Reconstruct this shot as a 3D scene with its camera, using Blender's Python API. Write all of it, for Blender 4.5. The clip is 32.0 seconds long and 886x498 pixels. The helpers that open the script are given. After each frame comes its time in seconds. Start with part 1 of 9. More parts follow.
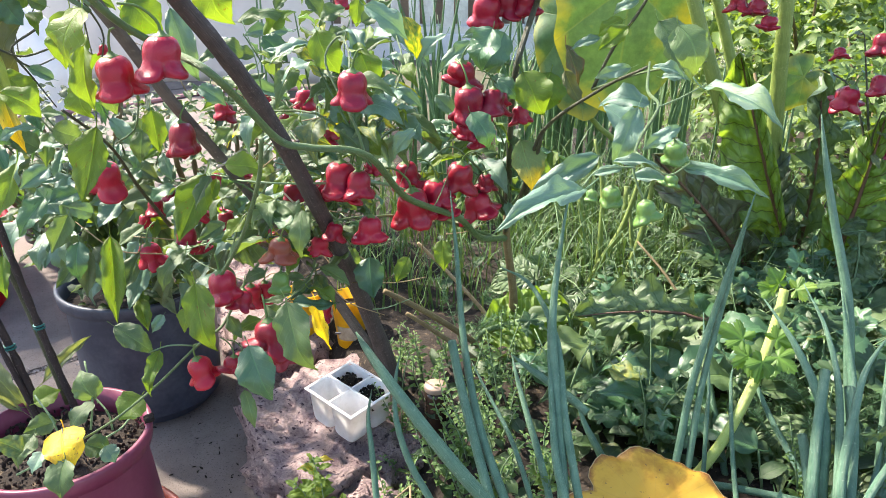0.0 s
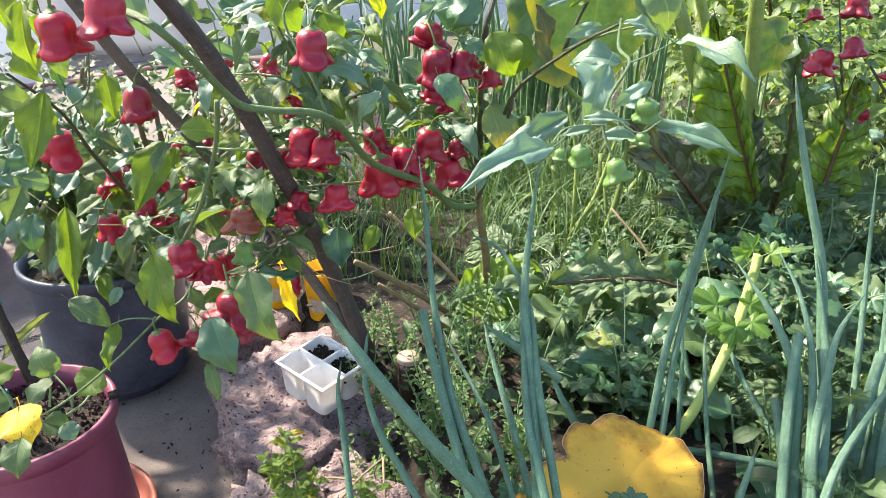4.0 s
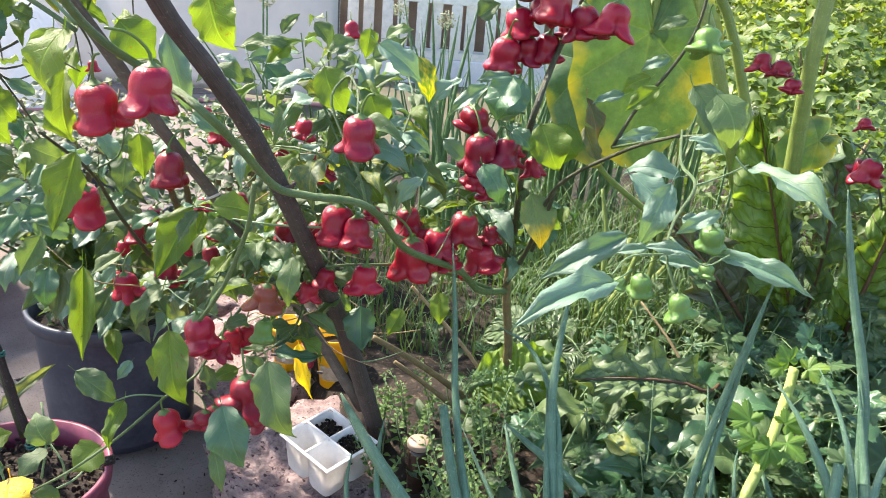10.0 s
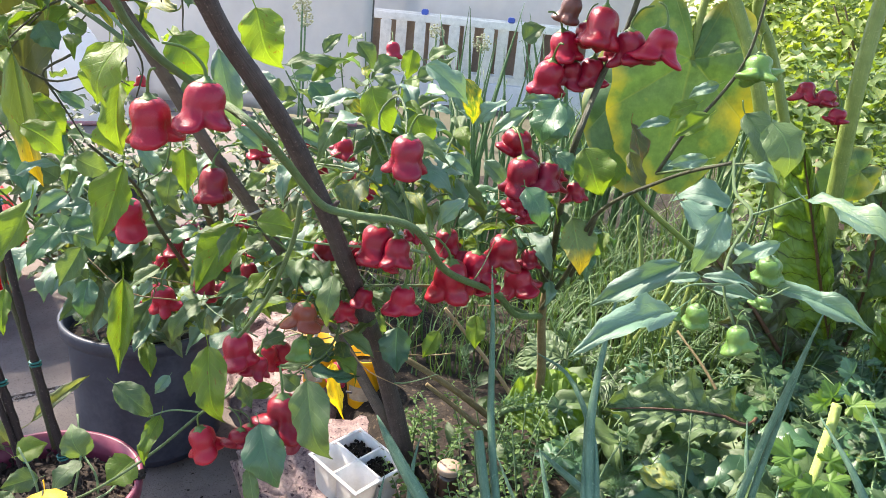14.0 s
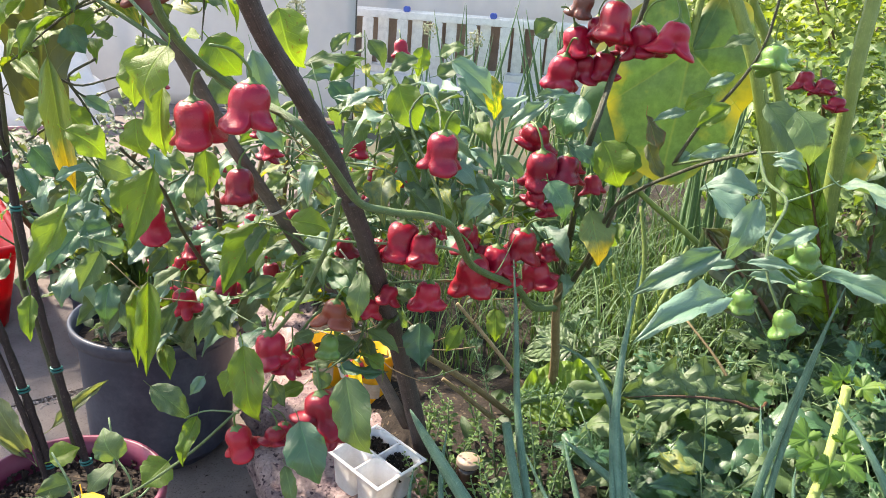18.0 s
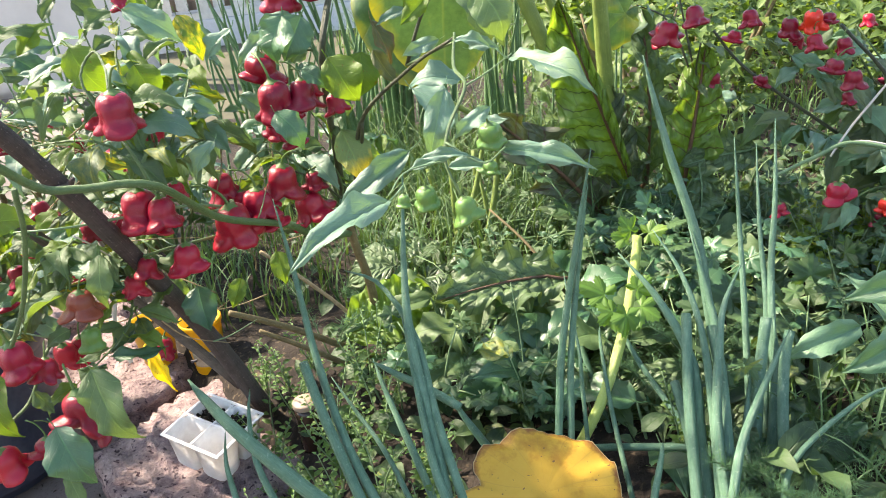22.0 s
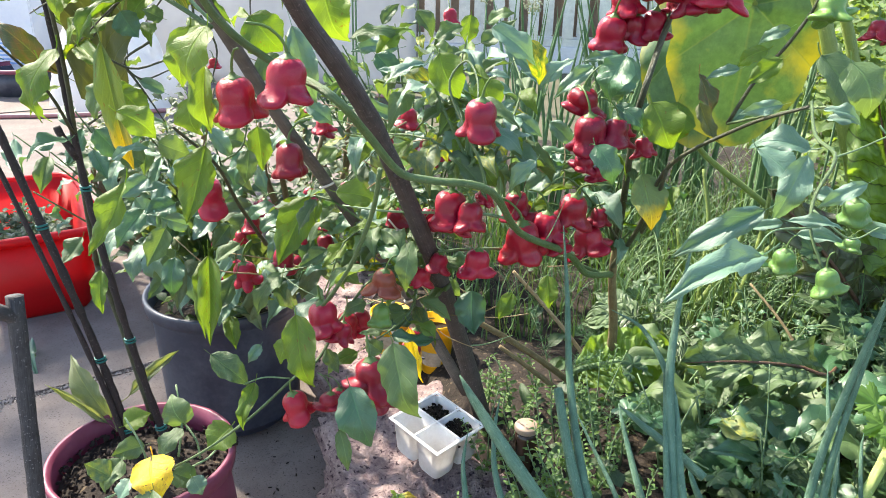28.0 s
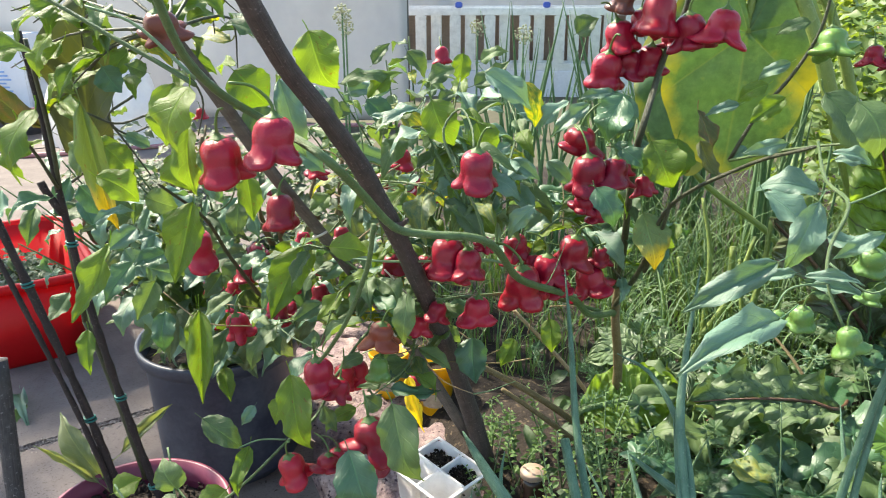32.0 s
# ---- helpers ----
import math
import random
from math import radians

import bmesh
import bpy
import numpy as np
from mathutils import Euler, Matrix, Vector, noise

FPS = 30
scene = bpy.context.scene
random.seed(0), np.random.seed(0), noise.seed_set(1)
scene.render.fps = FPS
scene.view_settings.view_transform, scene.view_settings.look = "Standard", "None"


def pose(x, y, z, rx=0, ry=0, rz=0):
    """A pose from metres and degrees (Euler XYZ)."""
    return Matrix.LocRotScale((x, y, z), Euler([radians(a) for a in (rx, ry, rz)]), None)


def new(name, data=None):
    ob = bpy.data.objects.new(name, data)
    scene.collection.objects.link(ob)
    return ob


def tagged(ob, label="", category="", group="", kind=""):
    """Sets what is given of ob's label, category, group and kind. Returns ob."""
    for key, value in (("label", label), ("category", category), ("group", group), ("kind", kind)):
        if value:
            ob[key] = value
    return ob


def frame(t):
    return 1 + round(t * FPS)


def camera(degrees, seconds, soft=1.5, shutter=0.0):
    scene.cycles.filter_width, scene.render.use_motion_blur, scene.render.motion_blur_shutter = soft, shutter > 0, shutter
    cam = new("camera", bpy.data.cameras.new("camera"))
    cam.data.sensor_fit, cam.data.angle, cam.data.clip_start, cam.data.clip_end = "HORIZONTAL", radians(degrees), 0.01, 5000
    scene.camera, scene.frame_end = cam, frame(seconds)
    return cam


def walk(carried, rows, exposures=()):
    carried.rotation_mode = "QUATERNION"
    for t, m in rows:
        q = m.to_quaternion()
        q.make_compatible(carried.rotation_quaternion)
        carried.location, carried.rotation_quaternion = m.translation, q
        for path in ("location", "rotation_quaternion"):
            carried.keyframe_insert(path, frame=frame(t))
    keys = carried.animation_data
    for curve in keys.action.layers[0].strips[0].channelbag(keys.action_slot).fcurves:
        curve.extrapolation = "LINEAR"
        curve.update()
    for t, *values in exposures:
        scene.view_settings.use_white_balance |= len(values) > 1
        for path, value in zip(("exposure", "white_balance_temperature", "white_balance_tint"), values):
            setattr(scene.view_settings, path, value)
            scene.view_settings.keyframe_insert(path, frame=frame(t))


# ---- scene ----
cam = camera(60.8, 32.0, soft=0.5, shutter=0.35)
METRES, EYE, TILT, LEAN, TURN = 1.25, 0.93, -22.0, 0.0, 0.0
EXPOSURE = 2.13
STOPS = [(0, 0.07, 6850, 13), (3, 0.07, 6900, 13), (6, 0.15, 7150, 11), (8, 0.10, 7300, 11), (10, 0.0, 6950, 14), (14, -0.05, 6950, 14), (19, -0.07, 7300, 14), (22, 0.10, 7350, 12), (24, 0.20, 7100, 12), (26, 0.18, 7050, 13), (29, -0.06, 6800, 8), (32, -0.20, 7050, 7)]
ROWS = [
    (0.0, 0.0, 0.0, 0.0, 0.0, 0.0, -0.0),
    (0.5, -0.0007, -0.0031, 0.0064, 0.05, -0.03, 0.17),
    (1.0, 0.0038, 0.0015, 0.0043, -0.07, -0.14, 0.36),
    (1.5, 0.007, 0.0039, 0.002, -0.29, -0.22, 0.52),
    (2.0, 0.0108, 0.0087, 0.0075, -0.46, -0.28, 0.72),
    (2.5, -0.0185, 0.0038, 0.0034, -0.57, -0.41, 0.97),
    (3.0, -0.0091, 0.0057, 0.0036, -0.81, -0.67, 1.12),
    (3.5, 0.0129, 0.0092, -0.0031, -1.18, -1.24, 1.03),
    (5.5, -0.0093, 0.0562, 0.0008, -3.22, -3.59, -0.45),
    (6.0, -0.0086, 0.0516, 0.0037, -3.51, -3.4, -0.53),
    (6.5, -0.0072, 0.0528, 0.0053, -3.73, -2.85, -0.31),
    (7.0, -0.0065, 0.0482, 0.0104, -4.11, -2.12, 0.25),
    (7.5, 0.001, 0.0446, 0.0133, -4.68, -1.45, 0.9),
    (8.0, -0.0169, 0.0181, 0.0094, -5.08, -0.79, 1.17),
    (8.5, -0.0228, 0.0161, 0.0186, -5.09, -0.17, 0.43),
    (9.0, 0.0032, 0.0702, 0.0404, -4.27, 0.57, -1.18),
    (9.5, -0.0078, 0.0659, 0.0386, -2.76, 1.19, -2.98),
    (10.0, -0.0137, 0.0563, 0.0357, -0.97, 1.64, -4.33),
    (10.5, -0.0, 0.0652, 0.0372, 0.43, 1.77, -4.83),
    (11.0, -0.0082, 0.0626, 0.0369, 1.34, 1.89, -4.75),
    (11.5, -0.0058, 0.0597, 0.0389, 1.63, 2.12, -4.55),
    (12.0, -0.0018, 0.0668, 0.0448, 1.46, 2.46, -4.52),
    (12.5, -0.0113, 0.066, 0.0448, 1.16, 2.77, -4.65),
    (13.0, -0.0197, 0.0661, 0.0365, 0.82, 2.88, -4.98),
    (13.5, -0.0227, 0.0665, 0.0377, 0.66, 2.96, -5.57),
    (14.0, -0.0306, 0.0639, 0.0353, 0.7, 3.11, -5.99),
    (14.5, -0.0418, 0.0592, 0.0315, 0.71, 3.33, -5.97),
    (16.5, -0.065, 0.0394, 0.0335, -1.46, 3.95, -5.56),
    (17.0, -0.0638, 0.0457, 0.0347, -1.52, 3.84, -5.95),
    (17.5, -0.07, 0.0516, 0.0338, -1.09, 3.52, -5.69),
    (18.0, -0.0717, 0.0562, 0.0294, -0.59, 2.99, -4.46),
    (18.5, -0.0493, 0.0667, 0.0431, -0.4, 2.33, -2.61),
    (19.0, -0.0422, 0.0651, 0.0456, -0.8, 1.74, -0.49),
    (19.5, -0.0537, 0.0528, 0.0466, -1.57, 1.21, 1.45),
    (20.0, -0.0664, 0.0596, 0.041, -2.52, 0.57, 3.06),
    (20.5, -0.0631, 0.0504, 0.0383, -3.81, -0.3, 4.72),
    (21.0, -0.043, 0.0421, 0.0339, -5.49, -1.37, 6.59),
    (21.5, 0.009, 0.0473, 0.0288, -7.38, -2.41, 8.39),
    (22.0, 0.0484, 0.0628, 0.0297, -9.47, -3.32, 9.86),
    (22.5, 0.0362, 0.0625, 0.0424, -11.62, -4.12, 10.83),
    (23.0, 0.0691, 0.067, 0.0382, -13.57, -4.69, 11.38),
    (23.5, 0.1196, 0.0703, 0.0201, -15.13, -5.17, 11.52),
    (24.0, 0.1327, 0.0733, 0.0209, -16.19, -5.5, 11.24),
    (24.5, 0.12, 0.0719, 0.0272, -15.84, -5.3, 10.45),
    (25.0, 0.0949, 0.0795, 0.0309, -13.57, -4.46, 8.92),
    (25.5, 0.0768, 0.0773, 0.0372, -9.74, -3.13, 6.72),
    (26.0, 0.0418, 0.0684, 0.0417, -5.2, -1.57, 4.08),
    (26.5, -0.0016, 0.0635, 0.0384, -1.08, -0.32, 1.4),
    (28.5, -0.049, 0.0495, 0.0265, 5.61, 0.44, -3.75),
    (29.0, -0.0419, 0.0485, 0.0303, 6.14, 0.47, -3.8),
    (29.5, -0.0327, 0.0507, 0.0383, 6.57, 0.78, -3.55),
    (30.0, -0.0369, 0.0536, 0.0429, 6.94, 1.22, -3.27),
    (30.5, -0.0408, 0.0599, 0.0542, 7.2, 1.55, -3.12),
    (31.0, -0.0511, 0.0676, 0.054, 7.38, 1.7, -3.01),
    (31.5, -0.0519, 0.0684, 0.054, 6.74, 1.88, -2.57),
    (32.0, -0.0517, 0.0732, 0.0526, 4.71, 2.2, -1.62),
]
walk(cam, [(t, pose(0, 0, EYE, TILT, LEAN, TURN) @ pose(METRES * x, METRES * y, METRES * z, 90 + pitch, roll, yaw)) for t, x, y, z, yaw, pitch, roll in ROWS], [(t, EXPOSURE + e, kelvin, tint) for t, e, kelvin, tint in STOPS])

# ---- light ----
world = bpy.data.worlds.new("sky")
scene.world = world
world.use_nodes = True
wn = world.node_tree.nodes
sky = wn.new("ShaderNodeTexSky")
sky.sky_type, sky.sun_disc = "NISHITA", False
SUN_ELEVATION, SUN_AZIMUTH = 47.0, -55.0   # degrees; azimuth from +y towards +x
sky.sun_elevation, sky.sun_rotation = radians(SUN_ELEVATION), radians(SUN_AZIMUTH)
world.node_tree.links.new(sky.outputs[0], wn["Background"].inputs[0])
wn["Background"].inputs[1].default_value = 0.118
sun = new("sun", bpy.data.lights.new("sun", "SUN"))
sun.data.energy, sun.data.angle, sun.data.color = 3.45, radians(2.5), (1.0, 0.93, 0.82)
el, az = radians(SUN_ELEVATION), radians(SUN_AZIMUTH)
sun_way = Vector((math.sin(az) * math.cos(el), math.cos(az) * math.cos(el), math.sin(el)))
sun.matrix_world = Matrix.Translation(sun_way * 20) @ sun_way.to_track_quat("Z", "Y").to_matrix().to_4x4()

# ---- materials ----


def nodes_of(name):
    m = bpy.data.materials.new(name)
    m.use_nodes = True
    nt = m.node_tree
    return m, nt, nt.nodes["Principled BSDF"], nt.nodes["Material Output"]


def node(nt, kind, **sets):
    n = nt.nodes.new(kind)
    for key, value in sets.items():
        if key in n.inputs:
            n.inputs[key].default_value = value
    return n


def noise_node(nt, scale, detail=4.0, rough=0.6, vec=None):
    n = node(nt, "ShaderNodeTexNoise", Scale=scale, Detail=detail, Roughness=rough)
    if vec is not None:
        nt.links.new(vec, n.inputs["Vector"])
    return n.outputs[0]


def maths(nt, op, a, b=0.0, clamp=False):
    n = nt.nodes.new("ShaderNodeMath")
    n.operation, n.use_clamp = op, clamp
    for i, v in enumerate((a, b)):
        if isinstance(v, (int, float)):
            n.inputs[i].default_value = v
        else:
            nt.links.new(v, n.inputs[i])
    return n.outputs[0]


def steps(nt, fac, lo, hi):
    n = nt.nodes.new("ShaderNodeMapRange")
    n.inputs[1].default_value, n.inputs[2].default_value = lo, hi
    nt.links.new(fac, n.inputs[0])
    return n.outputs[0]


def blend(nt, fac, a, b, kind="MIX"):
    n = nt.nodes.new("ShaderNodeMix")
    n.data_type, n.blend_type = "RGBA", kind
    for i, v in ((0, fac), (6, a), (7, b)):
        if isinstance(v, (int, float)):
            n.inputs[i].default_value = v
        elif isinstance(v, tuple):
            n.inputs[i].default_value = (*v, 1.0)
        else:
            nt.links.new(v, n.inputs[i])
    return n.outputs[2]


def bumped(nt, bsdf, height, strength, distance=0.002):
    b = node(nt, "ShaderNodeBump", Strength=strength, Distance=distance)
    nt.links.new(height, b.inputs["Height"])
    nt.links.new(b.outputs[0], bsdf.inputs["Normal"])
    return b.outputs[0]


def rough_surface(name, dark, light, scale, fine, roughness, bump=0.4, spots=None, distance=0.003, spec=0.4):
    """Mottled colour at two scales with fine relief."""
    m, nt, b, _ = nodes_of(name)
    where = nt.nodes.new("ShaderNodeTexCoord").outputs["Object"]
    n1, n2 = noise_node(nt, scale, 5, 0.65, where), noise_node(nt, fine, 3, 0.7, where)
    mix = maths(nt, "ADD", maths(nt, "MULTIPLY", n1, 0.65), maths(nt, "MULTIPLY", n2, 0.35))
    col = blend(nt, steps(nt, mix, 0.35, 0.65), dark, light)
    if spots:
        col = blend(nt, steps(nt, noise_node(nt, fine * 0.6, 2, 0.5, where), 0.6, 0.68), col, spots)
    nt.links.new(col, b.inputs["Base Color"])
    nt.links.new(maths(nt, "ADD", maths(nt, "MULTIPLY", n2, 0.25), roughness - 0.12), b.inputs["Roughness"])
    b.inputs["Specular IOR Level"].default_value = spec
    bumped(nt, b, mix, bump, distance)
    return m


def leafy(name, dark, light, old, old_share=0.12, gloss=0.42, trans=0.42, veins=6.5, vein_tint=1.5, islands=False, blotch=0.0, spec=0.5, from_tip=False):
    """A leaf: green of two tones, side veins along the blade, some leaves turning, light coming through."""
    m, nt, b, out = nodes_of(name)
    uv = nt.nodes.new("ShaderNodeTexCoord").outputs["UV"]
    xyz = nt.nodes.new("ShaderNodeSeparateXYZ")
    nt.links.new(uv, xyz.inputs[0])
    u, v = xyz.outputs[0], xyz.outputs[1]
    side = maths(nt, "ABSOLUTE", maths(nt, "SUBTRACT", v, 0.5))
    wave = maths(nt, "ABSOLUTE", maths(nt, "SINE", maths(nt, "MULTIPLY", maths(nt, "SUBTRACT", u, maths(nt, "MULTIPLY", side, 0.55)), veins * math.pi)))
    vein = maths(nt, "MAXIMUM", maths(nt, "MULTIPLY", steps(nt, wave, 0.16, 0.02), 0.55), steps(nt, side, 0.032, 0.008))
    if islands:
        rnd = nt.nodes.new("ShaderNodeNewGeometry").outputs["Random Per Island"]
    else:
        rnd = nt.nodes.new("ShaderNodeObjectInfo").outputs["Random"]
    where = nt.nodes.new("ShaderNodeTexCoord").outputs["Object"]
    shift = nt.nodes.new("ShaderNodeVectorMath")
    nt.links.new(uv, shift.inputs[0])
    offs = nt.nodes.new("ShaderNodeCombineXYZ")
    nt.links.new(maths(nt, "MULTIPLY", rnd, 40.0), offs.inputs[2])
    nt.links.new(offs.outputs[0], shift.inputs[1])
    mott = noise_node(nt, 5.0, 5, 0.6, shift.outputs[0])
    fine_ = noise_node(nt, 38.0, 3, 0.7, shift.outputs[0])
    tone = maths(nt, "ADD", maths(nt, "ADD", maths(nt, "MULTIPLY", mott, 0.45), maths(nt, "MULTIPLY", fine_, 0.25)), maths(nt, "MULTIPLY", rnd, 0.45))
    col = blend(nt, steps(nt, tone, 0.2, 0.8), dark, light)
    second = maths(nt, "FRACT", maths(nt, "MULTIPLY", rnd, 17.3))
    turning = maths(nt, "MULTIPLY", steps(nt, second, 1.0 - old_share, 1.0 - old_share + 0.08) if old_share < 1 else 1.0, steps(nt, mott, 0.42, 0.66))
    if from_tip:
        turning = steps(nt, maths(nt, "ADD", u, maths(nt, "MULTIPLY", mott, 0.5)), 0.72, 0.98)
    col = blend(nt, turning, col, old)
    if blotch:
        hole = steps(nt, noise_node(nt, 14.0, 2, 0.5, shift.outputs[0]), 0.66, 0.72)
        col = blend(nt, maths(nt, "MULTIPLY", hole, blotch), col, (0.16, 0.08, 0.02))
    bright = blend(nt, 1.0, col, (vein_tint, vein_tint, vein_tint * 0.95), "MULTIPLY")
    col = blend(nt, maths(nt, "MULTIPLY", vein, 0.75), col, bright)
    nt.links.new(col, b.inputs["Base Color"])
    b.inputs["Roughness"].default_value = gloss
    b.inputs["Specular IOR Level"].default_value = spec
    norm = bumped(nt, b, maths(nt, "SUBTRACT", maths(nt, "ADD", maths(nt, "MULTIPLY", mott, 1.4), maths(nt, "MULTIPLY", fine_, 0.6)), vein), 0.42, 0.002)
    tr = nt.nodes.new("ShaderNodeBsdfTranslucent")
    nt.links.new(blend(nt, 1.0, col, (1.55, 1.45, 0.42), "MULTIPLY"), tr.inputs[0])
    nt.links.new(norm, tr.inputs[1])
    mx = nt.nodes.new("ShaderNodeMixShader")
    mx.inputs[0].default_value = trans
    nt.links.new(b.outputs[0], mx.inputs[1])
    nt.links.new(tr.outputs[0], mx.inputs[2])
    nt.links.new(mx.outputs[0], out.inputs[0])
    return m


def crinkled(name, dark, light, vein, trans=0.3, gloss=0.36, across=4.0, along=13.0):
    """A blade blistered between a net of dark veins."""
    m, nt, b, out = nodes_of(name)
    uv = nt.nodes.new("ShaderNodeTexCoord").outputs["UV"]
    xyz = nt.nodes.new("ShaderNodeSeparateXYZ")
    nt.links.new(uv, xyz.inputs[0])
    u, v = xyz.outputs[0], xyz.outputs[1]
    side = maths(nt, "ABSOLUTE", maths(nt, "SUBTRACT", v, 0.5))
    slant = nt.nodes.new("ShaderNodeCombineXYZ")
    nt.links.new(maths(nt, "MULTIPLY", maths(nt, "SUBTRACT", u, maths(nt, "MULTIPLY", side, 0.32)), along), slant.inputs[0])
    nt.links.new(maths(nt, "MULTIPLY", v, across), slant.inputs[1])
    nt.links.new(maths(nt, "MULTIPLY", nt.nodes.new("ShaderNodeObjectInfo").outputs["Random"], 50.0), slant.inputs[2])
    cells = nt.nodes.new("ShaderNodeTexVoronoi")
    cells.feature = "DISTANCE_TO_EDGE"
    cells.inputs["Scale"].default_value = 1.0
    nt.links.new(slant.outputs[0], cells.inputs["Vector"])
    edge = cells.outputs["Distance"]
    mott, fine_ = noise_node(nt, 6.0, 5, 0.6, uv), noise_node(nt, 60.0, 3, 0.7, uv)
    col = blend(nt, steps(nt, maths(nt, "ADD", maths(nt, "MULTIPLY", mott, 0.7), maths(nt, "MULTIPLY", fine_, 0.3)), 0.3, 0.7), dark, light)
    wave = maths(nt, "ABSOLUTE", maths(nt, "SINE", maths(nt, "MULTIPLY", maths(nt, "SUBTRACT", u, maths(nt, "MULTIPLY", side, 0.2)), 11 * math.pi)))
    net = maths(nt, "MAXIMUM", maths(nt, "MULTIPLY", steps(nt, edge, 0.03, 0.0), 0.45), maths(nt, "MAXIMUM", steps(nt, wave, 0.17, 0.03), steps(nt, side, 0.03, 0.012)))
    col = blend(nt, maths(nt, "MULTIPLY", net, 0.85), col, vein)
    nt.links.new(col, b.inputs["Base Color"])
    b.inputs["Roughness"].default_value = gloss
    norm = bumped(nt, b, maths(nt, "ADD", maths(nt, "MULTIPLY", steps(nt, edge, 0.0, 0.42), 1.0), maths(nt, "MULTIPLY", fine_, 0.12)), 0.7, 0.012)
    tr = nt.nodes.new("ShaderNodeBsdfTranslucent")
    nt.links.new(blend(nt, 1.0, col, (1.5, 1.45, 0.4), "MULTIPLY"), tr.inputs[0])
    mx = nt.nodes.new("ShaderNodeMixShader")
    mx.inputs[0].default_value = trans
    nt.links.new(b.outputs[0], mx.inputs[1])
    nt.links.new(tr.outputs[0], mx.inputs[2])
    nt.links.new(mx.outputs[0], out.inputs[0])
    return m


def yellowing(name, green, yellow):
    """A broad soft blade yellowing in patches from its margin, with a few pale veins."""
    m, nt, b, out = nodes_of(name)
    uv = nt.nodes.new("ShaderNodeTexCoord").outputs["UV"]
    xyz = nt.nodes.new("ShaderNodeSeparateXYZ")
    nt.links.new(uv, xyz.inputs[0])
    u, v = xyz.outputs[0], xyz.outputs[1]
    where = nt.nodes.new("ShaderNodeTexCoord").outputs["Object"]
    n1, n2, n3 = noise_node(nt, 9.0, 4, 0.55, where), noise_node(nt, 60.0, 6, 0.75, where), noise_node(nt, 24.0, 4, 0.6, where)
    main = maths(nt, "ABSOLUTE", maths(nt, "SINE", maths(nt, "MULTIPLY", maths(nt, "SUBTRACT", v, 0.5), 7 * math.pi)))
    vein = maths(nt, "MULTIPLY", steps(nt, maths(nt, "MULTIPLY", main, u), 0.05, 0.01), 0.7)
    age = maths(nt, "ADD", maths(nt, "ADD", n1, maths(nt, "MULTIPLY", maths(nt, "POWER", u, 5.0), 0.22)), maths(nt, "MULTIPLY", n3, 0.25))
    col = blend(nt, steps(nt, maths(nt, "ADD", maths(nt, "MULTIPLY", n3, 0.6), maths(nt, "MULTIPLY", n2, 0.4)), 0.36, 0.64), tuple(c * 0.85 for c in green), tuple(c * 1.55 for c in green))
    col = blend(nt, steps(nt, age, 0.65, 0.95), col, yellow)
    col = blend(nt, maths(nt, "MULTIPLY", steps(nt, n2, 0.5, 0.75), 0.3), col, (0.13, 0.19, 0.07))
    col = blend(nt, maths(nt, "MULTIPLY", vein, 0.5), col, (0.17, 0.22, 0.07))
    nt.links.new(col, b.inputs["Base Color"])
    b.inputs["Roughness"].default_value = 0.5
    bumped(nt, b, maths(nt, "SUBTRACT", n2, vein), 0.4, 0.003)
    tr = nt.nodes.new("ShaderNodeBsdfTranslucent")
    nt.links.new(blend(nt, 1.0, col, (1.4, 1.35, 0.4), "MULTIPLY"), tr.inputs[0])
    mx = nt.nodes.new("ShaderNodeMixShader")
    mx.inputs[0].default_value = 0.25
    nt.links.new(b.outputs[0], mx.inputs[1])
    nt.links.new(tr.outputs[0], mx.inputs[2])
    nt.links.new(mx.outputs[0], out.inputs[0])
    return m


def skin(name, base, dark, tint, rough=0.34, coat=0.08):
    """Waxy fruit skin with faint streaks and blotches."""
    m, nt, b, _ = nodes_of(name)
    where = nt.nodes.new("ShaderNodeTexCoord").outputs["Object"]
    rnd = nt.nodes.new("ShaderNodeObjectInfo").outputs["Random"]
    n1, n2 = noise_node(nt, 1.6, 3, 0.5, where), noise_node(nt, 14, 4, 0.6, where)
    col = blend(nt, steps(nt, maths(nt, "ADD", maths(nt, "MULTIPLY", n1, 0.6), maths(nt, "MULTIPLY", rnd, 0.5)), 0.3, 0.8), base, dark)
    col = blend(nt, steps(nt, maths(nt, "ADD", n2, maths(nt, "MULTIPLY", n1, 0.4)), 0.82, 1.05), col, tint)
    nt.links.new(col, b.inputs["Base Color"])
    nt.links.new(maths(nt, "ADD", maths(nt, "MULTIPLY", n2, 0.2), rough - 0.08), b.inputs["Roughness"])
    b.inputs["Specular IOR Level"].default_value = 0.36
    b.inputs["Coat Weight"].default_value, b.inputs["Coat Roughness"].default_value = coat, 0.18
    b.inputs["Subsurface Weight"].default_value, b.inputs["Subsurface Scale"].default_value = 0.10, 0.005
    bumped(nt, b, maths(nt, "ADD", n2, maths(nt, "MULTIPLY", n1, 0.8)), 0.22, 0.003)
    return m


def plain(name, col, rough, metal=0.0, wear=None, scale=30.0, bump=0.1, spec=0.5, lets=0.0):
    m, nt, b, out = nodes_of(name)
    where = nt.nodes.new("ShaderNodeTexCoord").outputs["Object"]
    n1, n2 = noise_node(nt, scale, 4, 0.6, where), noise_node(nt, scale * 7, 3, 0.6, where)
    wear = wear or tuple(c * 0.7 for c in col)
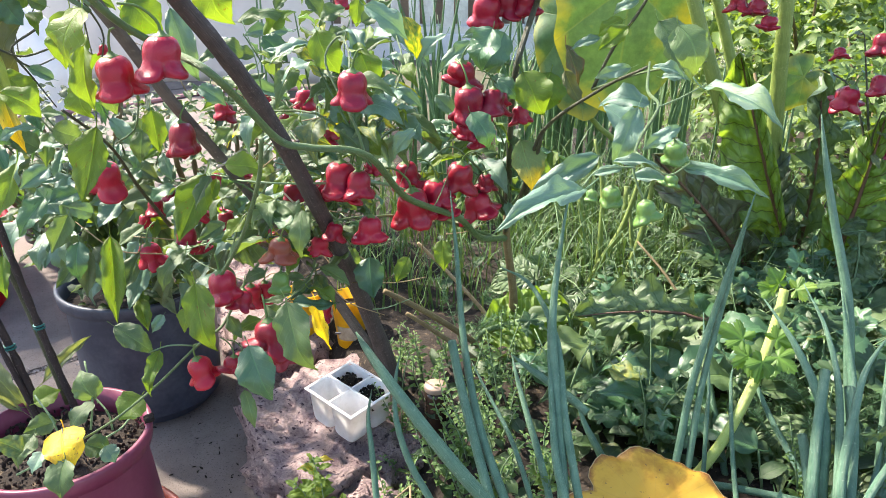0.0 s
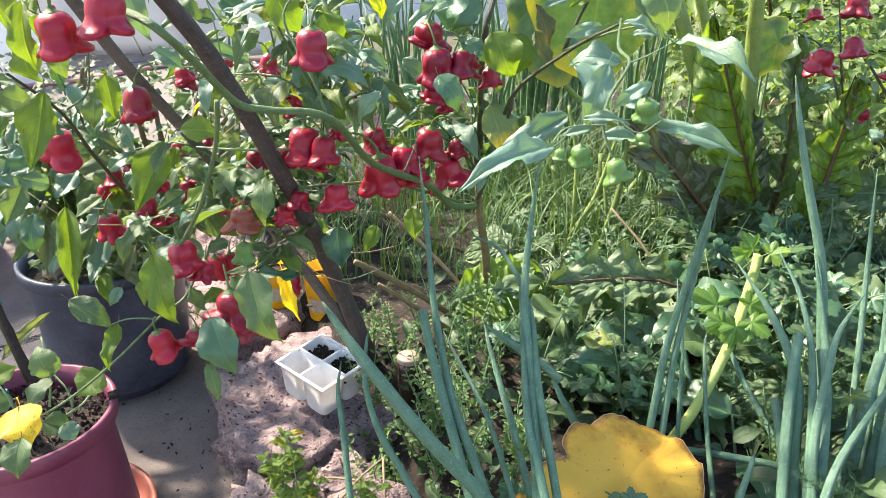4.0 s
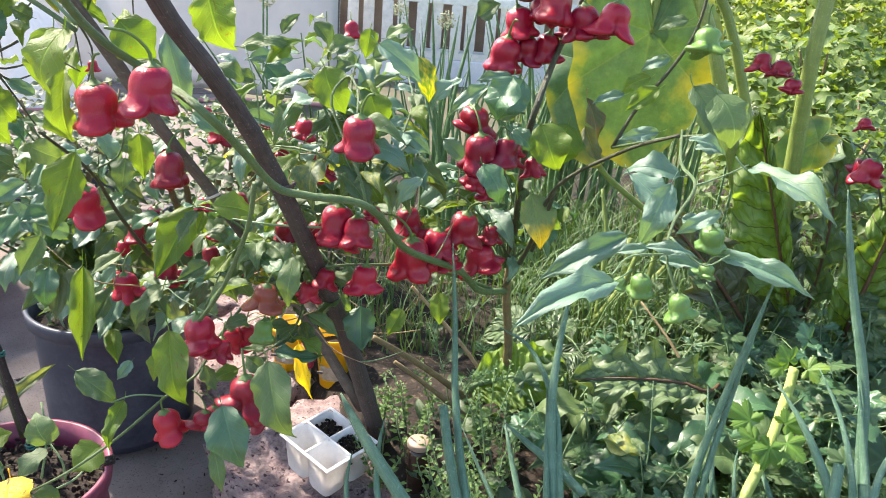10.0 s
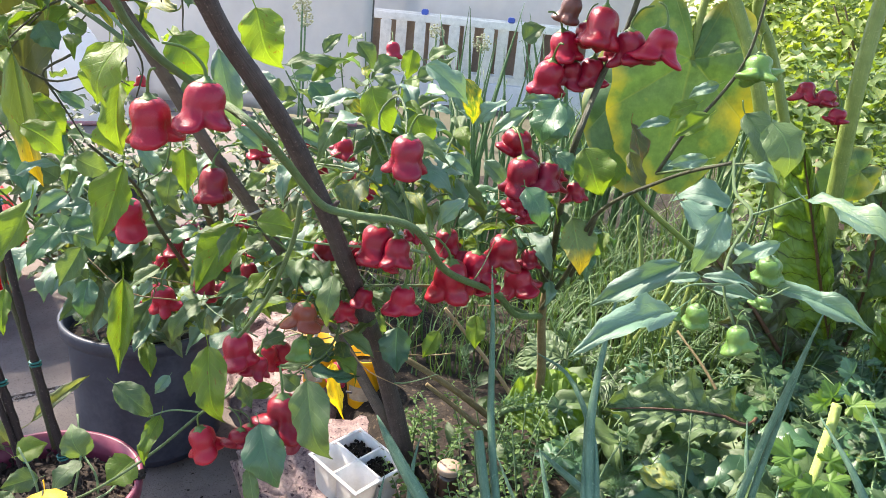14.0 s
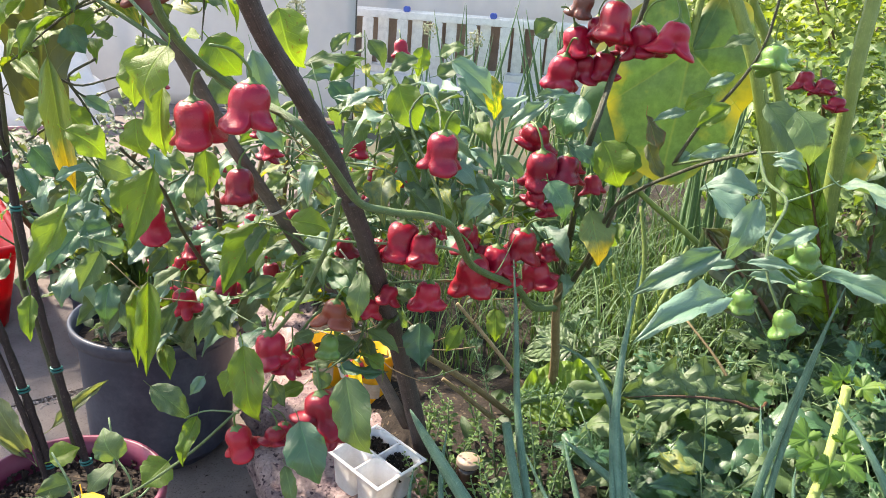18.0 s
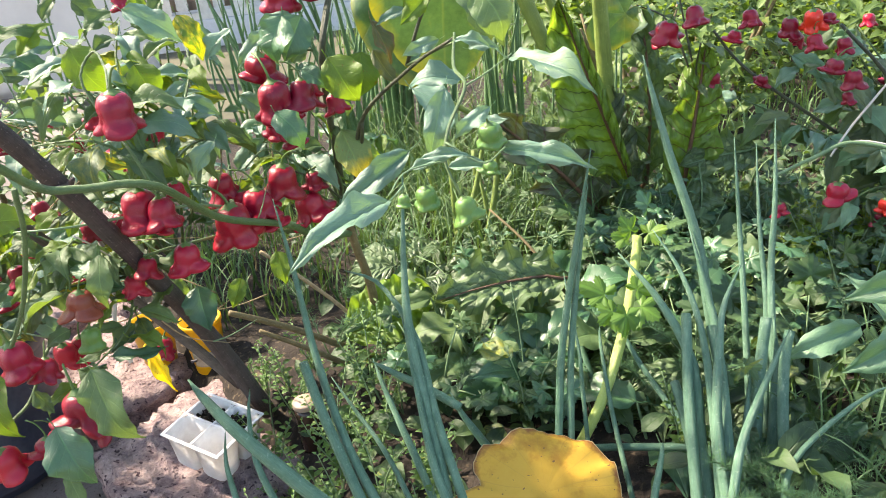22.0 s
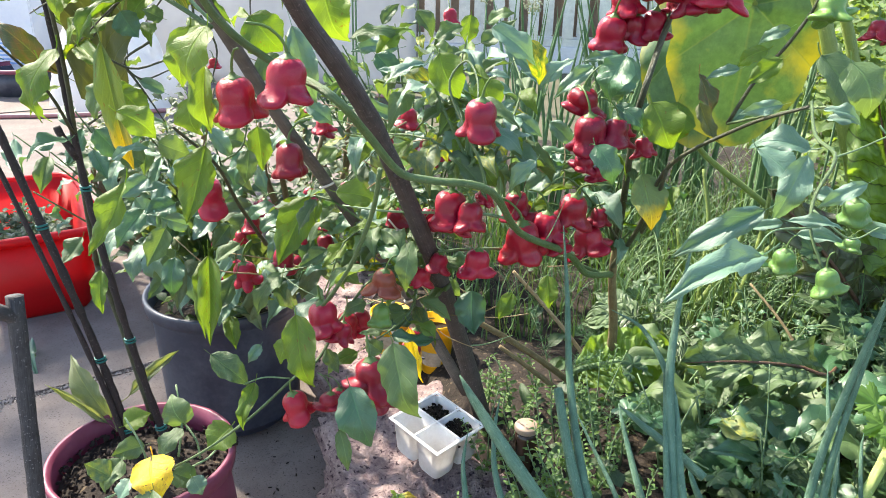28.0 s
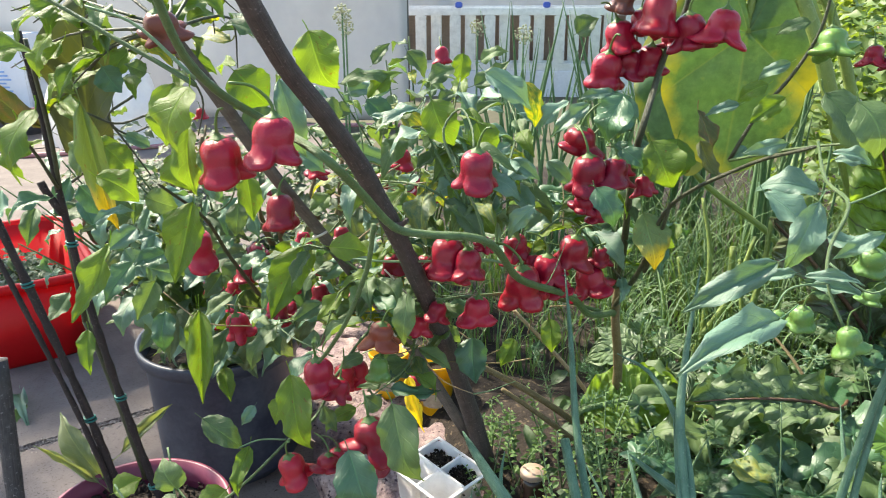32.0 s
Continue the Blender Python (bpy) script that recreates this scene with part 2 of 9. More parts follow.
    c = blend(nt, steps(nt, maths(nt, "ADD", maths(nt, "MULTIPLY", n1, 0.7), maths(nt, "MULTIPLY", n2, 0.3)), 0.42, 0.68), col, wear)
    nt.links.new(c, b.inputs["Base Color"])
    nt.links.new(maths(nt, "ADD", maths(nt, "MULTIPLY", n1, 0.25), rough - 0.1), b.inputs["Roughness"])
    b.inputs["Metallic"].default_value, b.inputs["Specular IOR Level"].default_value = metal, spec
    bumped(nt, b, n2, bump, 0.001)
    if lets:
        tr = nt.nodes.new("ShaderNodeBsdfTranslucent")
        nt.links.new(c, tr.inputs[0])
        mx = nt.nodes.new("ShaderNodeMixShader")
        mx.inputs[0].default_value = lets
        nt.links.new(b.outputs[0], mx.inputs[1])
        nt.links.new(tr.outputs[0], mx.inputs[2])
        nt.links.new(mx.outputs[0], out.inputs[0])
    return m


def stalky(name, low, high, speck, scale=60.0, rough=0.5, stretch=6.0):
    """Stems and bark: streaks along the length with specks."""
    m, nt, b, _ = nodes_of(name)
    uv = nt.nodes.new("ShaderNodeTexCoord").outputs["UV"]
    mp = nt.nodes.new("ShaderNodeMapping")
    mp.inputs["Scale"].default_value = (stretch, 1.2, 1)
    nt.links.new(uv, mp.inputs[0])
    where = nt.nodes.new("ShaderNodeTexCoord").outputs["Object"]
    n1, n2 = noise_node(nt, 4.0, 5, 0.65, mp.outputs[0]), noise_node(nt, scale, 4, 0.65, where)
    col = blend(nt, steps(nt, maths(nt, "ADD", maths(nt, "MULTIPLY", n1, 0.6), maths(nt, "MULTIPLY", n2, 0.4)), 0.38, 0.64), low, high)
    col = blend(nt, steps(nt, noise_node(nt, scale * 5, 2, 0.5, where), 0.64, 0.7), col, speck)
    nt.links.new(col, b.inputs["Base Color"])
    b.inputs["Roughness"].default_value = rough
    bumped(nt, b, maths(nt, "ADD", n1, n2), 0.6, 0.003)
    return m


GREEN = leafy("leaf_green", (0.046, 0.088, 0.040), (0.122, 0.196, 0.074), (0.35, 0.32, 0.03), 0.07, 0.46, 0.36, spec=0.5)
DULL = leafy("leaf_dull", (0.062, 0.098, 0.056), (0.165, 0.215, 0.115), (0.36, 0.34, 0.08), 0.10, 0.55, 0.30, spec=0.35, vein_tint=1.3, blotch=0.25)
FRESH = leafy("leaf_fresh", (0.080, 0.172, 0.085), (0.150, 0.275, 0.150), (0.3, 0.36, 0.08), 0.05, 0.46, 0.24, spec=0.7, vein_tint=1.3)
LIME_BACKLIT = leafy("leaf_lime_backlit", (0.072, 0.142, 0.020), (0.155, 0.245, 0.036), (0.42, 0.36, 0.03), 0.12, 0.45, 0.47, blotch=0.7)
PALE_SKYLIT = leafy("leaf_pale_skylit", (0.066, 0.146, 0.096), (0.142, 0.256, 0.172), (0.2, 0.3, 0.1), 0.06, 0.46, 0.26, spec=0.85, vein_tint=1.3)
DEEP = leafy("leaf_deep", (0.034, 0.095, 0.045), (0.072, 0.168, 0.078), (0.1, 0.2, 0.06), 0.05, 0.36, 0.25, spec=0.7)
GOLD = leafy("leaf_gold", (0.74, 0.52, 0.02), (0.86, 0.63, 0.03), (0.55, 0.33, 0.03), 0.3, 0.5, 0.4, blotch=1.0)
OLIVE = leafy("leaf_olive", (0.050, 0.062, 0.014), (0.092, 0.106, 0.024), (0.12, 0.075, 0.025), 0.3, 0.5, 0.16, veins=7, vein_tint=1.9)
MIXED = leafy("leaf_heap", (0.020, 0.048, 0.021), (0.075, 0.132, 0.047), (0.3, 0.3, 0.04), 0.06, 0.42, 0.32, islands=True)
BACKLEAF = leafy("leaf_behind", (0.050, 0.098, 0.030), (0.175, 0.265, 0.075), (0.34, 0.34, 0.06), 0.06, 0.45, 0.42, islands=True)
HEDGE = leafy("leaf_hedge", (0.085, 0.145, 0.035), (0.23, 0.31, 0.075), (0.34, 0.34, 0.06), 0.06, 0.5, 0.45, islands=True)
DUSTY = leafy("leaf_dusty", (0.045, 0.072, 0.042), (0.13, 0.17, 0.10), (0.3, 0.3, 0.12), 0.05, 0.5, 0.25, islands=True)
OLD_LEAF = leafy("leaf_ageing", (0.11, 0.15, 0.07), (0.24, 0.28, 0.14), (0.36, 0.36, 0.16), 0.12, 0.5, 0.35)
HERB = leafy("leaf_herb", (0.026, 0.064, 0.029), (0.078, 0.146, 0.056), (0.3, 0.32, 0.05), 0.05, 0.45, 0.35, veins=5)
GRASSY = leafy("grass_blade", (0.032, 0.078, 0.030), (0.118, 0.205, 0.076), (0.34, 0.32, 0.15), 0.06, 0.5, 0.2, veins=0.0, islands=True)
FEATHER = leafy("dill_thread", (0.04, 0.115, 0.055), (0.085, 0.19, 0.09), (0.2, 0.28, 0.06), 0.05, 0.5, 0.35, veins=0.0, islands=True)
CHARD = crinkled("chard_blade", (0.115, 0.205, 0.042), (0.215, 0.325, 0.075), (0.045, 0.065, 0.022), 0.5)
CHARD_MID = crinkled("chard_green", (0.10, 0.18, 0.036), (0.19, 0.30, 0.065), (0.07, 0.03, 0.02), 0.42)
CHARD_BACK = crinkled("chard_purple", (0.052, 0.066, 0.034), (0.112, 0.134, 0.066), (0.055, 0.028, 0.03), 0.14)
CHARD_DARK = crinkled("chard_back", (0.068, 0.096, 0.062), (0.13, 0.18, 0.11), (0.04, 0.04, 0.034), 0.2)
WRINKLED = crinkled("wrinkled_blade", (0.065, 0.115, 0.05), (0.15, 0.22, 0.10), (0.05, 0.095, 0.035), 0.25, 0.42, 4.0, 7.0)
BROADLIME = crinkled("broad_lime_blade", (0.13, 0.24, 0.035), (0.22, 0.34, 0.06), (0.26, 0.36, 0.12), 0.45, 0.45, 4.0, 8.0)
WITHER = leafy("leaf_turning", (0.09, 0.15, 0.05), (0.16, 0.23, 0.06), (0.5, 0.38, 0.03), 1.0, 0.5, 0.12, blotch=0.8, from_tip=True)
TARO = yellowing("taro_blade", (0.058, 0.118, 0.044), (0.34, 0.30, 0.03))
RED = skin("pepper_red", (0.34, 0.006, 0.028), (0.165, 0.003, 0.018), (0.46, 0.022, 0.045))
BRICKRED = skin("pepper_scarlet", (0.37, 0.007, 0.024), (0.20, 0.004, 0.016), (0.48, 0.022, 0.034))
SCARLET = skin("pepper_orange_red", (0.60, 0.03, 0.012), (0.48, 0.014, 0.012), (0.65, 0.07, 0.02))
RIPENING = skin("pepper_brown", (0.20, 0.045, 0.024), (0.10, 0.035, 0.026), (0.30, 0.05, 0.02))
UNRIPE = skin("pepper_green", (0.125, 0.235, 0.045), (0.08, 0.17, 0.04), (0.24, 0.34, 0.09), 0.36, 0.15)
CALYX = plain("calyx", (0.09, 0.16, 0.03), 0.5, wear=(0.05, 0.10, 0.03), scale=80)
STEM = stalky("stem_green", (0.048, 0.095, 0.03), (0.12, 0.185, 0.06), (0.16, 0.17, 0.09), 90)
STEM_DARK = stalky("stem_dark", (0.03, 0.035, 0.018), (0.07, 0.075, 0.03), (0.1, 0.1, 0.06), 90)
STEM_WOOD = stalky("stem_woody", (0.12, 0.085, 0.035), (0.22, 0.17, 0.08), (0.28, 0.23, 0.13), 80, 0.7)
STEM_PALE = stalky("stem_pale", (0.13, 0.22, 0.10), (0.2, 0.3, 0.14), (0.25, 0.32, 0.2), 90)
ONION = stalky("onion_leaf", (0.048, 0.124, 0.072), (0.135, 0.250, 0.158), (0.18, 0.28, 0.19), 50, 0.40, 14.0)
CUT_END = plain("onion_cut", (0.62, 0.68, 0.60), 0.5, wear=(0.5, 0.58, 0.48))
ONION_DARK = stalky("onion_leaf_far", (0.065, 0.14, 0.055), (0.15, 0.26, 0.11), (0.15, 0.22, 0.12), 50, 0.45, 14.0)
CELERY = stalky("celery_stalk", (0.36, 0.45, 0.085), (0.48, 0.56, 0.16), (0.55, 0.6, 0.26), 60, 0.4, 14.0)
TARO_STALK = stalky("taro_stalk", (0.14, 0.2, 0.04), (0.24, 0.31, 0.07), (0.28, 0.33, 0.1), 40, 0.45, 10.0)
CHARD_RIB = stalky("chard_rib", (0.10, 0.042, 0.03), (0.18, 0.095, 0.05), (0.24, 0.15, 0.08), 60, 0.4)
STAKE_DARK = stalky("stake_bark", (0.035, 0.026, 0.026), (0.085, 0.065, 0.06), (0.15, 0.12, 0.11), 70, 0.75)
STAKE_GREY = stalky("stake_grey", (0.07, 0.062, 0.058), (0.155, 0.138, 0.125), (0.18, 0.16, 0.15), 60, 0.8)
STAKE_STUMP = stalky("stake_weathered", (0.022, 0.020, 0.021), (0.070, 0.064, 0.066), (0.15, 0.14, 0.14), 60, 0.8)
STAKE_POT = stalky("stake_black_bark", (0.009, 0.006, 0.006), (0.038, 0.024, 0.023), (0.09, 0.07, 0.065), 70, 0.7)
STAKE_RED = stalky("stake_redbark", (0.055, 0.019, 0.022), (0.135, 0.060, 0.060), (0.34, 0.28, 0.25), 85, 0.6)
STRING = plain("pale_string", (0.58, 0.53, 0.47), 0.8)
TIE = plain("green_tie", (0.008, 0.13, 0.115), 0.5)
SOIL = rough_surface("soil", (0.012, 0.010, 0.009), (0.045, 0.035, 0.028), 25, 160, 0.9, 1.0, (0.10, 0.075, 0.05), 0.01, 0.2)
MULCH = rough_surface("bark_bits", (0.009, 0.007, 0.006), (0.040, 0.028, 0.020), 60, 300, 0.9, 0.8)
CONCRETE = rough_surface("concrete", (0.125, 0.104, 0.094), (0.235, 0.198, 0.178), 5.0, 420, 0.85, 1.0, (0.105, 0.087, 0.077), 0.004, 0.25)
STONE = rough_surface("stone", (0.14, 0.092, 0.105), (0.52, 0.40, 0.37), 24.0, 190, 0.9, 1.0, (0.07, 0.045, 0.055), 0.025, 0.2)
MORTAR = rough_surface("mortar", (0.20, 0.175, 0.16), (0.40, 0.35, 0.32), 14, 120, 0.9, 0.9, None, 0.006)
BLACK = plain("black_plastic", (0.026, 0.031, 0.050), 0.44, wear=(0.068, 0.075, 0.098), scale=14, bump=0.05)
MAROON = plain("maroon_plastic", (0.15, 0.024, 0.055), 0.42, wear=(0.20, 0.045, 0.08), scale=16, bump=0.05)
CLAY = plain("clay_plastic", (0.40, 0.095, 0.06), 0.5, wear=(0.22, 0.07, 0.05), scale=20)
CRATE = plain("red_plastic", (0.66, 0.006, 0.012), 0.4, wear=(0.60, 0.006, 0.008), scale=10, lets=0.45)
YELLOW = plain("yellow_plastic", (0.80, 0.48, 0.01), 0.38, wear=(0.7, 0.36, 0.01), scale=14, lets=0.2)
WHITE = plain("white_plastic", (0.90, 0.89, 0.88), 0.4, wear=(0.74, 0.72, 0.70), scale=24, lets=0.25)
CREAM = plain("cream_cap", (0.34, 0.245, 0.18), 0.5, wear=(0.22, 0.16, 0.12), scale=40)
PAPER = plain("paper_label", (0.42, 0.37, 0.28), 0.7, wear=(0.25, 0.2, 0.14))
INK = plain("dark_print", (0.05, 0.05, 0.06), 0.6)
SHEETING = plain("white_sheeting", (0.65, 0.635, 0.62), 0.45, wear=(0.56, 0.55, 0.55), scale=1.5, lets=0.36)
BUNDLE = plain("glare_white", (0.86, 0.85, 0.83), 0.4, wear=(0.78, 0.77, 0.76), scale=6, lets=0.3)
TAN = rough_surface("tan_board", (0.20, 0.135, 0.095), (0.34, 0.25, 0.18), 3.0, 60, 0.8, 0.3)
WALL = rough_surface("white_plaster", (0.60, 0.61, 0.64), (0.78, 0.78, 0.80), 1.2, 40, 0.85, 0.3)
BLUEBOARD = rough_surface("pale_blue_print", (0.16, 0.30, 0.60), (0.26, 0.42, 0.70), 2.0, 50, 0.6, 0.2)
ALU = plain("aluminium", (0.72, 0.73, 0.75), 0.35, 0.7, wear=(0.55, 0.56, 0.58), scale=20)
BLUECAP = plain("blue_cap", (0.06, 0.12, 0.5), 0.45)
HOSE = plain("pink_hose", (0.45, 0.2, 0.2), 0.5)
DRY = stalky("dry_stem", (0.24, 0.17, 0.09), (0.4, 0.3, 0.17), (0.5, 0.4, 0.25), 70, 0.8)
UMBEL = plain("seed_head", (0.42, 0.42, 0.26), 0.7, wear=(0.3, 0.3, 0.18))
PETAL = plain("white_petal", (0.8, 0.8, 0.78), 0.5)

# ---- building blocks ----


def mesh_of(name, verts, faces, material, uvs=None, smooth=True):
    me = bpy.data.meshes.new(name)
    me.from_pydata([tuple(map(float, v)) for v in verts], [], faces)
    me.materials.append(material)
    if smooth:
        me.polygons.foreach_set("use_smooth", [True] * len(me.polygons))
    if uvs is not None:
        layer = me.uv_layers.new(name="UVMap")
        idx = np.empty(len(me.loops), dtype=np.int32)
        me.loops.foreach_get("vertex_index", idx)
        layer.data.foreach_set("uv", np.asarray(uvs, dtype=np.float32)[idx].ravel())
    me.update()
    return me


def thing(name, place, label, category, group="", kind=""):
    ob = new(name)
    ob.empty_display_size = 0.05
    ob.location = place
    return tagged(ob, label, category, group, kind)


def part(name, data, parent, label="", m=None):
    """Links a mesh, made in world coordinates, under a thing (an Empty) or under a part."""
    ob = new(name, data)
    ob.parent = parent
    if parent.type == "EMPTY":
        ob.matrix_parent_inverse = Matrix.Translation(-Vector(parent.location))
    if m is not None:
        ob.matrix_basis = m
    return tagged(ob, label)


def glide(pts, n):
    """n points along a smooth line through pts."""
    p = np.asarray(pts, dtype=float)
    if len(p) == 2:
        return p[0] + (p[1] - p[0]) * np.linspace(0, 1, n)[:, None]
    q = np.vstack([2 * p[0] - p[1], p, 2 * p[-1] - p[-2]])
    out = []
    for s in np.linspace(0, len(p) - 1, n):
        i = min(int(s), len(p) - 2)
        f = s - i
        a, b, c, d = q[i:i + 4]
        out.append(0.5 * (2 * b + (c - a) * f + (2 * a - 5 * b + 4 * c - d) * f * f + (3 * b - a - 3 * c + d) * f ** 3))
    return np.array(out)


def tube_data(pts, radii, sides=7, n=None, wobble=0.0, seed=0, flat=1.0):
    """Verts, faces, uvs of a closed tapering tube."""
    n = n or max(4, 5 * (len(pts) - 1))
    line = glide(pts, n)
    rad = np.interp(np.linspace(0, 1, n), np.linspace(0, 1, len(radii)), radii)
    rs = np.random.RandomState(seed)
    tang = np.gradient(line, axis=0)
    tang /= np.linalg.norm(tang, axis=1)[:, None] + 1e-9
    side = np.cross(tang[0], (0.3, 0.9, 0.2) if abs(tang[0][1]) < 0.8 else (1, 0, 0))
    verts, uvs = [], []
    for i in range(n):
        side = side - tang[i] * side.dot(tang[i])
        side /= np.linalg.norm(side) + 1e-9
        up = np.cross(tang[i], side)
        r = rad[i] * (1 + wobble * rs.uniform(-1, 1))
        for k in range(sides):
            a = 2 * math.pi * k / sides
            verts.append(line[i] + r * (math.cos(a) * side + flat * math.sin(a) * up))
            uvs.append((abs(2 * k / sides - 1), i / (n - 1) * 4))
    faces = [(i * sides + k, i * sides + (k + 1) % sides, (i + 1) * sides + (k + 1) % sides, (i + 1) * sides + k)
             for i in range(n - 1) for k in range(sides)]
    faces.append(tuple(range(sides))[::-1])
    faces.append(tuple((n - 1) * sides + k for k in range(sides)))
    return verts, faces, uvs


def tube(name, pts, radii, material, parent, label="", sides=7, n=None, wobble=0.0, flat=1.0):
    v, f, u = tube_data(pts, radii, sides, n, wobble, len(pts), flat)
    return part(name, mesh_of(name, v, f, material, u), parent, label)


def lathe_data(profile, sides=32, centre=(0, 0, 0)):
    verts, faces = [], []
    c = np.asarray(centre, dtype=float)
    for r, z in profile:
        for k in range(sides):
            a = 2 * math.pi * k / sides
            verts.append(c + (r * math.cos(a), r * math.sin(a), z))
    for i in range(len(profile) - 1):
        for k in range(sides):
            faces.append((i * sides + k, i * sides + (k + 1) % sides, (i + 1) * sides + (k + 1) % sides, (i + 1) * sides + k))
    return verts, faces


def lathe(name, profile, material, parent, label="", sides=40, centre=(0, 0, 0)):
    v, f = lathe_data(profile, sides, centre)
    return part(name, mesh_of(name, v, f, material), parent, label)


def blade_data(shape, nu=12, nv=5, arch=0.1, fold=0.25, ripple=0.1, twist=0.0, phase=0.0, stalk=0.14):
    """A unit leaf from (0,0,0) to its tip (1,0,0), one wide; shape(u) is its half width."""
    verts, uvs, faces = [], [], []
    us = np.linspace(0, 1, nu)
    for u in us:
        w = max(shape(u) * (1 + 0.05 * math.sin(u * 41 + phase) + 0.04 * math.sin(u * 17 + 2 * phase)), 0.004)
        tw = twist * (u - 0.3)
        for k in range(nv):
            v = 2 * k / (nv - 1) - 1
            y = v * w
            z = fold * abs(y) + ripple * math.sin(u * 11 + phase + 1.3 * v) * abs(v) * w * 1.4
            verts.append((u, y * math.cos(tw) - z * math.sin(tw), y * math.sin(tw) + z * math.cos(tw) + arch * 4 * u * (1 - u)))
            uvs.append((u, k / (nv - 1)))
    for i in range(nu - 1):
        for k in range(nv - 1):
            faces.append((i * nv + k, (i + 1) * nv + k, (i + 1) * nv + k + 1, i * nv + k + 1))
    if stalk:
        v, f, _ = tube_data([(-stalk, 0, stalk * 0.5), (-stalk * 0.5, 0, stalk * 0.16), (0.02, 0, 0)], [0.011, 0.009], 4, 4)
        o = len(verts)
        verts += [tuple(p) for p in v]
        faces += [tuple(i + o for i in q) for q in f]
        uvs += [(0.0, 0.5)] * len(v)
    return verts, faces, uvs


def ovate(u):
    return 0.5 * 2.3 * u ** 0.55 * (1 - u) ** 0.98


def lance(u):
    return 0.5 * 2.3 * u ** 0.75 * (1 - u) ** 1.1


def drip(u):
    """Ovate, drawn out to a narrow tip."""
    k = min(max((u - 0.62) / 0.3, 0.0), 1.0)
    return 1.06 * u ** 0.55 * (1 - u) ** 0.84 * (1 - 0.40 * k * k * (3 - 2 * k))


def pepper_blade(shape, arch, fold, ripple, twist, phase, curl, sweep, nu=17, nv=9, stalk=0.16):
    """A unit pepper leaf: puckered between its side veins, waved at the rim, with a curling tip."""
    verts, uvs, faces = [], [], []
    for i in range(nu):
        u = i / (nu - 1)
        w = max(shape(u) * (1 + 0.05 * math.sin(u * 31 + phase) + 0.05 * math.sin(u * 13 + 2 * phase)), 0.004)
        tw = twist * (u - 0.3)
        for k in range(nv):
            v = 2 * k / (nv - 1) - 1
            y = v * w * (1 + 0.10 * math.sin(phase) * (1 if v > 0 else -1))
            puck = abs(math.sin(math.pi * 6.5 * (u - 0.275 * abs(v)))) ** 0.7
            z = fold * abs(y) * (1 - 0.45 * v * v) + 0.022 * puck * min(1.0, 3.5 * abs(v)) * (1 - 0.6 * v ** 4)
            z += ripple * math.sin(u * 11 + phase + 1.3 * v) * v * v * w * 1.5 + 0.02 * math.sin(u * 27 + 3 * phase) * abs(v) ** 3
            z += arch * 4 * u * (1 - u) - curl * max(0.0, u - 0.55) ** 2 * 2.2
            verts.append((u - 0.5 * abs(curl) * max(0.0, u - 0.55) ** 2, y * math.cos(tw) - z * math.sin(tw) + sweep * u * (1 - u), y * math.sin(tw) + z * math.cos(tw)))
            uvs.append((u, k / (nv - 1)))
    for i in range(nu - 1):
        for k in range(nv - 1):
            faces.append((i * nv + k, (i + 1) * nv + k, (i + 1) * nv + k + 1, i * nv + k + 1))
    v, f, _ = tube_data([(-stalk, 0, stalk * 0.5), (-stalk * 0.5, 0, stalk * 0.16), (0.02, 0, 0)], [0.012, 0.010], 5, 5)
    o = len(verts)
    verts += [tuple(p) for p in v]
    faces += [tuple(i + o for i in q) for q in f]
    uvs += [(0.0, 0.5)] * len(v)
    return verts, faces, uvs


PEPPER_LEAF = [dict(arch=0.08, fold=0.26, ripple=0.09, twist=0.1, phase=0.0, curl=0.2, sweep=0.06), dict(arch=0.12, fold=0.12, ripple=0.13, twist=-0.25, phase=1.7, curl=0.35, sweep=-0.1),
               dict(arch=0.04, fold=0.40, ripple=0.07, twist=0.3, phase=3.1, curl=0.1, sweep=0.10), dict(arch=0.15, fold=0.16, ripple=0.15, twist=0.05, phase=4.4, curl=0.45, sweep=0.0),
               dict(arch=-0.04, fold=0.30, ripple=0.12, twist=-0.15, phase=5.2, curl=-0.2, sweep=-0.12), dict(arch=0.12, fold=0.22, ripple=0.14, twist=0.35, phase=0.9, curl=0.6, sweep=0.08),
               dict(arch=0.08, fold=0.55, ripple=0.08, twist=-0.35, phase=2.3, curl=0.25, sweep=-0.06), dict(arch=0.18, fold=-0.10, ripple=0.12, twist=0.2, phase=3.9, curl=0.4, sweep=0.05)]
leaf_store = {}


def leaf_mesh(material, i, slim=False):
    key = (material.name, i, slim)
    if key not in leaf_store:
        v, f, u = pepper_blade(lance if slim else drip, **PEPPER_LEAF[i])
        leaf_store[key] = mesh_of("leaf", v, f, material, u)
    return leaf_store[key]


def turn_to(base, tip, width, face):
    """The pose of a unit blade from base to tip with its upper side towards face."""
    base, tip = Vector(base), Vector(tip)
    ax = tip - base
    ln = ax.length
    ax.normalize()
    up = Vector(face) - ax * Vector(face).dot(ax)
    if up.length < 1e-4:
        up = Vector((0, 0.3, 1)) - ax * Vector((0, 0.3, 1)).dot(ax)
    up.normalize()
    sd = up.cross(ax)
    m = Matrix.Identity(4)
    for r in range(3):
        m[r][0], m[r][1], m[r][2], m[r][3] = ax[r] * ln, sd[r] * width, up[r] * ln, base[r]
    return m


def leaf(parent, base, tip, width, material=None, face=(0.0, -0.75, 0.66), i=None, slim=False):
    i = random.randrange(len(PEPPER_LEAF)) if i is None else i
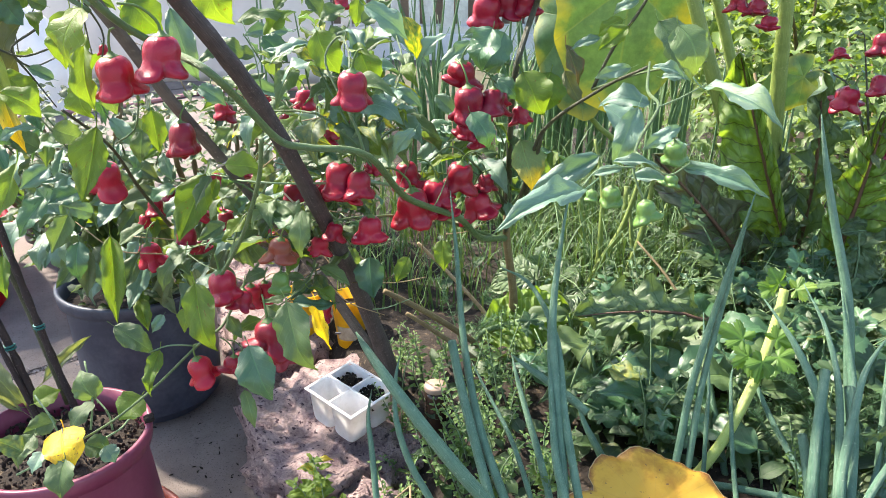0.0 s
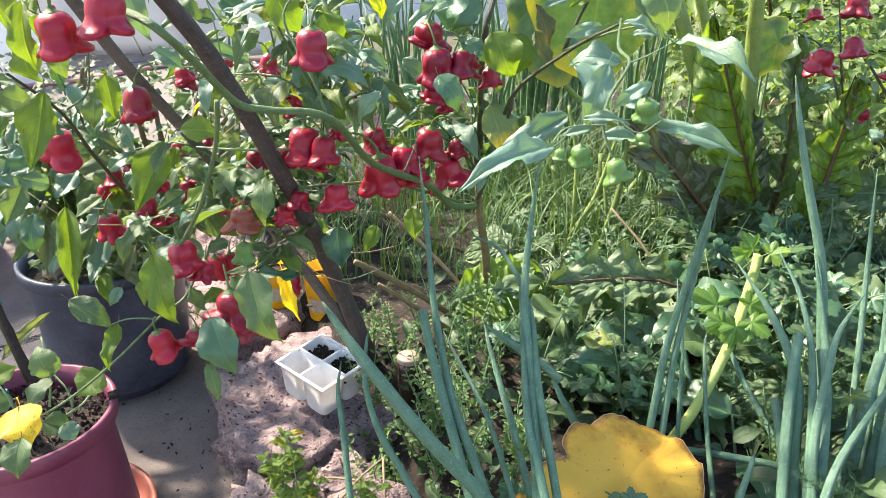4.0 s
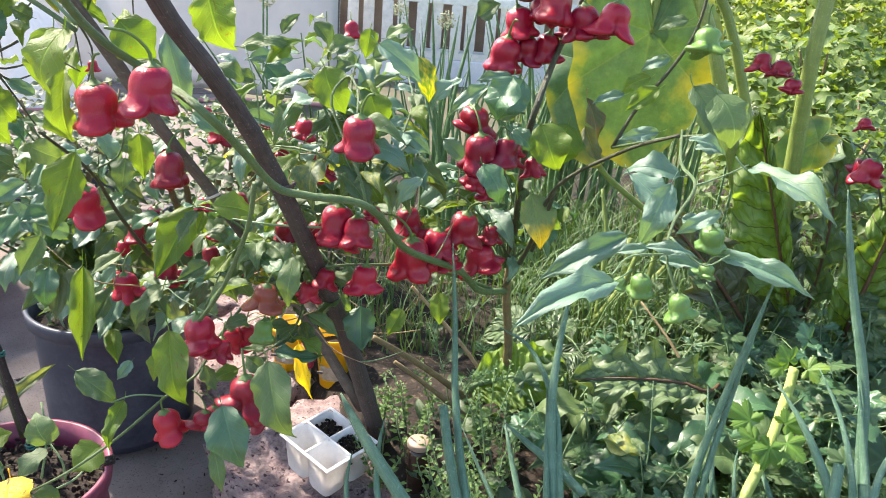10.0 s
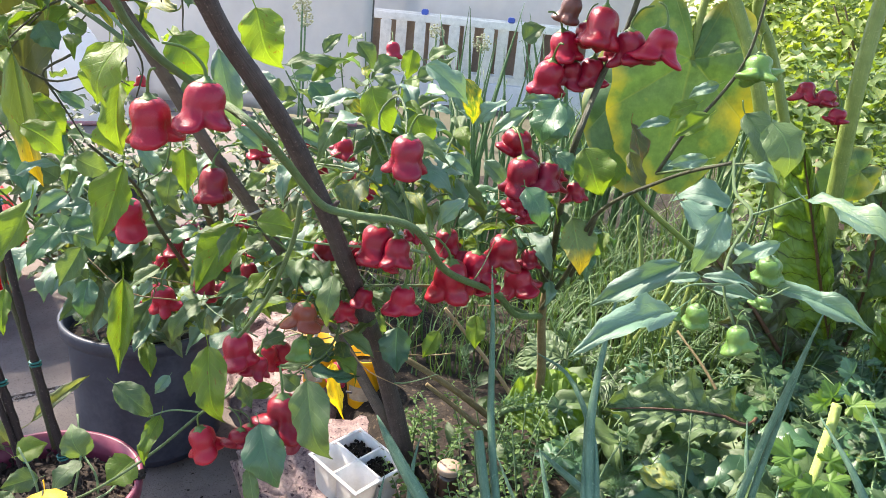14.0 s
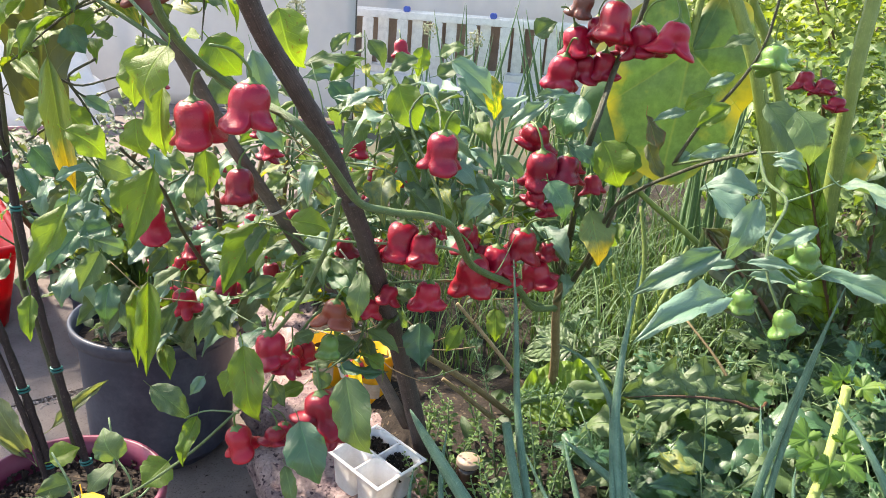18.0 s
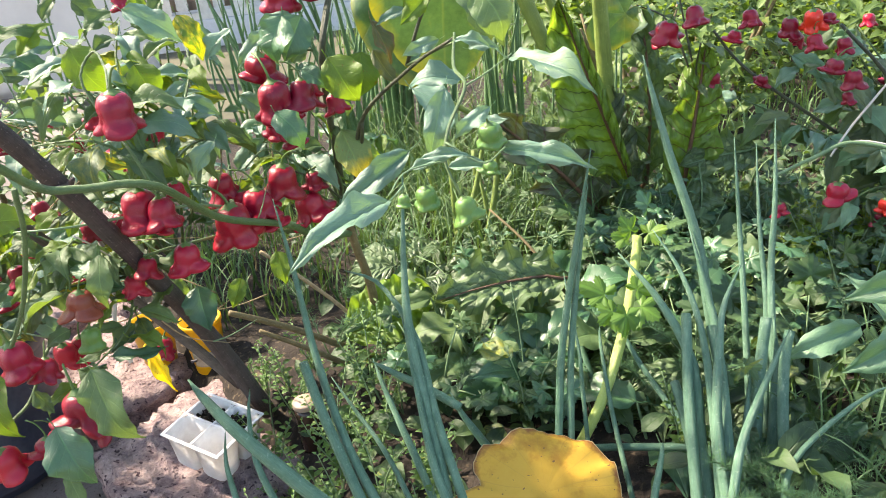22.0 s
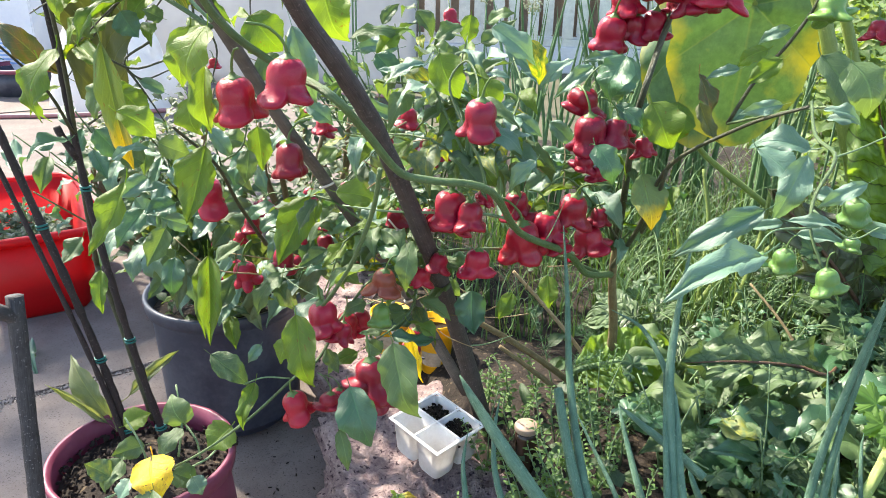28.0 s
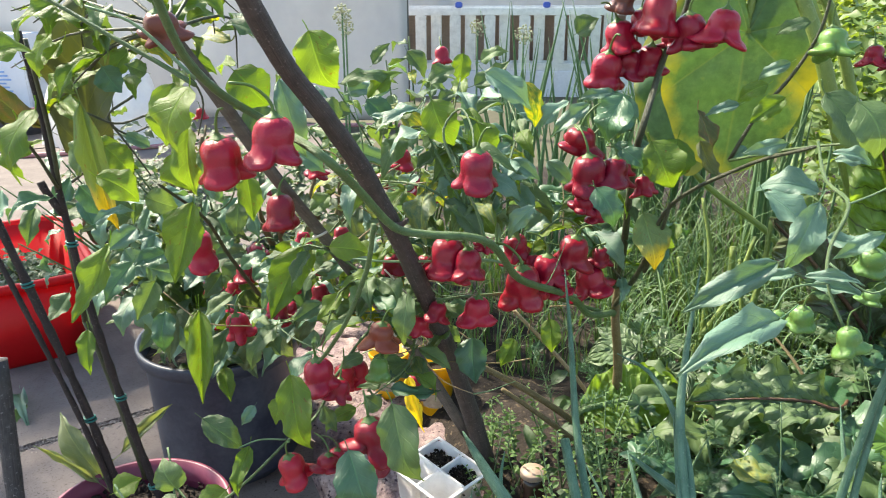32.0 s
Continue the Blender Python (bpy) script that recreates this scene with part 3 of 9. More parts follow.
    return part("leaf", leaf_mesh(material or GREEN, i, slim), parent, m=turn_to(base, tip, width, face))


def fruit_data(lobes, phase, flare, depth, seed):
    """A dome over a waist and a crumpled skirt of lobes, unit half width, hanging from (0,0,0)."""
    rs = np.random.RandomState(seed)
    prof = [(0.02, 0.02, 0), (0.22, 0.03, 0), (0.39, -0.01, 0), (0.51, -0.09, 0), (0.59, -0.20, 0), (0.63, -0.33, 0), (0.64, -0.45, 0.02), (0.625, -0.55, 0.08), (0.61, -0.62, 0.2), (0.63, -0.69, 0.42),
            (0.65, -0.77, 0.66), (0.73, -0.84, 0.88), (0.785, -0.92, 1.0), (0.79, -1.0, 1.0), (0.74, -1.06, 0.88), (0.63, -1.08, 0.6), (0.48, -1.05, 0.35), (0.32, -1.03, 0.15), (0.17, -1.10, 0.04), (0.02, -1.16, 0)]
    size, lift = rs.uniform(0.55, 1.15, lobes), rs.uniform(-0.30, 0.34, lobes)
    lean = rs.uniform(-0.12, 0.12, 2)
    sides = 44
    verts, faces = [], []
    for r, z, o in prof:
        for k in range(sides):
            a = 2 * math.pi * k / sides
            warp = a + 0.25 * math.sin(a + seed) + 0.12 * math.sin(2 * a + 2.3 * seed)
            s = (warp * lobes / (2 * math.pi) + phase) % lobes
            n = int(s)
            ridge = abs(math.sin(math.pi * (s - n)))
            bump = ridge ** 0.75 * size[n]
            way = Vector((math.cos(a), math.sin(a), 0))
            coarse = noise.noise(way * 1.3 + Vector((0, 0, z * 1.6 + seed * 5)))
            fine = noise.noise(way * 3.6 + Vector((0, 0, z * 4.0 + seed * 2)))
            rr = r * (1 + o * flare * (0.80 * bump - 0.34)) * (1 + 0.05 * (ridge - 0.6) * min(1.0, -z * 3))
            rr *= 1 + 0.10 * coarse + 0.045 * fine + 0.09 * o * noise.noise(way * 6 + Vector((0, 0, z * 7 + seed)))
            zz = z * depth + o * flare * lift[n] * ridge + 0.11 * o * (1 - ridge) + 0.07 * o * fine + 0.05 * coarse * min(1.0, -z * 2)
            verts.append((rr * way.x + lean[0] * z, rr * way.y + lean[1] * z, zz))
    for i in range(len(prof) - 1):
        for k in range(sides):
            faces.append((i * sides + k, (i + 1) * sides + k, (i + 1) * sides + (k + 1) % sides, i * sides + (k + 1) % sides))
    return verts, faces


def calyx_data(seed):
    rs = np.random.RandomState(seed)
    v, f = lathe_data([(0.30, -0.05), (0.33, -0.02), (0.24, 0.06), (0.12, 0.12), (0.08, 0.2)], 10)
    v = [(x * (1.15 if k % 2 else 0.9), y * (1.15 if k % 2 else 0.9), z) for k, (x, y, z) in enumerate(map(tuple, v))]
    b = rs.uniform(-0.5, 0.5, 2)
    v2, f2, _ = tube_data([(0, 0, 0.05), (b[0] * 0.2, b[1] * 0.2, 0.5), (b[0] * 1.1, b[1] * 1.1, 0.95), (b[0] * 2.2, b[1] * 2.2, 1.05)], [0.062, 0.045, 0.045], 6, 9)
    o = len(v)
    return v + [tuple(p) for p in v2], f + [tuple(i + o for i in q) for q in f2]


FRUIT_SHAPES = [(3, 0.2, 1.0, 1.25, 1), (4, 0.0, 0.95, 1.3, 2), (3, 0.6, 1.3, 1.12, 3), (4, 0.45, 1.2, 1.15, 4), (3, 0.4, 0.6, 1.5, 5), (3, 0.3, 1.0, 1.3, 6), (4, 0.2, 0.12, 1.2, 7), (3, 0.8, 1.1, 1.2, 8), (4, 0.7, 1.05, 1.2, 9), (3, 0.1, 0.9, 1.35, 10), (5, 0.3, 1.1, 1.1, 11)]
fruit_store, calyx_store = {}, {}


def fruit(parent, place, half, i=0, material=None, lean=(0.0, 0.0), spin=0.0, label=""):
    """A pepper whose middle is at place; lean tips it (degrees)."""
    material = material or RED
    if i < 4 and half < 0.03:
        i = (i, 7 + i)[int(abs(spin)) % 2]   # two shapes of each kind
    if (i, material.name) not in fruit_store:
        v, f = fruit_data(*FRUIT_SHAPES[i])
        fruit_store[i, material.name] = mesh_of("fruit", v, f, material)
        if i % 3 not in calyx_store:
            v, f = calyx_data(i)
            calyx_store[i % 3] = mesh_of("calyx", v, f, CALYX)
    half *= 1.06
    turn = Euler((radians(lean[0]), radians(lean[1]), radians(spin))).to_matrix().to_4x4()
    m = Matrix.Translation(place) @ turn @ Matrix.Translation((0, 0, 0.85 * half)) @ Matrix.Diagonal((half, half, half, 1))
    ob = part("fruit", fruit_store[i, material.name], parent, label, m)
    part("calyx", calyx_store[i % 3], ob)
    return ob


class Heap:
    """Many small pieces in one mesh."""

    def __init__(self):
        self.v, self.f, self.u, self.n = [], [], [], 0

    def add(self, data, m):
        v, f, u = data
        a = np.array(m)
        v = np.asarray(v, dtype=float) @ a[:3, :3].T + a[:3, 3]
        self.v.append(v)
        self.u.append(np.asarray(u if u is not None else [(0.5, 0.5)] * len(v), dtype=float))
        self.f += [tuple(i + self.n for i in q) for q in f]
        self.n += len(v)

    def mesh(self, name, material, smooth=True):
        return mesh_of(name, np.vstack(self.v), self.f, material, np.vstack(self.u), smooth)


def bush(parent, base, tips, size, mats, rs, per=9, stem=STEM, radius=0.004, slim=False, droop=0.5, tilt=(0, -0.35, 1)):
    """Twigs from base to each tip, with leaves at their nodes."""
    base = np.asarray(base, dtype=float)
    for tip in tips:
        tip = np.asarray(tip, dtype=float)
        mid = base * 0.5 + tip * 0.5 + rs.uniform(-0.03, 0.03, 3) + (0, 0, 0.03)
        tube("twig", [base, mid, tip], [radius, radius * 0.7, radius * 0.4], stem, parent, sides=5, n=9)
        line = glide([base, mid, tip], 40)
        for k in range(per):
            p = line[int(39 * (0.3 + 0.7 * k / max(per - 1, 1)))]
            a = rs.uniform(0, 2 * math.pi)
            s = size * rs.uniform(0.65, 1.2)
            d = np.array([math.cos(a), math.sin(a), -droop * rs.uniform(0.1, 1.6)])
            d /= np.linalg.norm(d)
            leaf(parent, p + d * s * 0.14, p + d * s * 1.15, s * rs.uniform(0.42, 0.6), mats[rs.randint(len(mats))],
                 (tilt[0] + rs.uniform(-0.4, 0.4), tilt[1] + rs.uniform(-0.4, 0.4), tilt[2]), rs.randint(8), slim)


def onion(parent, pts, r, material=None, cut=None):
    """A hollow leaf, thick below and drawn out to a tip, or cut off blunt."""
    r *= 0.87
    if cut:
        tube("blade", pts, [r * 0.95, r, r * 0.97, r * 0.92, r * 0.88], material or ONION, parent, sides=8, n=18)
        end, back = Vector(pts[-1]), Vector(pts[-2])
        ahead = (end - back).normalized()
        tube("cut_end", [end - ahead * 0.001, end + ahead * 0.0012], [r * 0.90, r * 0.82], cut, parent, "pale cut end", 8, 3)
    else:
        tube("blade", pts, [r * 0.95, r, r * 0.95, r * 0.8, r * 0.55, r * 0.1], material or ONION, parent, sides=8, n=18)


# ---- ground, bed, walls ----


def sheet(name, x0, x1, y0, y1, nx, ny, height, material, label, category="ground", keep=None):
    xs, ys = np.linspace(x0, x1, nx), np.linspace(y0, y1, ny)
    verts = [(x, y, height(x, y)) for y in ys for x in xs]
    faces = [(j * nx + i, j * nx + i + 1, (j + 1) * nx + i + 1, (j + 1) * nx + i) for j in range(ny - 1) for i in range(nx - 1) if keep is None or keep(xs[i], ys[j])]
    return tagged(new(name, mesh_of(name, verts, faces, material)), label, category, kind="structure")


def bed_edge(y):
    """The bed's border along the path."""
    return -0.30 - 0.55 * (y - 1.10) if y < 1.75 else -0.66 - 0.1 * (y - 1.75)


def bed_height(x, y):
    inside = min(max((x - bed_edge(y) - 0.20) / 0.10, 0.0), 1.0)
    return 0.02 + inside * (0.14 + 0.03 * noise.noise(Vector((x * 4, y * 4, 0))) + 0.012 * noise.noise(Vector((x * 22, y * 22, 3))))


ground = sheet("ground", -300, 300, -300, 300, 3, 3, lambda x, y: -0.03, rough_surface("far_earth", (0.05, 0.05, 0.03), (0.11, 0.10, 0.06), 2, 30, 0.9), "bare earth that reaches to the distance")
soil = sheet("soil_bed", -0.95, 2.6, 0.25, 3.4, 90, 80, bed_height, SOIL, "dark crumbly soil of a raised garden bed", keep=lambda x, y: x > bed_edge(y) + 0.04)


def slab(name, x0, x1, y0, y1, top=0.0, depth=0.06, parent=None, material=None):
    bm = bmesh.new()
    bmesh.ops.create_cube(bm, size=1.0)
    bmesh.ops.scale(bm, vec=(x1 - x0, y1 - y0, depth), verts=bm.verts)
    bmesh.ops.translate(bm, vec=((x0 + x1) / 2, (y0 + y1) / 2, top - depth / 2), verts=bm.verts)
    bmesh.ops.bevel(bm, geom=bm.edges[:], offset=0.006, segments=2, affect="EDGES")
    me = bpy.data.meshes.new(name)
    bm.to_mesh(me)
    bm.free()
    me.materials.append(material or CONCRETE)
    return part(name, me, parent)


pavement = tagged(new("pavement"), "grey brushed concrete path with a rough joint", "path", kind="structure")
turned = Matrix.Rotation(radians(39.5), 4, "Z")
for a, b, c, d in ((-3.6, 2.2, -3.0, 1.786), (-3.6, 2.2, 1.80, 5.2), (-3.6, 2.2, 5.23, 9.5), (-9, -3.63, -3.0, 9.5)):
    s = slab("slab", a, b, c, d, random.uniform(-0.002, 0.002), 0.05, pavement)
    s.matrix_basis = turned
s = slab("joint_fill", -3.59, 2.19, 1.784, 1.802, -0.007, 0.03, pavement, MORTAR)
s.matrix_basis = turned
# crumbs of mortar along the joint
rs = np.random.RandomState(5)
crumbs = Heap()
pebble = lathe_data([(0.05, -0.6), (0.75, -0.4), (1.0, 0.1), (0.6, 0.55), (0.05, 0.7)], 6)
for k in range(3200):
    s = rs.uniform(0.0008, 0.0030)
    p = turned @ Vector((rs.uniform(-1.2, 0.9), 1.790 + rs.normal(0, 0.011), 0.0))
    crumbs.add((pebble[0], pebble[1], None), Matrix.Translation((p.x, p.y, s * 0.35)) @ Euler(rs.uniform(0, 6, 3)).to_matrix().to_4x4() @ Matrix.Diagonal((s * 1.5, s, s * 0.6, 1)))
tagged(new("mortar_crumbs", crumbs.mesh("mortar_crumbs", MORTAR, False)), "grey mortar crumbs along the joint of the path", "rubble", kind="stuff")
litter = Heap()
for k in range(110):
    s = rs.uniform(0.001, 0.004)
    p = (rs.normal(-0.42, 0.09), rs.normal(1.12, 0.16), s * 0.3)
    if p[0] < bed_edge(p[1]) - 0.01:
        litter.add((pebble[0], pebble[1], None), Matrix.Translation(p) @ Euler(rs.uniform(0, 6, 3)).to_matrix().to_4x4() @ Matrix.Diagonal((s * 1.6, s, s * 0.5, 1)))
tagged(new("soil_crumbs", litter.mesh("soil_crumbs", SOIL, False)), "dark soil crumbs strewn on the concrete path", "soil", kind="stuff")


def boulder(parent, place, size, turn, seed, material=STONE, rough=0.16):
    """A rough block of stone with a flattish top."""
    bm = bmesh.new()
    bmesh.ops.create_icosphere(bm, subdivisions=5, radius=1.0)
    for v in bm.verts:
        p = v.co.copy()
        m = max(abs(p.x), abs(p.y), abs(p.z))
        p = p.lerp(p / m, 0.72)
        q = p * 1.6 + Vector((seed * 7.1, seed * 3.3, seed))
        p *= 1 + rough * noise.noise(q) + 0.13 * noise.noise(q * 3.5) + 0.095 * noise.noise(q * 9) + 0.05 * noise.noise(q * 20) - 0.16 * max(0.0, noise.noise(q * 6.3) - 0.28) * (0.3 if p.z > 0.8 else 1.0)
        v.co = p
    bmesh.ops.scale(bm, vec=size, verts=bm.verts)
    bmesh.ops.rotate(bm, cent=(0, 0, 0), matrix=Matrix.Rotation(radians(turn), 3, "Z"), verts=bm.verts)
    bmesh.ops.translate(bm, vec=place, verts=bm.verts)
    me = bpy.data.meshes.new("stone")
    bm.to_mesh(me)
    bm.free()
    me.materials.append(material)
    me.polygons.foreach_set("use_smooth", [True] * len(me.polygons))
    return part("stone", me, parent)


edging = thing("bed_edging", (-0.3, 1.2, 0), "rough purple-grey stone edging of the raised bed", "edging", kind="structure")
for x, y, sx, sy, sz, turn, seed in ((-0.212, 1.20, 0.150, 0.20, 0.125, 29, 1), (-0.145, 0.90, 0.125, 0.13, 0.11, 25, 2), (-0.38, 1.60, 0.14, 0.2, 0.12, 25, 3),
                                     (-0.03, 0.63, 0.13, 0.16, 0.12, 30, 4), (-0.52, 1.98, 0.13, 0.2, 0.12, 10, 5), (-0.55, 2.4, 0.13, 0.22, 0.12, 5, 6)):
    boulder(edging, (x, y, 0.0), (sx, sy, sz), turn, seed)

wall_back = thing("wall_back", (-2, 7.2, 0), "white translucent plastic sheeting hung on posts, lit from behind", "sheeting", kind="structure")


def box(name, lo, hi, material, parent, label="", bevel=0.004, m=None, seg=2):
    bm = bmesh.new()
    bmesh.ops.create_cube(bm, size=1.0)
    lo, hi = Vector(lo), Vector(hi)
    bmesh.ops.scale(bm, vec=hi - lo, verts=bm.verts)
    bmesh.ops.translate(bm, vec=(lo + hi) / 2, verts=bm.verts)
    if bevel:
        bmesh.ops.bevel(bm, geom=bm.edges[:], offset=bevel, segments=seg, affect="EDGES")
    if m is not None:
        bmesh.ops.transform(bm, matrix=m, verts=bm.verts)
    me = bpy.data.meshes.new(name)
    bm.to_mesh(me)
    bm.free()
    me.materials.append(material)
    return part(name, me, parent, label)


def sheeting(parent, x0, x1, y, z1, waves, seed):
    """A hung sheet with soft folds."""
    v, f, n, m = [], [], 90, 14
    for j in range(m):
        for i in range(n):
            x, z = x0 + (x1 - x0) * i / (n - 1), z1 * j / (m - 1)
            v.append((x, y + 0.05 * math.sin(x * waves + seed) + 0.03 * math.sin(x * waves * 2.7 + 1.4 * z) + 0.03 * noise.noise(Vector((x * 2, z * 2, seed))), z))
    for j in range(m - 1):
        for i in range(n - 1):
            f.append((j * n + i, j * n + i + 1, (j + 1) * n + i + 1, (j + 1) * n + i))
    ob = part("sheet", mesh_of("sheet", v, f, SHEETING), parent)
    mod_ = ob.modifiers.new("thick", "SOLIDIFY")
    mod_.thickness = 0.004


sheeting(wall_back, -7.0, -0.78, 5.5, 1.05, 2.3, 0.0)
sheeting(wall_back, -1.9, 1.75, 7.3, 1.4, 1.7, 3.0)
for x, y in ((-6.9, 5.56), (-4.7, 5.6), (-2.6, 5.6), (-0.82, 5.6), (1.7, 7.4), (-0.85, 7.4)):
    tube("post", [(x, y + 0.05, -0.03), (x, y + 0.05, 1.42)], [0.03, 0.03], STAKE_GREY, wall_back, sides=8, n=3)
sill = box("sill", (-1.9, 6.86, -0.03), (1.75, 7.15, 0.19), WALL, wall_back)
box("board", (-1.5, 7.10, 0.191), (1.70, 7.14, 0.655), TAN, wall_back, "tan board behind the ladder", 0.004)
# ladder on its side before the wall
ladder = thing("ladder", (0.0, 6.9, 0.19), "aluminium ladder with flat treads lying on its side", "ladder")
for off, dz in ((0.0, 0.0), (0.085, 0.015)):
    for z in (0.192, 0.655):
        box("rail", (-1.30 + off, 6.90 + off, z + dz), (1.30 + off, 6.935 + off, z + dz + 0.062), ALU, ladder, bevel=0.006)
    for k in range(9):
        x = -1.20 + off * 1.5 + 0.30 * k
        box("tread", (x, 6.905 + off, 0.254 + dz), (x + 0.095, 6.93 + off, 0.656 + dz), ALU, ladder, bevel=0.008)
        box("ridge", (x + 0.040, 6.900 + off, 0.262 + dz), (x + 0.055, 6.9048 + off, 0.648 + dz), ALU, ladder, bevel=0.002)
for x in (0.20, -0.55):
    box("end_cap", (x, 6.885, 0.718), (x + 0.06, 6.94, 0.765), BLUECAP, ladder, "blue plastic cap", 0.008)
# made-up white heap for the glare at the wall, printed carton beside it
bundle = thing("glare_bundle", (-2.55, 4.62, 0.0), "made-up crumpled white heap for the glare at the wall", "sheeting")
bv, bf, bn, bm_ = [], [], 64, 22
for j in range(bm_):
    q = j / (bm_ - 1)
    for i in range(bn):
        a = 2 * math.pi * i / bn
        r = math.cos(q * math.pi / 2) ** 0.6
        w = 1 + 0.10 * noise.noise(Vector((math.cos(a) * 2, math.sin(a) * 2, q * 3))) + 0.05 * math.sin(9 * a + 4 * q) * (1 - q) + 0.05 * noise.noise(Vector((math.cos(a) * 6, math.sin(a) * 6, q * 7)))
        bv.append((-2.55 + 0.40 * r * w * math.cos(a), 4.62 + 0.28 * r * w * math.sin(a), 0.66 * q * (1 + 0.12 * math.cos(a + 2.5)) * w))
for j in range(bm_ - 1):
    for i in range(bn):
        bf.append((j * bn + i, j * bn + (i + 1) % bn, (j + 1) * bn + (i + 1) % bn, (j + 1) * bn + i))
part("sheet", mesh_of("sheet", bv, bf, BUNDLE), bundle)
carton = thing("carton", (-3.62, 5.15, 0.0), "white carton with lines of blue print standing by the wall", "carton")
box("body", (-3.90, 5.05, 0.0), (-3.33, 5.32, 0.62), plain("white_card", (0.66, 0.69, 0.74), 0.6, wear=(0.58, 0.62, 0.70), scale=6), carton, bevel=0.008)
for k in range(9):
    box("print", (-3.72, 5.046, 0.16 + 0.026 * k), (-3.44 - 0.02 * (k % 3), 5.0495, 0.172 + 0.026 * k), BLUEBOARD, carton, "faded blue line of print", 0)
tub = thing("tub", (-3.35, 4.9, 0), "low black tub with a dark red rim by the sheeting", "tub")
lathe("body", [(0.001, 0), (0.20, 0.0), (0.24, 0.15), (0.235, 0.15), (0.19, 0.02), (0.001, 0.02)], BLACK, tub, "", 32, (-3.35, 4.9, 0))
lathe("rim", [(0.236, 0.151), (0.26, 0.155), (0.262, 0.175), (0.24, 0.18), (0.236, 0.151)], MAROON, tub, "dark red rim", 32, (-3.35, 4.9, 0))
hose = thing("hose", (-2.2, 4.3, 0), "pinkish garden hose lying on the concrete", "hose")
tube("pipe", [(-4.2, 3.5, 0.015), (-3.2, 4.0, 0.014), (-2.6, 4.2, 0.015), (-2.0, 4.55, 0.014), (-1.5, 5.1, 0.015), (-0.8, 5.2, 0.015)], [0.014, 0.014], HOSE, hose, sides=8, n=50)

# ---- pots and boxes ----


def pot(name, place, top, bottom, height, material, label, lip=0.03, category="pot", soil_at=0.035, sides=56):
    t = thing(name, place, label, category)
    x, y, z = place
    th = 0.004
    lathe("wall", [(bottom - 0.006, 0), (bottom, 0.006), (top - 0.012, height - lip), (top - 0.012, height - lip + 0.001)], material, t, "", sides, place)
    lathe("rim", [(top - 0.011, height - lip), (top - 0.001, height - lip + 0.004), (top + 0.002, height - 0.004), (top, height), (top - 0.006, height), (top - 0.012, height - lip), (bottom + 0.02, 0.03)], material, t, "", sides, place)
    lathe("base", [(0.001, 0.001), (bottom - 0.006, 0.001)], material, t, "", sides, place)
    s = lathe("soil", [(0.001, height - soil_at + 0.006), (top * 0.5, height - soil_at + 0.004), (top - 0.013, height - soil_at - 0.004)], SOIL, t, "dark potting soil", sides, place)
    return t


black_pot = pot("plant_pot", (-0.632, 1.435, 0.0), 0.160, 0.118, 0.29, BLACK, "large black plastic plant pot with a rolled rim", 0.03)
maroon_pot = pot("plant_pot", (-0.572, 0.938, 0.018), 0.130, 0.113, 0.236, MAROON, "maroon plastic plant pot on a clay-coloured saucer", 0.03)
saucer = thing("saucer", (-0.566, 0.956, 0.0), "clay-coloured plastic pot saucer on the concrete", "saucer")
lathe("dish", [(0.001, 0.0), (0.128, 0.0), (0.140, 0.030), (0.146, 0.033), (0.146, 0.038), (0.141, 0.039), (0.136, 0.034), (0.128, 0.012), (0.001, 0.012)], CLAY, saucer, "", 48, (-0.566, 0.956, 0.0))
for x, y, r, h in ((-1.27, 2.37, 0.13, 0.20), (-1.42, 2.95, 0.15, 0.14), (-0.74, 2.35, 0.14, 0.16), (-0.92, 1.90, 0.12, 0.15)):
    pot("plant_pot", (x, y, 0.0), r, r * 0.75, h, BLACK, "black plastic pot of small seedlings behind the bed", 0.025, sides=32)

rs = np.random.RandomState(11)
chips = Heap()
for k in range(700):
    a, r = rs.uniform(0, 6.28), 0.12 * math.sqrt(rs.uniform(0, 1))
    s = rs.uniform(0.0010, 0.0042)
    chips.add((pebble[0], pebble[1], None), Matrix.Translation((-0.572 + r * math.cos(a), 0.938 + r * math.sin(a), 0.226 + s * 0.2)) @ Euler(rs.uniform(0, 6, 3)).to_matrix().to_4x4() @ Matrix.Diagonal((s * 1.5, s, s * 0.5, 1)))
tagged(new("bark_mulch", chips.mesh("bark_mulch", MULCH, False)), "dark bark pieces on the soil of the maroon pot", "mulch", kind="stuff")

crate = thing("crate", (-1.436, 1.984, 0), "bright red plastic window box planted with seedlings", "box")
cm = Matrix.Translation((-1.436, 1.984, 0)) @ Matrix.Rotation(radians(38), 4, "Z")


def box_ring(half_x, half_y, z, n=40):
    """A rounded rectangle at height z."""
    out_ = []
    for k in range(n):
        a = 2 * math.pi * (k + 0.5) / n
        q = (abs(math.cos(a)) ** 9 + abs(math.sin(a)) ** 9) ** (-1 / 9)
        out_.append(cm @ Vector((half_x * math.cos(a) * q, half_y * math.sin(a) * q, z)))
    return out_


def rings(name, levels, material, parent, label=""):
    v = [p for hx, hy, z in levels for p in box_ring(hx, hy, z)]
    f = [(i * 40 + k, i * 40 + (k + 1) % 40, (i + 1) * 40 + (k + 1) % 40, (i + 1) * 40 + k) for i in range(len(levels) - 1) for k in range(40)]
    return part(name, mesh_of(name, v, f, material), parent, label)


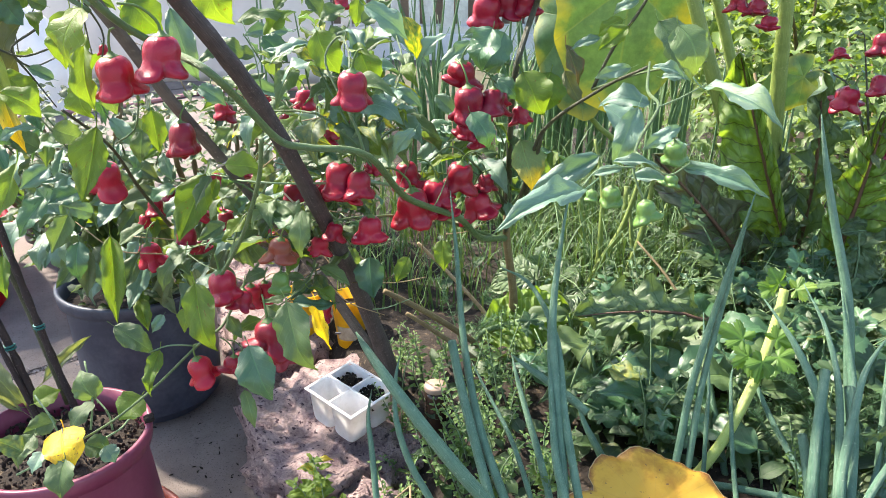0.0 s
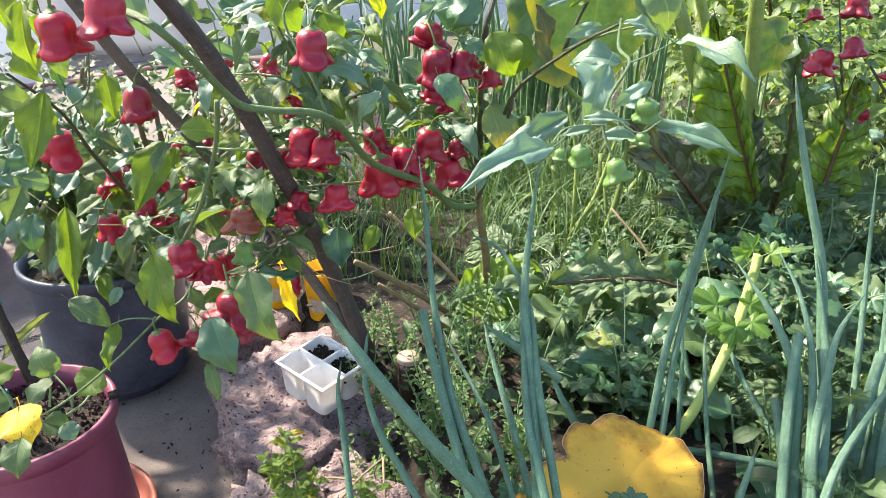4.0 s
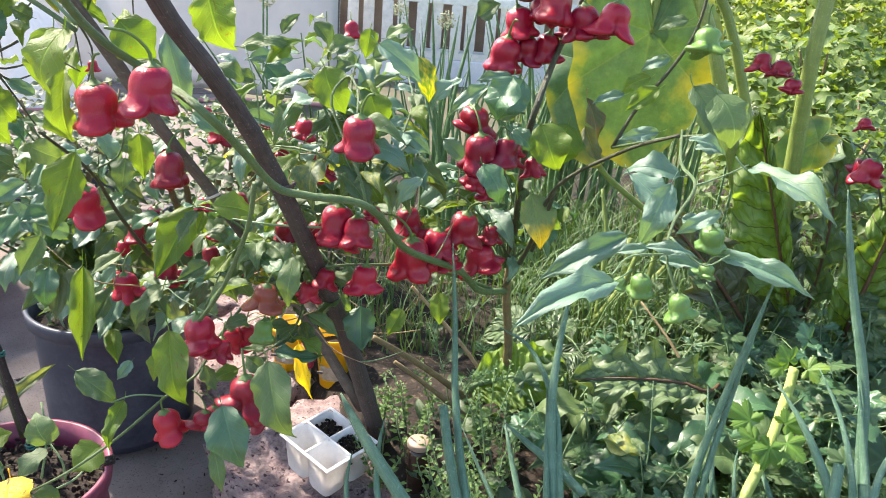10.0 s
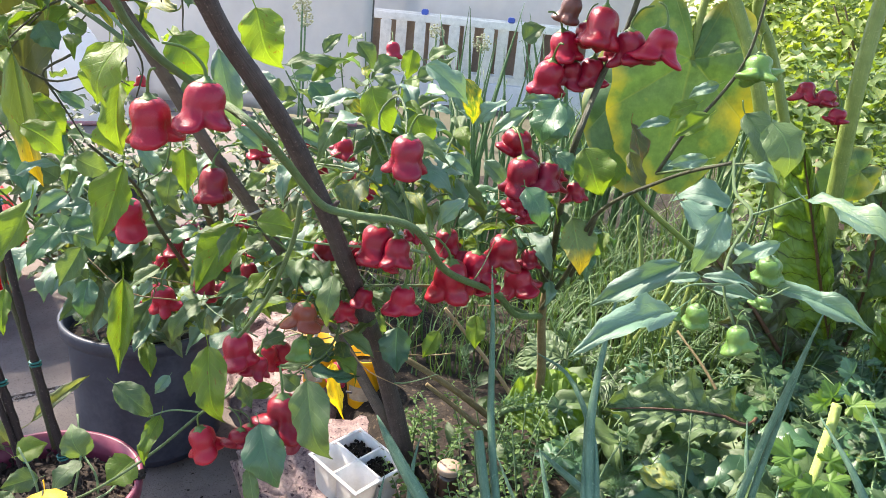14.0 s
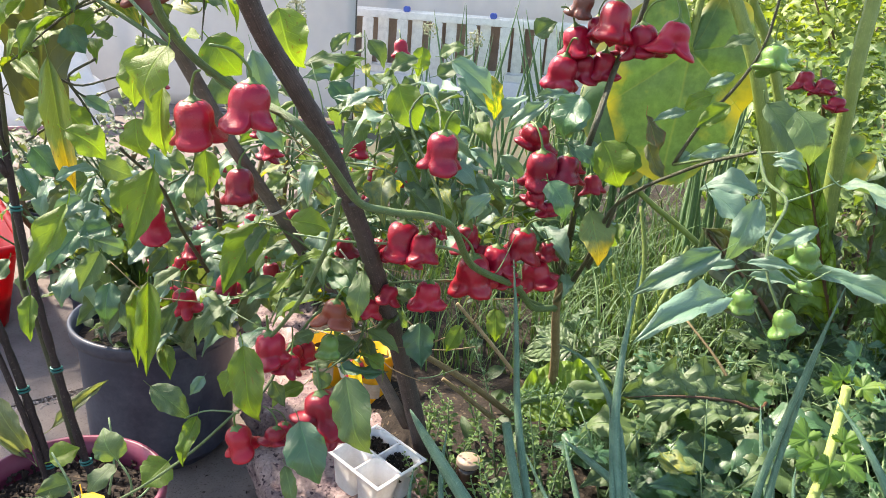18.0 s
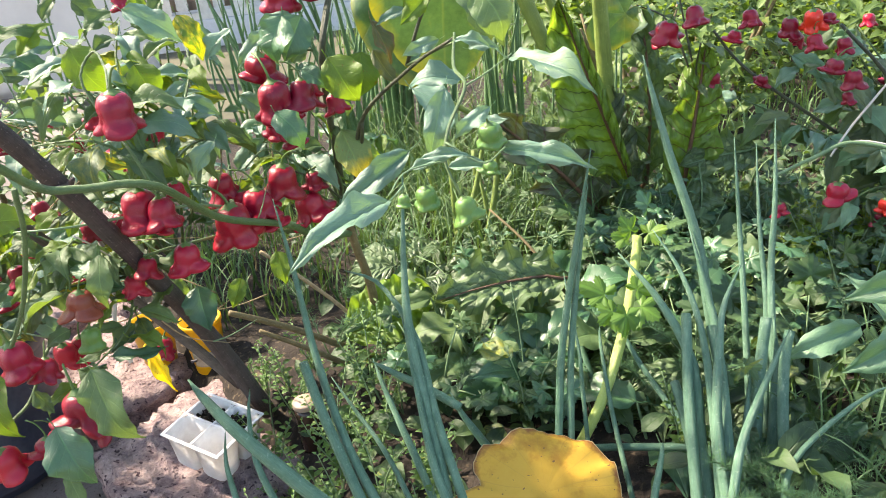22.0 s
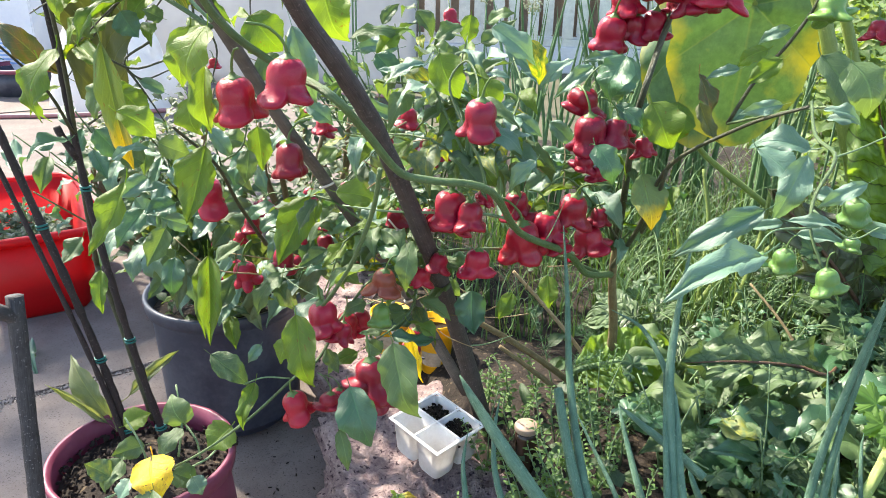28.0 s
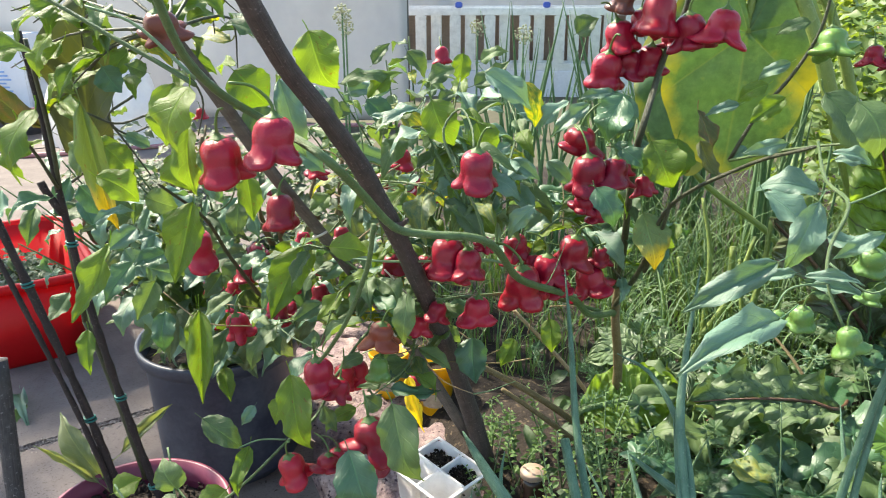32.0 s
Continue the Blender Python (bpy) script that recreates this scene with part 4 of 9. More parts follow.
rings("body", ((0.005, 0.01, 0.001), (0.115, 0.235, 0.001), (0.122, 0.242, 0.010), (0.160, 0.293, 0.238), (0.156, 0.289, 0.238), (0.118, 0.238, 0.014), (0.005, 0.01, 0.014)), CRATE, crate)
rings("rim", ((0.1605, 0.2935, 0.226), (0.176, 0.309, 0.230), (0.177, 0.310, 0.248), (0.170, 0.303, 0.252), (0.158, 0.291, 0.250), (0.157, 0.290, 0.2385)), CRATE, crate, "rolled rim")
rings("soil", ((0.132, 0.257, 0.098), (0.10, 0.20, 0.106), (0.005, 0.01, 0.108)), SOIL, crate, "dark potting soil")

# four-cell tray on the stone
tray = thing("seed_tray", (-0.152, 1.145, 0.118), "white plastic four-cell seedling tray, two cells with soil", "tray")
tm = Matrix.Translation((-0.165, 1.150, 0.136)) @ Matrix.Rotation(radians(-41), 4, "Z") @ Matrix.Rotation(radians(3), 4, "X") @ Matrix.Rotation(radians(5), 4, "Y") @ Matrix.Diagonal((0.78, 0.76, 0.98, 1))


def cell(cx, cy, wx, wy, h, parent):
    """A tapering open cell with rounded corners and a thin wall."""
    ring = []
    for s, z in ((0.74, 0.0), (0.80, 0.004), (0.985, h), (1.0, h), (0.965, h - 0.001), (0.76, 0.005), (0.05, 0.004)):
        loop = []
        for k in range(24):
            a = 2 * math.pi * k / 24
            c, d = math.cos(a), math.sin(a)
            q = (abs(c) ** 6 + abs(d) ** 6) ** (-1 / 6)
            loop.append(tm @ Vector((cx + wx * s * c * q, cy + wy * s * d * q, z)))
        ring.append(loop)
    v = [p for l in ring for p in l]
    f = [(i * 24 + k, i * 24 + (k + 1) % 24, (i + 1) * 24 + (k + 1) % 24, (i + 1) * 24 + k) for i in range(6) for k in range(24)]
    part("cell", mesh_of("cell", v, f, WHITE), parent)


for cx in (-0.036, 0.036):
    for cy in (-0.034, 0.034):
        cell(cx, cy, 0.037, 0.035, 0.066, tray)
for nm, lo, hi in (("edge", (-0.078, -0.0735, 0.066), (0.078, -0.0665, 0.069)), ("edge", (-0.078, 0.0665, 0.066), (0.078, 0.0735, 0.069)),
                   ("edge", (-0.078, -0.066, 0.066), (-0.0705, 0.066, 0.069)), ("edge", (0.0705, -0.066, 0.066), (0.078, 0.066, 0.069)),
                   ("divider", (-0.07, -0.0028, 0.0662), (0.07, 0.0028, 0.0688)), ("divider", (-0.0028, -0.066, 0.0664), (0.0028, -0.003, 0.0686)), ("divider", (-0.0028, 0.003, 0.0664), (0.0028, 0.066, 0.0686))):
    box(nm, lo, hi, WHITE, tray, bevel=0.001, m=tm, seg=1)
for cx, cy in ((-0.036, 0.034), (0.036, 0.034)):
    h = Heap()
    for k in range(380):
        s = rs.uniform(0.0018, 0.0045)
        h.add((pebble[0], pebble[1], None), tm @ Matrix.Translation((cx + rs.uniform(-0.030, 0.030), cy + rs.uniform(-0.028, 0.028), 0.042 + rs.uniform(0, 0.014))) @ Euler(rs.uniform(0, 6, 3)).to_matrix().to_4x4() @ Matrix.Diagonal((s, s, s * 0.7, 1)))
    part("soil_plug", h.mesh("soil_plug", SOIL, False), tray, "crumbly dark soil")

# jar with a pale lid among the weeds
jar = thing("jar", (-0.013, 1.135, 0.12), "dark glass jar with a cream lid, half buried", "jar")
lathe("body", [(0.0010, 0.0000), (0.0178, 0.0000), (0.0192, 0.0060), (0.0192, 0.0750), (0.0163, 0.0850), (0.0010, 0.0850)], plain("brown_glass", (0.04, 0.022, 0.014), 0.15), jar, "", 24, (-0.013, 1.135, 0.12))
lathe("lid", [(0.0196, 0.0860), (0.0204, 0.0870), (0.0204, 0.0940), (0.0192, 0.0960), (0.0010, 0.0965)], CREAM, jar, "cream lid", 28, (-0.013, 1.135, 0.12))

# yellow cups behind the stakes
for x, y, r, h, tip in ((-0.305, 1.52, 0.042, 0.10, 4), (-0.20, 1.46, 0.040, 0.115, -5)):
    c = thing("cup", (x, y, 0.118), "yellow plastic cup with a worn white label on the stone edging", "cup")
    lathe("shell", [(r * 0.7, 0), (r * 0.74, 0.002), (r * 0.98, h - 0.01), (r * 1.04, h - 0.008), (r * 1.04, h), (r * 0.97, h), (r * 0.7, 0.006), (0.001, 0.006)], YELLOW, c, "", 32, (x, y, 0.118))
    lv, lf = [], []
    for k in range(9):
        a = -2.4 + 0.16 * k
        for z in (0.022, 0.055):
            rr = r * (0.74 + 0.24 * z / (h - 0.01)) + 0.001
            lv.append((x + rr * math.cos(a), y + rr * math.sin(a), 0.118 + z))
    lf = [(2 * k, 2 * k + 2, 2 * k + 3, 2 * k + 1) for k in range(8)]
    lab = part("paper_label", mesh_of("paper_label", lv, lf, PAPER), c, "worn pale label")
    box("print", (x - r * 0.75, y - r * 0.9, 0.118 + 0.04), (x - r * 0.45, y - r * 0.8, 0.118 + 0.044), INK, c, "", 0)
    lathe("soil", [(0.001, h * 0.8), (r * 0.9, h * 0.79)], SOIL, c, "dark soil", 24, (x, y, 0.118))

# ---- broad leaves ----


def chard_leaf(parent, root, base, tip, width, material, face, rib_of=None, label="reddish rib", half_b=1.0, crumple=1.0, rib_w=1.0):
    """A crinkled blade on a stalk, with its rib."""
    base, tip = np.asarray(base), np.asarray(tip)
    m = np.array(turn_to(base, tip, width, face))
    nu, nv = 50, 25
    verts, uvs = [], []
    for i in range(nu):
        u = i / (nu - 1)
        w = 0.5 * min(1.0, 1.45 * u ** 0.45) * (1 - u ** 3.2) ** 0.6 + 0.01
        for k in range(nv):
            v = 2 * k / (nv - 1) - 1
            edge = 1 + 0.05 * math.sin(u * 23 + 2 * v) + 0.03 * math.sin(u * 57)
            y = v * w * edge * (half_b if v < 0 else 1.0)
            swell = abs(math.sin((u - 0.10 * abs(v)) * 11 * math.pi)) ** 0.6
            cells_ = noise.noise(Vector((u * 30, v * 6, width * 50)))
            z = 0.085 * crumple * swell * (1 + 0.6 * cells_) * (1 - 0.3 * abs(v)) * min(1, 5 * abs(v)) + 0.04 * noise.noise(Vector((u * 9, v * 3, width * 90)))
            z += 0.16 * abs(y) + 0.15 * math.sin(u * 25 + 3 * v) * abs(v) ** 3 + 0.06 * math.sin(u * 61 + 2 * v) * abs(v) ** 4 + 0.12 * 4 * u * (1 - u)
            verts.append(m[:3, :3] @ np.array((u, y, z * 0.55)) + m[:3, 3])
            uvs.append((u, k / (nv - 1)))
    faces = [(i * nv + k, (i + 1) * nv + k, (i + 1) * nv + k + 1, i * nv + k + 1) for i in range(nu - 1) for k in range(nv - 1)]
    part("leaf", mesh_of("leaf", verts, faces, material, uvs), parent)
    rib = [m[:3, :3] @ np.array((u, 0.0, (0.12 * 4 * u * (1 - u)) * 0.55 + 0.022)) + m[:3, 3] for u in (0.0, 0.25, 0.5, 0.75, 0.97)]
    tube("rib", [root, (np.asarray(root) * 0.5 + base * 0.5 + (0, 0.01, 0)), *rib], [r * rib_w for r in (0.006, 0.006, 0.0055, 0.0045, 0.003, 0.0015)], rib_of or CHARD_RIB, parent, label, 6, 26)


HEART = ((0, 1.0), (12, 0.95), (28, 0.83), (48, 0.69), (72, 0.58), (100, 0.52), (128, 0.50), (150, 0.47), (166, 0.34), (180, 0.05))


def taro_leaf(parent, base, tip, width, face):
    """A broad heart-shaped blade hung from its notch, its margin waved and its main veins sunk."""
    m = np.array(turn_to(base, tip, width, face))
    rings_, spokes = 14, 73
    degs, reach = [p[0] for p in HEART], [p[1] for p in HEART]
    verts, uvs = [], []
    for j in range(rings_):
        q = j / (rings_ - 1)
        for k in range(spokes):
            a = -180 + 360 * k / (spokes - 1)
            r = q * np.interp(abs(a), degs, reach) * (1 + 0.02 * math.sin(a * 0.21) * q)
            x, y = r * math.cos(radians(a)), r * math.sin(radians(a)) * 0.98
            vein = abs(math.sin(radians(a) * 3.5))
            z = 0.05 * q * vein - 0.16 * q ** 2 * (1 - math.cos(radians(a))) * 0.5 + 0.05 * q ** 3 * math.sin(radians(a) * 5 + 1) + 0.10 * x * (1 - x) + 0.03 * noise.noise(Vector((x * 4, y * 4, width * 30)))
            verts.append(m[:3, :3] @ np.array((x, y, z * 0.7)) + m[:3, 3])
            uvs.append((q, k / (spokes - 1)))
    faces = [(j * spokes + k, (j + 1) * spokes + k, (j + 1) * spokes + k + 1, j * spokes + k + 1) for j in range(rings_ - 1) for k in range(spokes - 1)]
    part("leaf", mesh_of("leaf", verts, faces, TARO, uvs), parent)


# ---- the near pepper plant ----
pepper = thing("pepper_plant", (0.135, 1.317, 0.17), "tall pepper plant hung with red bell-shaped fruit, tied to a stake", "pepper plant")
tube("stem", [(0.137, 1.322, 0.172), (0.131, 1.277, 0.324), (0.110, 1.216, 0.456), (0.107, 1.177, 0.555)], [0.0097, 0.0081, 0.0066, 0.0055], STEM_WOOD, pepper, "", sides=9, n=20)
tube("stem", [(0.106, 1.181, 0.534), (0.104, 1.149, 0.601), (0.101, 1.107, 0.724), (0.110, 1.096, 0.790), (0.143, 1.178, 0.860), (0.160, 1.168, 0.909), (0.170, 1.156, 0.971), (0.180, 1.129, 1.038)], [0.0055, 0.0051, 0.0046, 0.0044, 0.0042, 0.0040, 0.0038, 0.0035], STEM_DARK, pepper, "", sides=9, n=24)
tube("branch", [(0.106, 1.208, 0.463), (0.060, 1.137, 0.491), (0.022, 1.055, 0.554), (-0.047, 0.930, 0.626), (-0.082, 0.798, 0.717), (-0.139, 0.773, 0.732), (-0.167, 0.759, 0.743), (-0.191, 0.722, 0.788), (-0.212, 0.680, 0.828), (-0.285, 0.779, 0.835), (-0.316, 0.756, 0.863), (-0.331, 0.732, 0.892), (-0.335, 0.711, 0.921), (-0.336, 0.689, 0.958)], [0.0054, 0.0052, 0.0049, 0.0044, 0.0039, 0.0039, 0.0039, 0.0038, 0.0037, 0.0038, 0.0038, 0.0038, 0.0038, 0.0037], STEM, pepper, "", sides=9, n=70)
tube("branch", [(-0.335, 0.749, 0.871), (-0.370, 0.758, 0.889), (-0.410, 0.762, 0.910), (-0.445, 0.767, 0.929), (-0.476, 0.772, 0.945)], [0.0023, 0.0022, 0.0020, 0.0019, 0.0017], STEM, pepper, "")
tube("branch", [(-0.335, 0.750, 0.876), (-0.388, 0.763, 0.920), (-0.427, 0.755, 0.936)], [0.0017, 0.0015, 0.0012], STEM_PALE, pepper, "")
tube("branch", [(0.106, 1.212, 0.471), (0.121, 1.099, 0.580), (0.139, 1.043, 0.685), (0.194, 0.946, 0.761), (0.224, 0.842, 0.805)], [0.0043, 0.0035, 0.0028, 0.0022, 0.0017], STEM_DARK, pepper, "", n=24)
tube("branch", [(0.139, 1.043, 0.685), (0.133, 1.069, 0.624), (0.126, 1.097, 0.576)], [0.0027, 0.0029, 0.0032], STEM_DARK, pepper, "")
tube("branch", [(0.206, 1.048, 0.744), (0.227, 1.032, 0.802), (0.252, 1.010, 0.851), (0.270, 0.997, 0.898), (0.273, 0.987, 0.945), (0.270, 0.976, 0.994)], [0.0025, 0.0023, 0.0021, 0.0019, 0.0017, 0.0015], STEM_DARK, pepper, "")
tube("branch", [(0.206, 1.048, 0.744), (0.238, 0.939, 0.782), (0.272, 0.885, 0.800), (0.293, 0.855, 0.809)], [0.0019, 0.0015, 0.0012, 0.0009], STEM, pepper, "")
tube("branch", [(0.226, 0.842, 0.810), (0.205, 0.761, 0.794), (0.200, 0.699, 0.790), (0.174, 0.658, 0.768), (0.163, 0.625, 0.751), (0.170, 0.605, 0.727)], [0.0013, 0.0017, 0.0016, 0.0014, 0.0012, 0.0011], STEM, pepper, "")
tube("branch", [(0.200, 0.699, 0.790), (0.219, 0.705, 0.796), (0.245, 0.709, 0.809)], [0.0010, 0.0008, 0.0006], STEM_PALE, pepper, "")
tube("branch", [(0.163, 0.625, 0.753), (0.129, 0.603, 0.757), (0.112, 0.582, 0.749)], [0.0009, 0.0007, 0.0005], STEM_PALE, pepper, "")
tube("branch", [(0.167, 0.638, 0.763), (0.192, 0.626, 0.746), (0.210, 0.623, 0.757)], [0.0009, 0.0008, 0.0006], STEM_PALE, pepper, "")
tube("branch", [(-0.185, 0.756, 0.746), (-0.196, 0.772, 0.697), (-0.224, 0.796, 0.630), (-0.251, 0.815, 0.584), (-0.272, 0.830, 0.555)], [0.0027, 0.0025, 0.0024, 0.0023, 0.0021], STEM, pepper, "")
tube("branch", [(-0.085, 0.798, 0.719), (-0.094, 0.804, 0.747), (-0.109, 0.818, 0.772), (-0.129, 0.842, 0.813), (-0.113, 0.847, 0.837), (-0.100, 0.817, 0.826), (-0.096, 0.785, 0.810)], [0.0016, 0.0015, 0.0014, 0.0013, 0.0012, 0.0010, 0.0009], STEM, pepper, "", n=24)
tube("branch", [(-0.142, 0.959, 0.788), (-0.174, 1.007, 0.789), (-0.194, 1.034, 0.780)], [0.0017, 0.0014, 0.0011], STEM, pepper, "")
tube("branch", [(-0.422, 0.834, 0.759), (-0.412, 0.915, 0.697), (-0.418, 0.992, 0.622), (-0.408, 1.059, 0.540)], [0.0016, 0.0020, 0.0025, 0.0030], STEM_DARK, pepper, "", n=20)
tube("branch", [(-0.406, 0.918, 0.700), (-0.380, 0.923, 0.720), (-0.367, 0.917, 0.773)], [0.0014, 0.0011, 0.0008], STEM, pepper, "")
tube("branch", [(-0.262, 0.872, 0.516), (-0.275, 0.842, 0.488), (-0.297, 0.806, 0.479), (-0.338, 0.770, 0.446), (-0.392, 0.755, 0.405), (-0.449, 0.742, 0.374)], [0.0020, 0.0019, 0.0017, 0.0016, 0.0015, 0.0013], STEM, pepper, "", n=30)
tube("branch", [(-0.173, 0.974, 0.579), (-0.226, 0.922, 0.558), (-0.262, 0.872, 0.516)], [0.0017, 0.0018, 0.0019], STEM, pepper, "")
tube("branch", [(-0.301, 0.804, 0.479), (-0.325, 0.788, 0.488), (-0.343, 0.769, 0.489)], [0.0011, 0.0009, 0.0008], STEM_PALE, pepper, "")
tube("branch", [(0.030, 1.055, 0.554), (-0.066, 1.001, 0.619), (-0.136, 0.947, 0.640), (-0.203, 0.917, 0.649), (-0.262, 0.924, 0.651)], [0.0025, 0.0020, 0.0017, 0.0014, 0.0011], STEM_PALE, pepper, "")
tube("branch", [(0.106, 1.207, 0.459), (-0.020, 1.055, 0.554), (-0.105, 0.984, 0.580), (-0.148, 0.959, 0.584)], [0.0032, 0.0025, 0.0020, 0.0017], STEM, pepper, "")
tube("branch", [(0.134, 1.299, 0.191), (0.074, 1.341, 0.263), (0.007, 1.355, 0.336), (-0.048, 1.348, 0.398)], [0.0042, 0.0039, 0.0036, 0.0032], DRY, pepper, "")
tube("branch", [(0.117, 1.289, 0.172), (0.017, 1.254, 0.265), (-0.045, 1.217, 0.325), (-0.102, 1.191, 0.370)], [0.0066, 0.0060, 0.0055, 0.0051], STEM_WOOD, pepper, "")
tube("branch", [(0.081, 1.242, 0.187), (0.006, 1.227, 0.256), (-0.065, 1.212, 0.316)], [0.0056, 0.0047, 0.0038], STEM_WOOD, pepper, "")
tube("branch", [(0.093, 1.095, 0.771), (0.061, 1.088, 0.779), (0.040, 1.077, 0.765), (0.028, 1.064, 0.748)], [0.0018, 0.0016, 0.0014, 0.0012], STEM, pepper, "")
tube("branch", [(0.100, 1.139, 0.567), (0.056, 1.104, 0.614), (0.013, 1.085, 0.654), (-0.020, 1.061, 0.639)], [0.0020, 0.0017, 0.0014, 0.0012], STEM, pepper, "")
tube("branch", [(0.100, 1.134, 0.550), (0.066, 1.109, 0.595), (0.013, 1.080, 0.634)], [0.0017, 0.0014, 0.0012], STEM_DARK, pepper, "")
fruit(pepper, (-0.297, 0.695, 0.815), 0.0234, 0, BRICKRED, (1, 6), 256)
fruit(pepper, (-0.250, 0.689, 0.831), 0.0254, 1, RED, (2, -2), 169)
fruit(pepper, (-0.452, 0.981, 0.633), 0.0274, 0, RED, (-8, -13), 148)
fruit(pepper, (-0.322, 0.919, 0.703), 0.0237, 4, BRICKRED, (-13, -1), 26)
fruit(pepper, (-0.094, 0.782, 0.789), 0.0226, 0, RED, (-6, 5), 258)
fruit(pepper, (0.024, 1.066, 0.755), 0.0272, 2, BRICKRED, (12, 7), 346)
fruit(pepper, (0.037, 1.039, 0.721), 0.0303, 1, RED, (-7, -2), 106)
fruit(pepper, (0.069, 1.048, 0.723), 0.0229, 0, RED, (5, -2), 171)
fruit(pepper, (0.030, 1.031, 0.684), 0.0186, 3, RED, (1, 8), 293)
fruit(pepper, (0.052, 1.037, 0.672), 0.0147, 2, RED, (-7, 11), 206)
fruit(pepper, (0.110, 1.070, 0.701), 0.0168, 0, RED, (-13, -10), 0)
fruit(pepper, (0.081, 1.067, 0.724), 0.0166, 1, BRICKRED, (11, 10), 165)
fruit(pepper, (0.023, 1.063, 0.610), 0.0280, 1, BRICKRED, (-11, 4), 253)
fruit(pepper, (0.056, 1.106, 0.552), 0.0286, 0, RED, (6, -13), 341)
fruit(pepper, (0.065, 1.098, 0.593), 0.0167, 2, RED, (-3, -1), 99)
fruit(pepper, (-0.040, 1.001, 0.584), 0.0324, 1, BRICKRED, (-8, 4), 160)
fruit(pepper, (-0.013, 1.036, 0.591), 0.0275, 3, RED, (2, -6), 183)
fruit(pepper, (-0.051, 1.054, 0.618), 0.0227, 0, RED, (-4, -12), 48)
fruit(pepper, (0.005, 1.039, 0.569), 0.0168, 2, BRICKRED, (-12, 10), 242)
fruit(pepper, (-0.134, 0.948, 0.642), 0.0282, 0, RED, (-2, -4), 232)
fruit(pepper, (-0.107, 0.930, 0.640), 0.0224, 1, RED, (7, 5), 182)
fruit(pepper, (-0.093, 0.957, 0.656), 0.0137, 3, RED, (-5, 10), 277)
fruit(pepper, (-0.098, 0.950, 0.573), 0.0218, 2, RED, (-4, 2), 285)
fruit(pepper, (-0.164, 0.969, 0.623), 0.0157, 4, RED, (1, -10), 216)
fruit(pepper, (-0.148, 0.963, 0.565), 0.0159, 0, RED, (-5, -13), 208)
fruit(pepper, (-0.173, 0.980, 0.537), 0.0172, 1, RED, (-13, 0), 275)
fruit(pepper, (-0.213, 1.028, 0.601), 0.0168, 0, RED, (-8, 12), 178)
fruit(pepper, (-0.225, 1.014, 0.569), 0.0151, 1, BRICKRED, (-8, -10), 52)
fruit(pepper, (-0.265, 0.831, 0.542), 0.0241, 2, RED, (5, 7), 215)
fruit(pepper, (-0.249, 0.842, 0.519), 0.0163, 0, RED, (-9, 13), 22)
fruit(pepper, (-0.198, 0.769, 0.507), 0.0254, 3, BRICKRED, (-5, -4), 32)
fruit(pepper, (-0.186, 0.771, 0.484), 0.0174, 1, RED, (12, 9), 283)
fruit(pepper, (-0.287, 0.779, 0.458), 0.0204, 0, BRICKRED, (11, 8), 264)
fruit(pepper, (-0.251, 0.786, 0.459), 0.0160, 2, BRICKRED, (7, 4), 100)
fruit(pepper, (-0.245, 0.800, 0.459), 0.0139, 1, RED, (8, -6), 133)
fruit(pepper, (-0.364, 1.060, 0.560), 0.0189, 1, RED, (1, -9), 106)
fruit(pepper, (-0.308, 1.013, 0.563), 0.0154, 0, RED, (-7, -8), 44)
fruit(pepper, (-0.370, 1.015, 0.535), 0.0202, 4, RED, (7, -9), 200)
fruit(pepper, (-0.432, 1.033, 0.500), 0.0229, 1, RED, (0, -9), 62)
fruit(pepper, (-0.270, 0.962, 0.469), 0.0193, 0, BRICKRED, (8, -0), 32)
fruit(pepper, (-0.256, 0.985, 0.463), 0.0188, 2, BRICKRED, (0, 2), 351)
fruit(pepper, (-0.210, 1.172, 0.338), 0.0213, 1, RED, (-12, 11), 341)
fruit(pepper, (-0.128, 0.963, 0.619), 0.0163, 0, BRICKRED, (-10, -2), 267)
fruit(pepper, (-0.030, 1.048, 0.598), 0.0168, 2, RED, (-7, -6), 327)
fruit(pepper, (-0.358, 1.224, 0.679), 0.0159, 0, BRICKRED, (11, 9), 222)
fruit(pepper, (-0.390, 1.271, 0.698), 0.0144, 1, RED, (4, 13), 96)
fruit(pepper, (-0.229, 1.257, 0.689), 0.0189, 4, RED, (1, -0), 183)
fruit(pepper, (-0.292, 1.245, 0.698), 0.0119, 1, BRICKRED, (-12, 13), 343)
fruit(pepper, (-0.444, 1.105, 0.550), 0.0172, 0, BRICKRED, (9, 14), 110)
fruit(pepper, (-0.458, 1.094, 0.534), 0.0124, 1, BRICKRED, (-7, 5), 220)
fruit(pepper, (-0.198, 1.253, 0.645), 0.0198, 0, BRICKRED, (6, -4), 267)
fruit(pepper, (-0.262, 1.244, 0.657), 0.0149, 1, BRICKRED, (10, -6), 85)
fruit(pepper, (-0.166, 1.257, 0.644), 0.0179, 2, BRICKRED, (-10, 5), 173)
fruit(pepper, (-0.182, 1.233, 0.640), 0.0166, 0, BRICKRED, (2, 12), 162)
fruit(pepper, (-0.310, 1.163, 0.592), 0.0172, 0, BRICKRED, (6, -10), 263)
fruit(pepper, (-0.400, 1.103, 0.679), 0.0110, 1, BRICKRED, (4, -5), 167)
fruit(pepper, (-0.438, 1.001, 0.802), 0.0084, 0, BRICKRED, (-0, 6), 172)
fruit(pepper, (-0.669, 1.228, 0.386), 0.0092, 0, RED, (3, 14), 220)
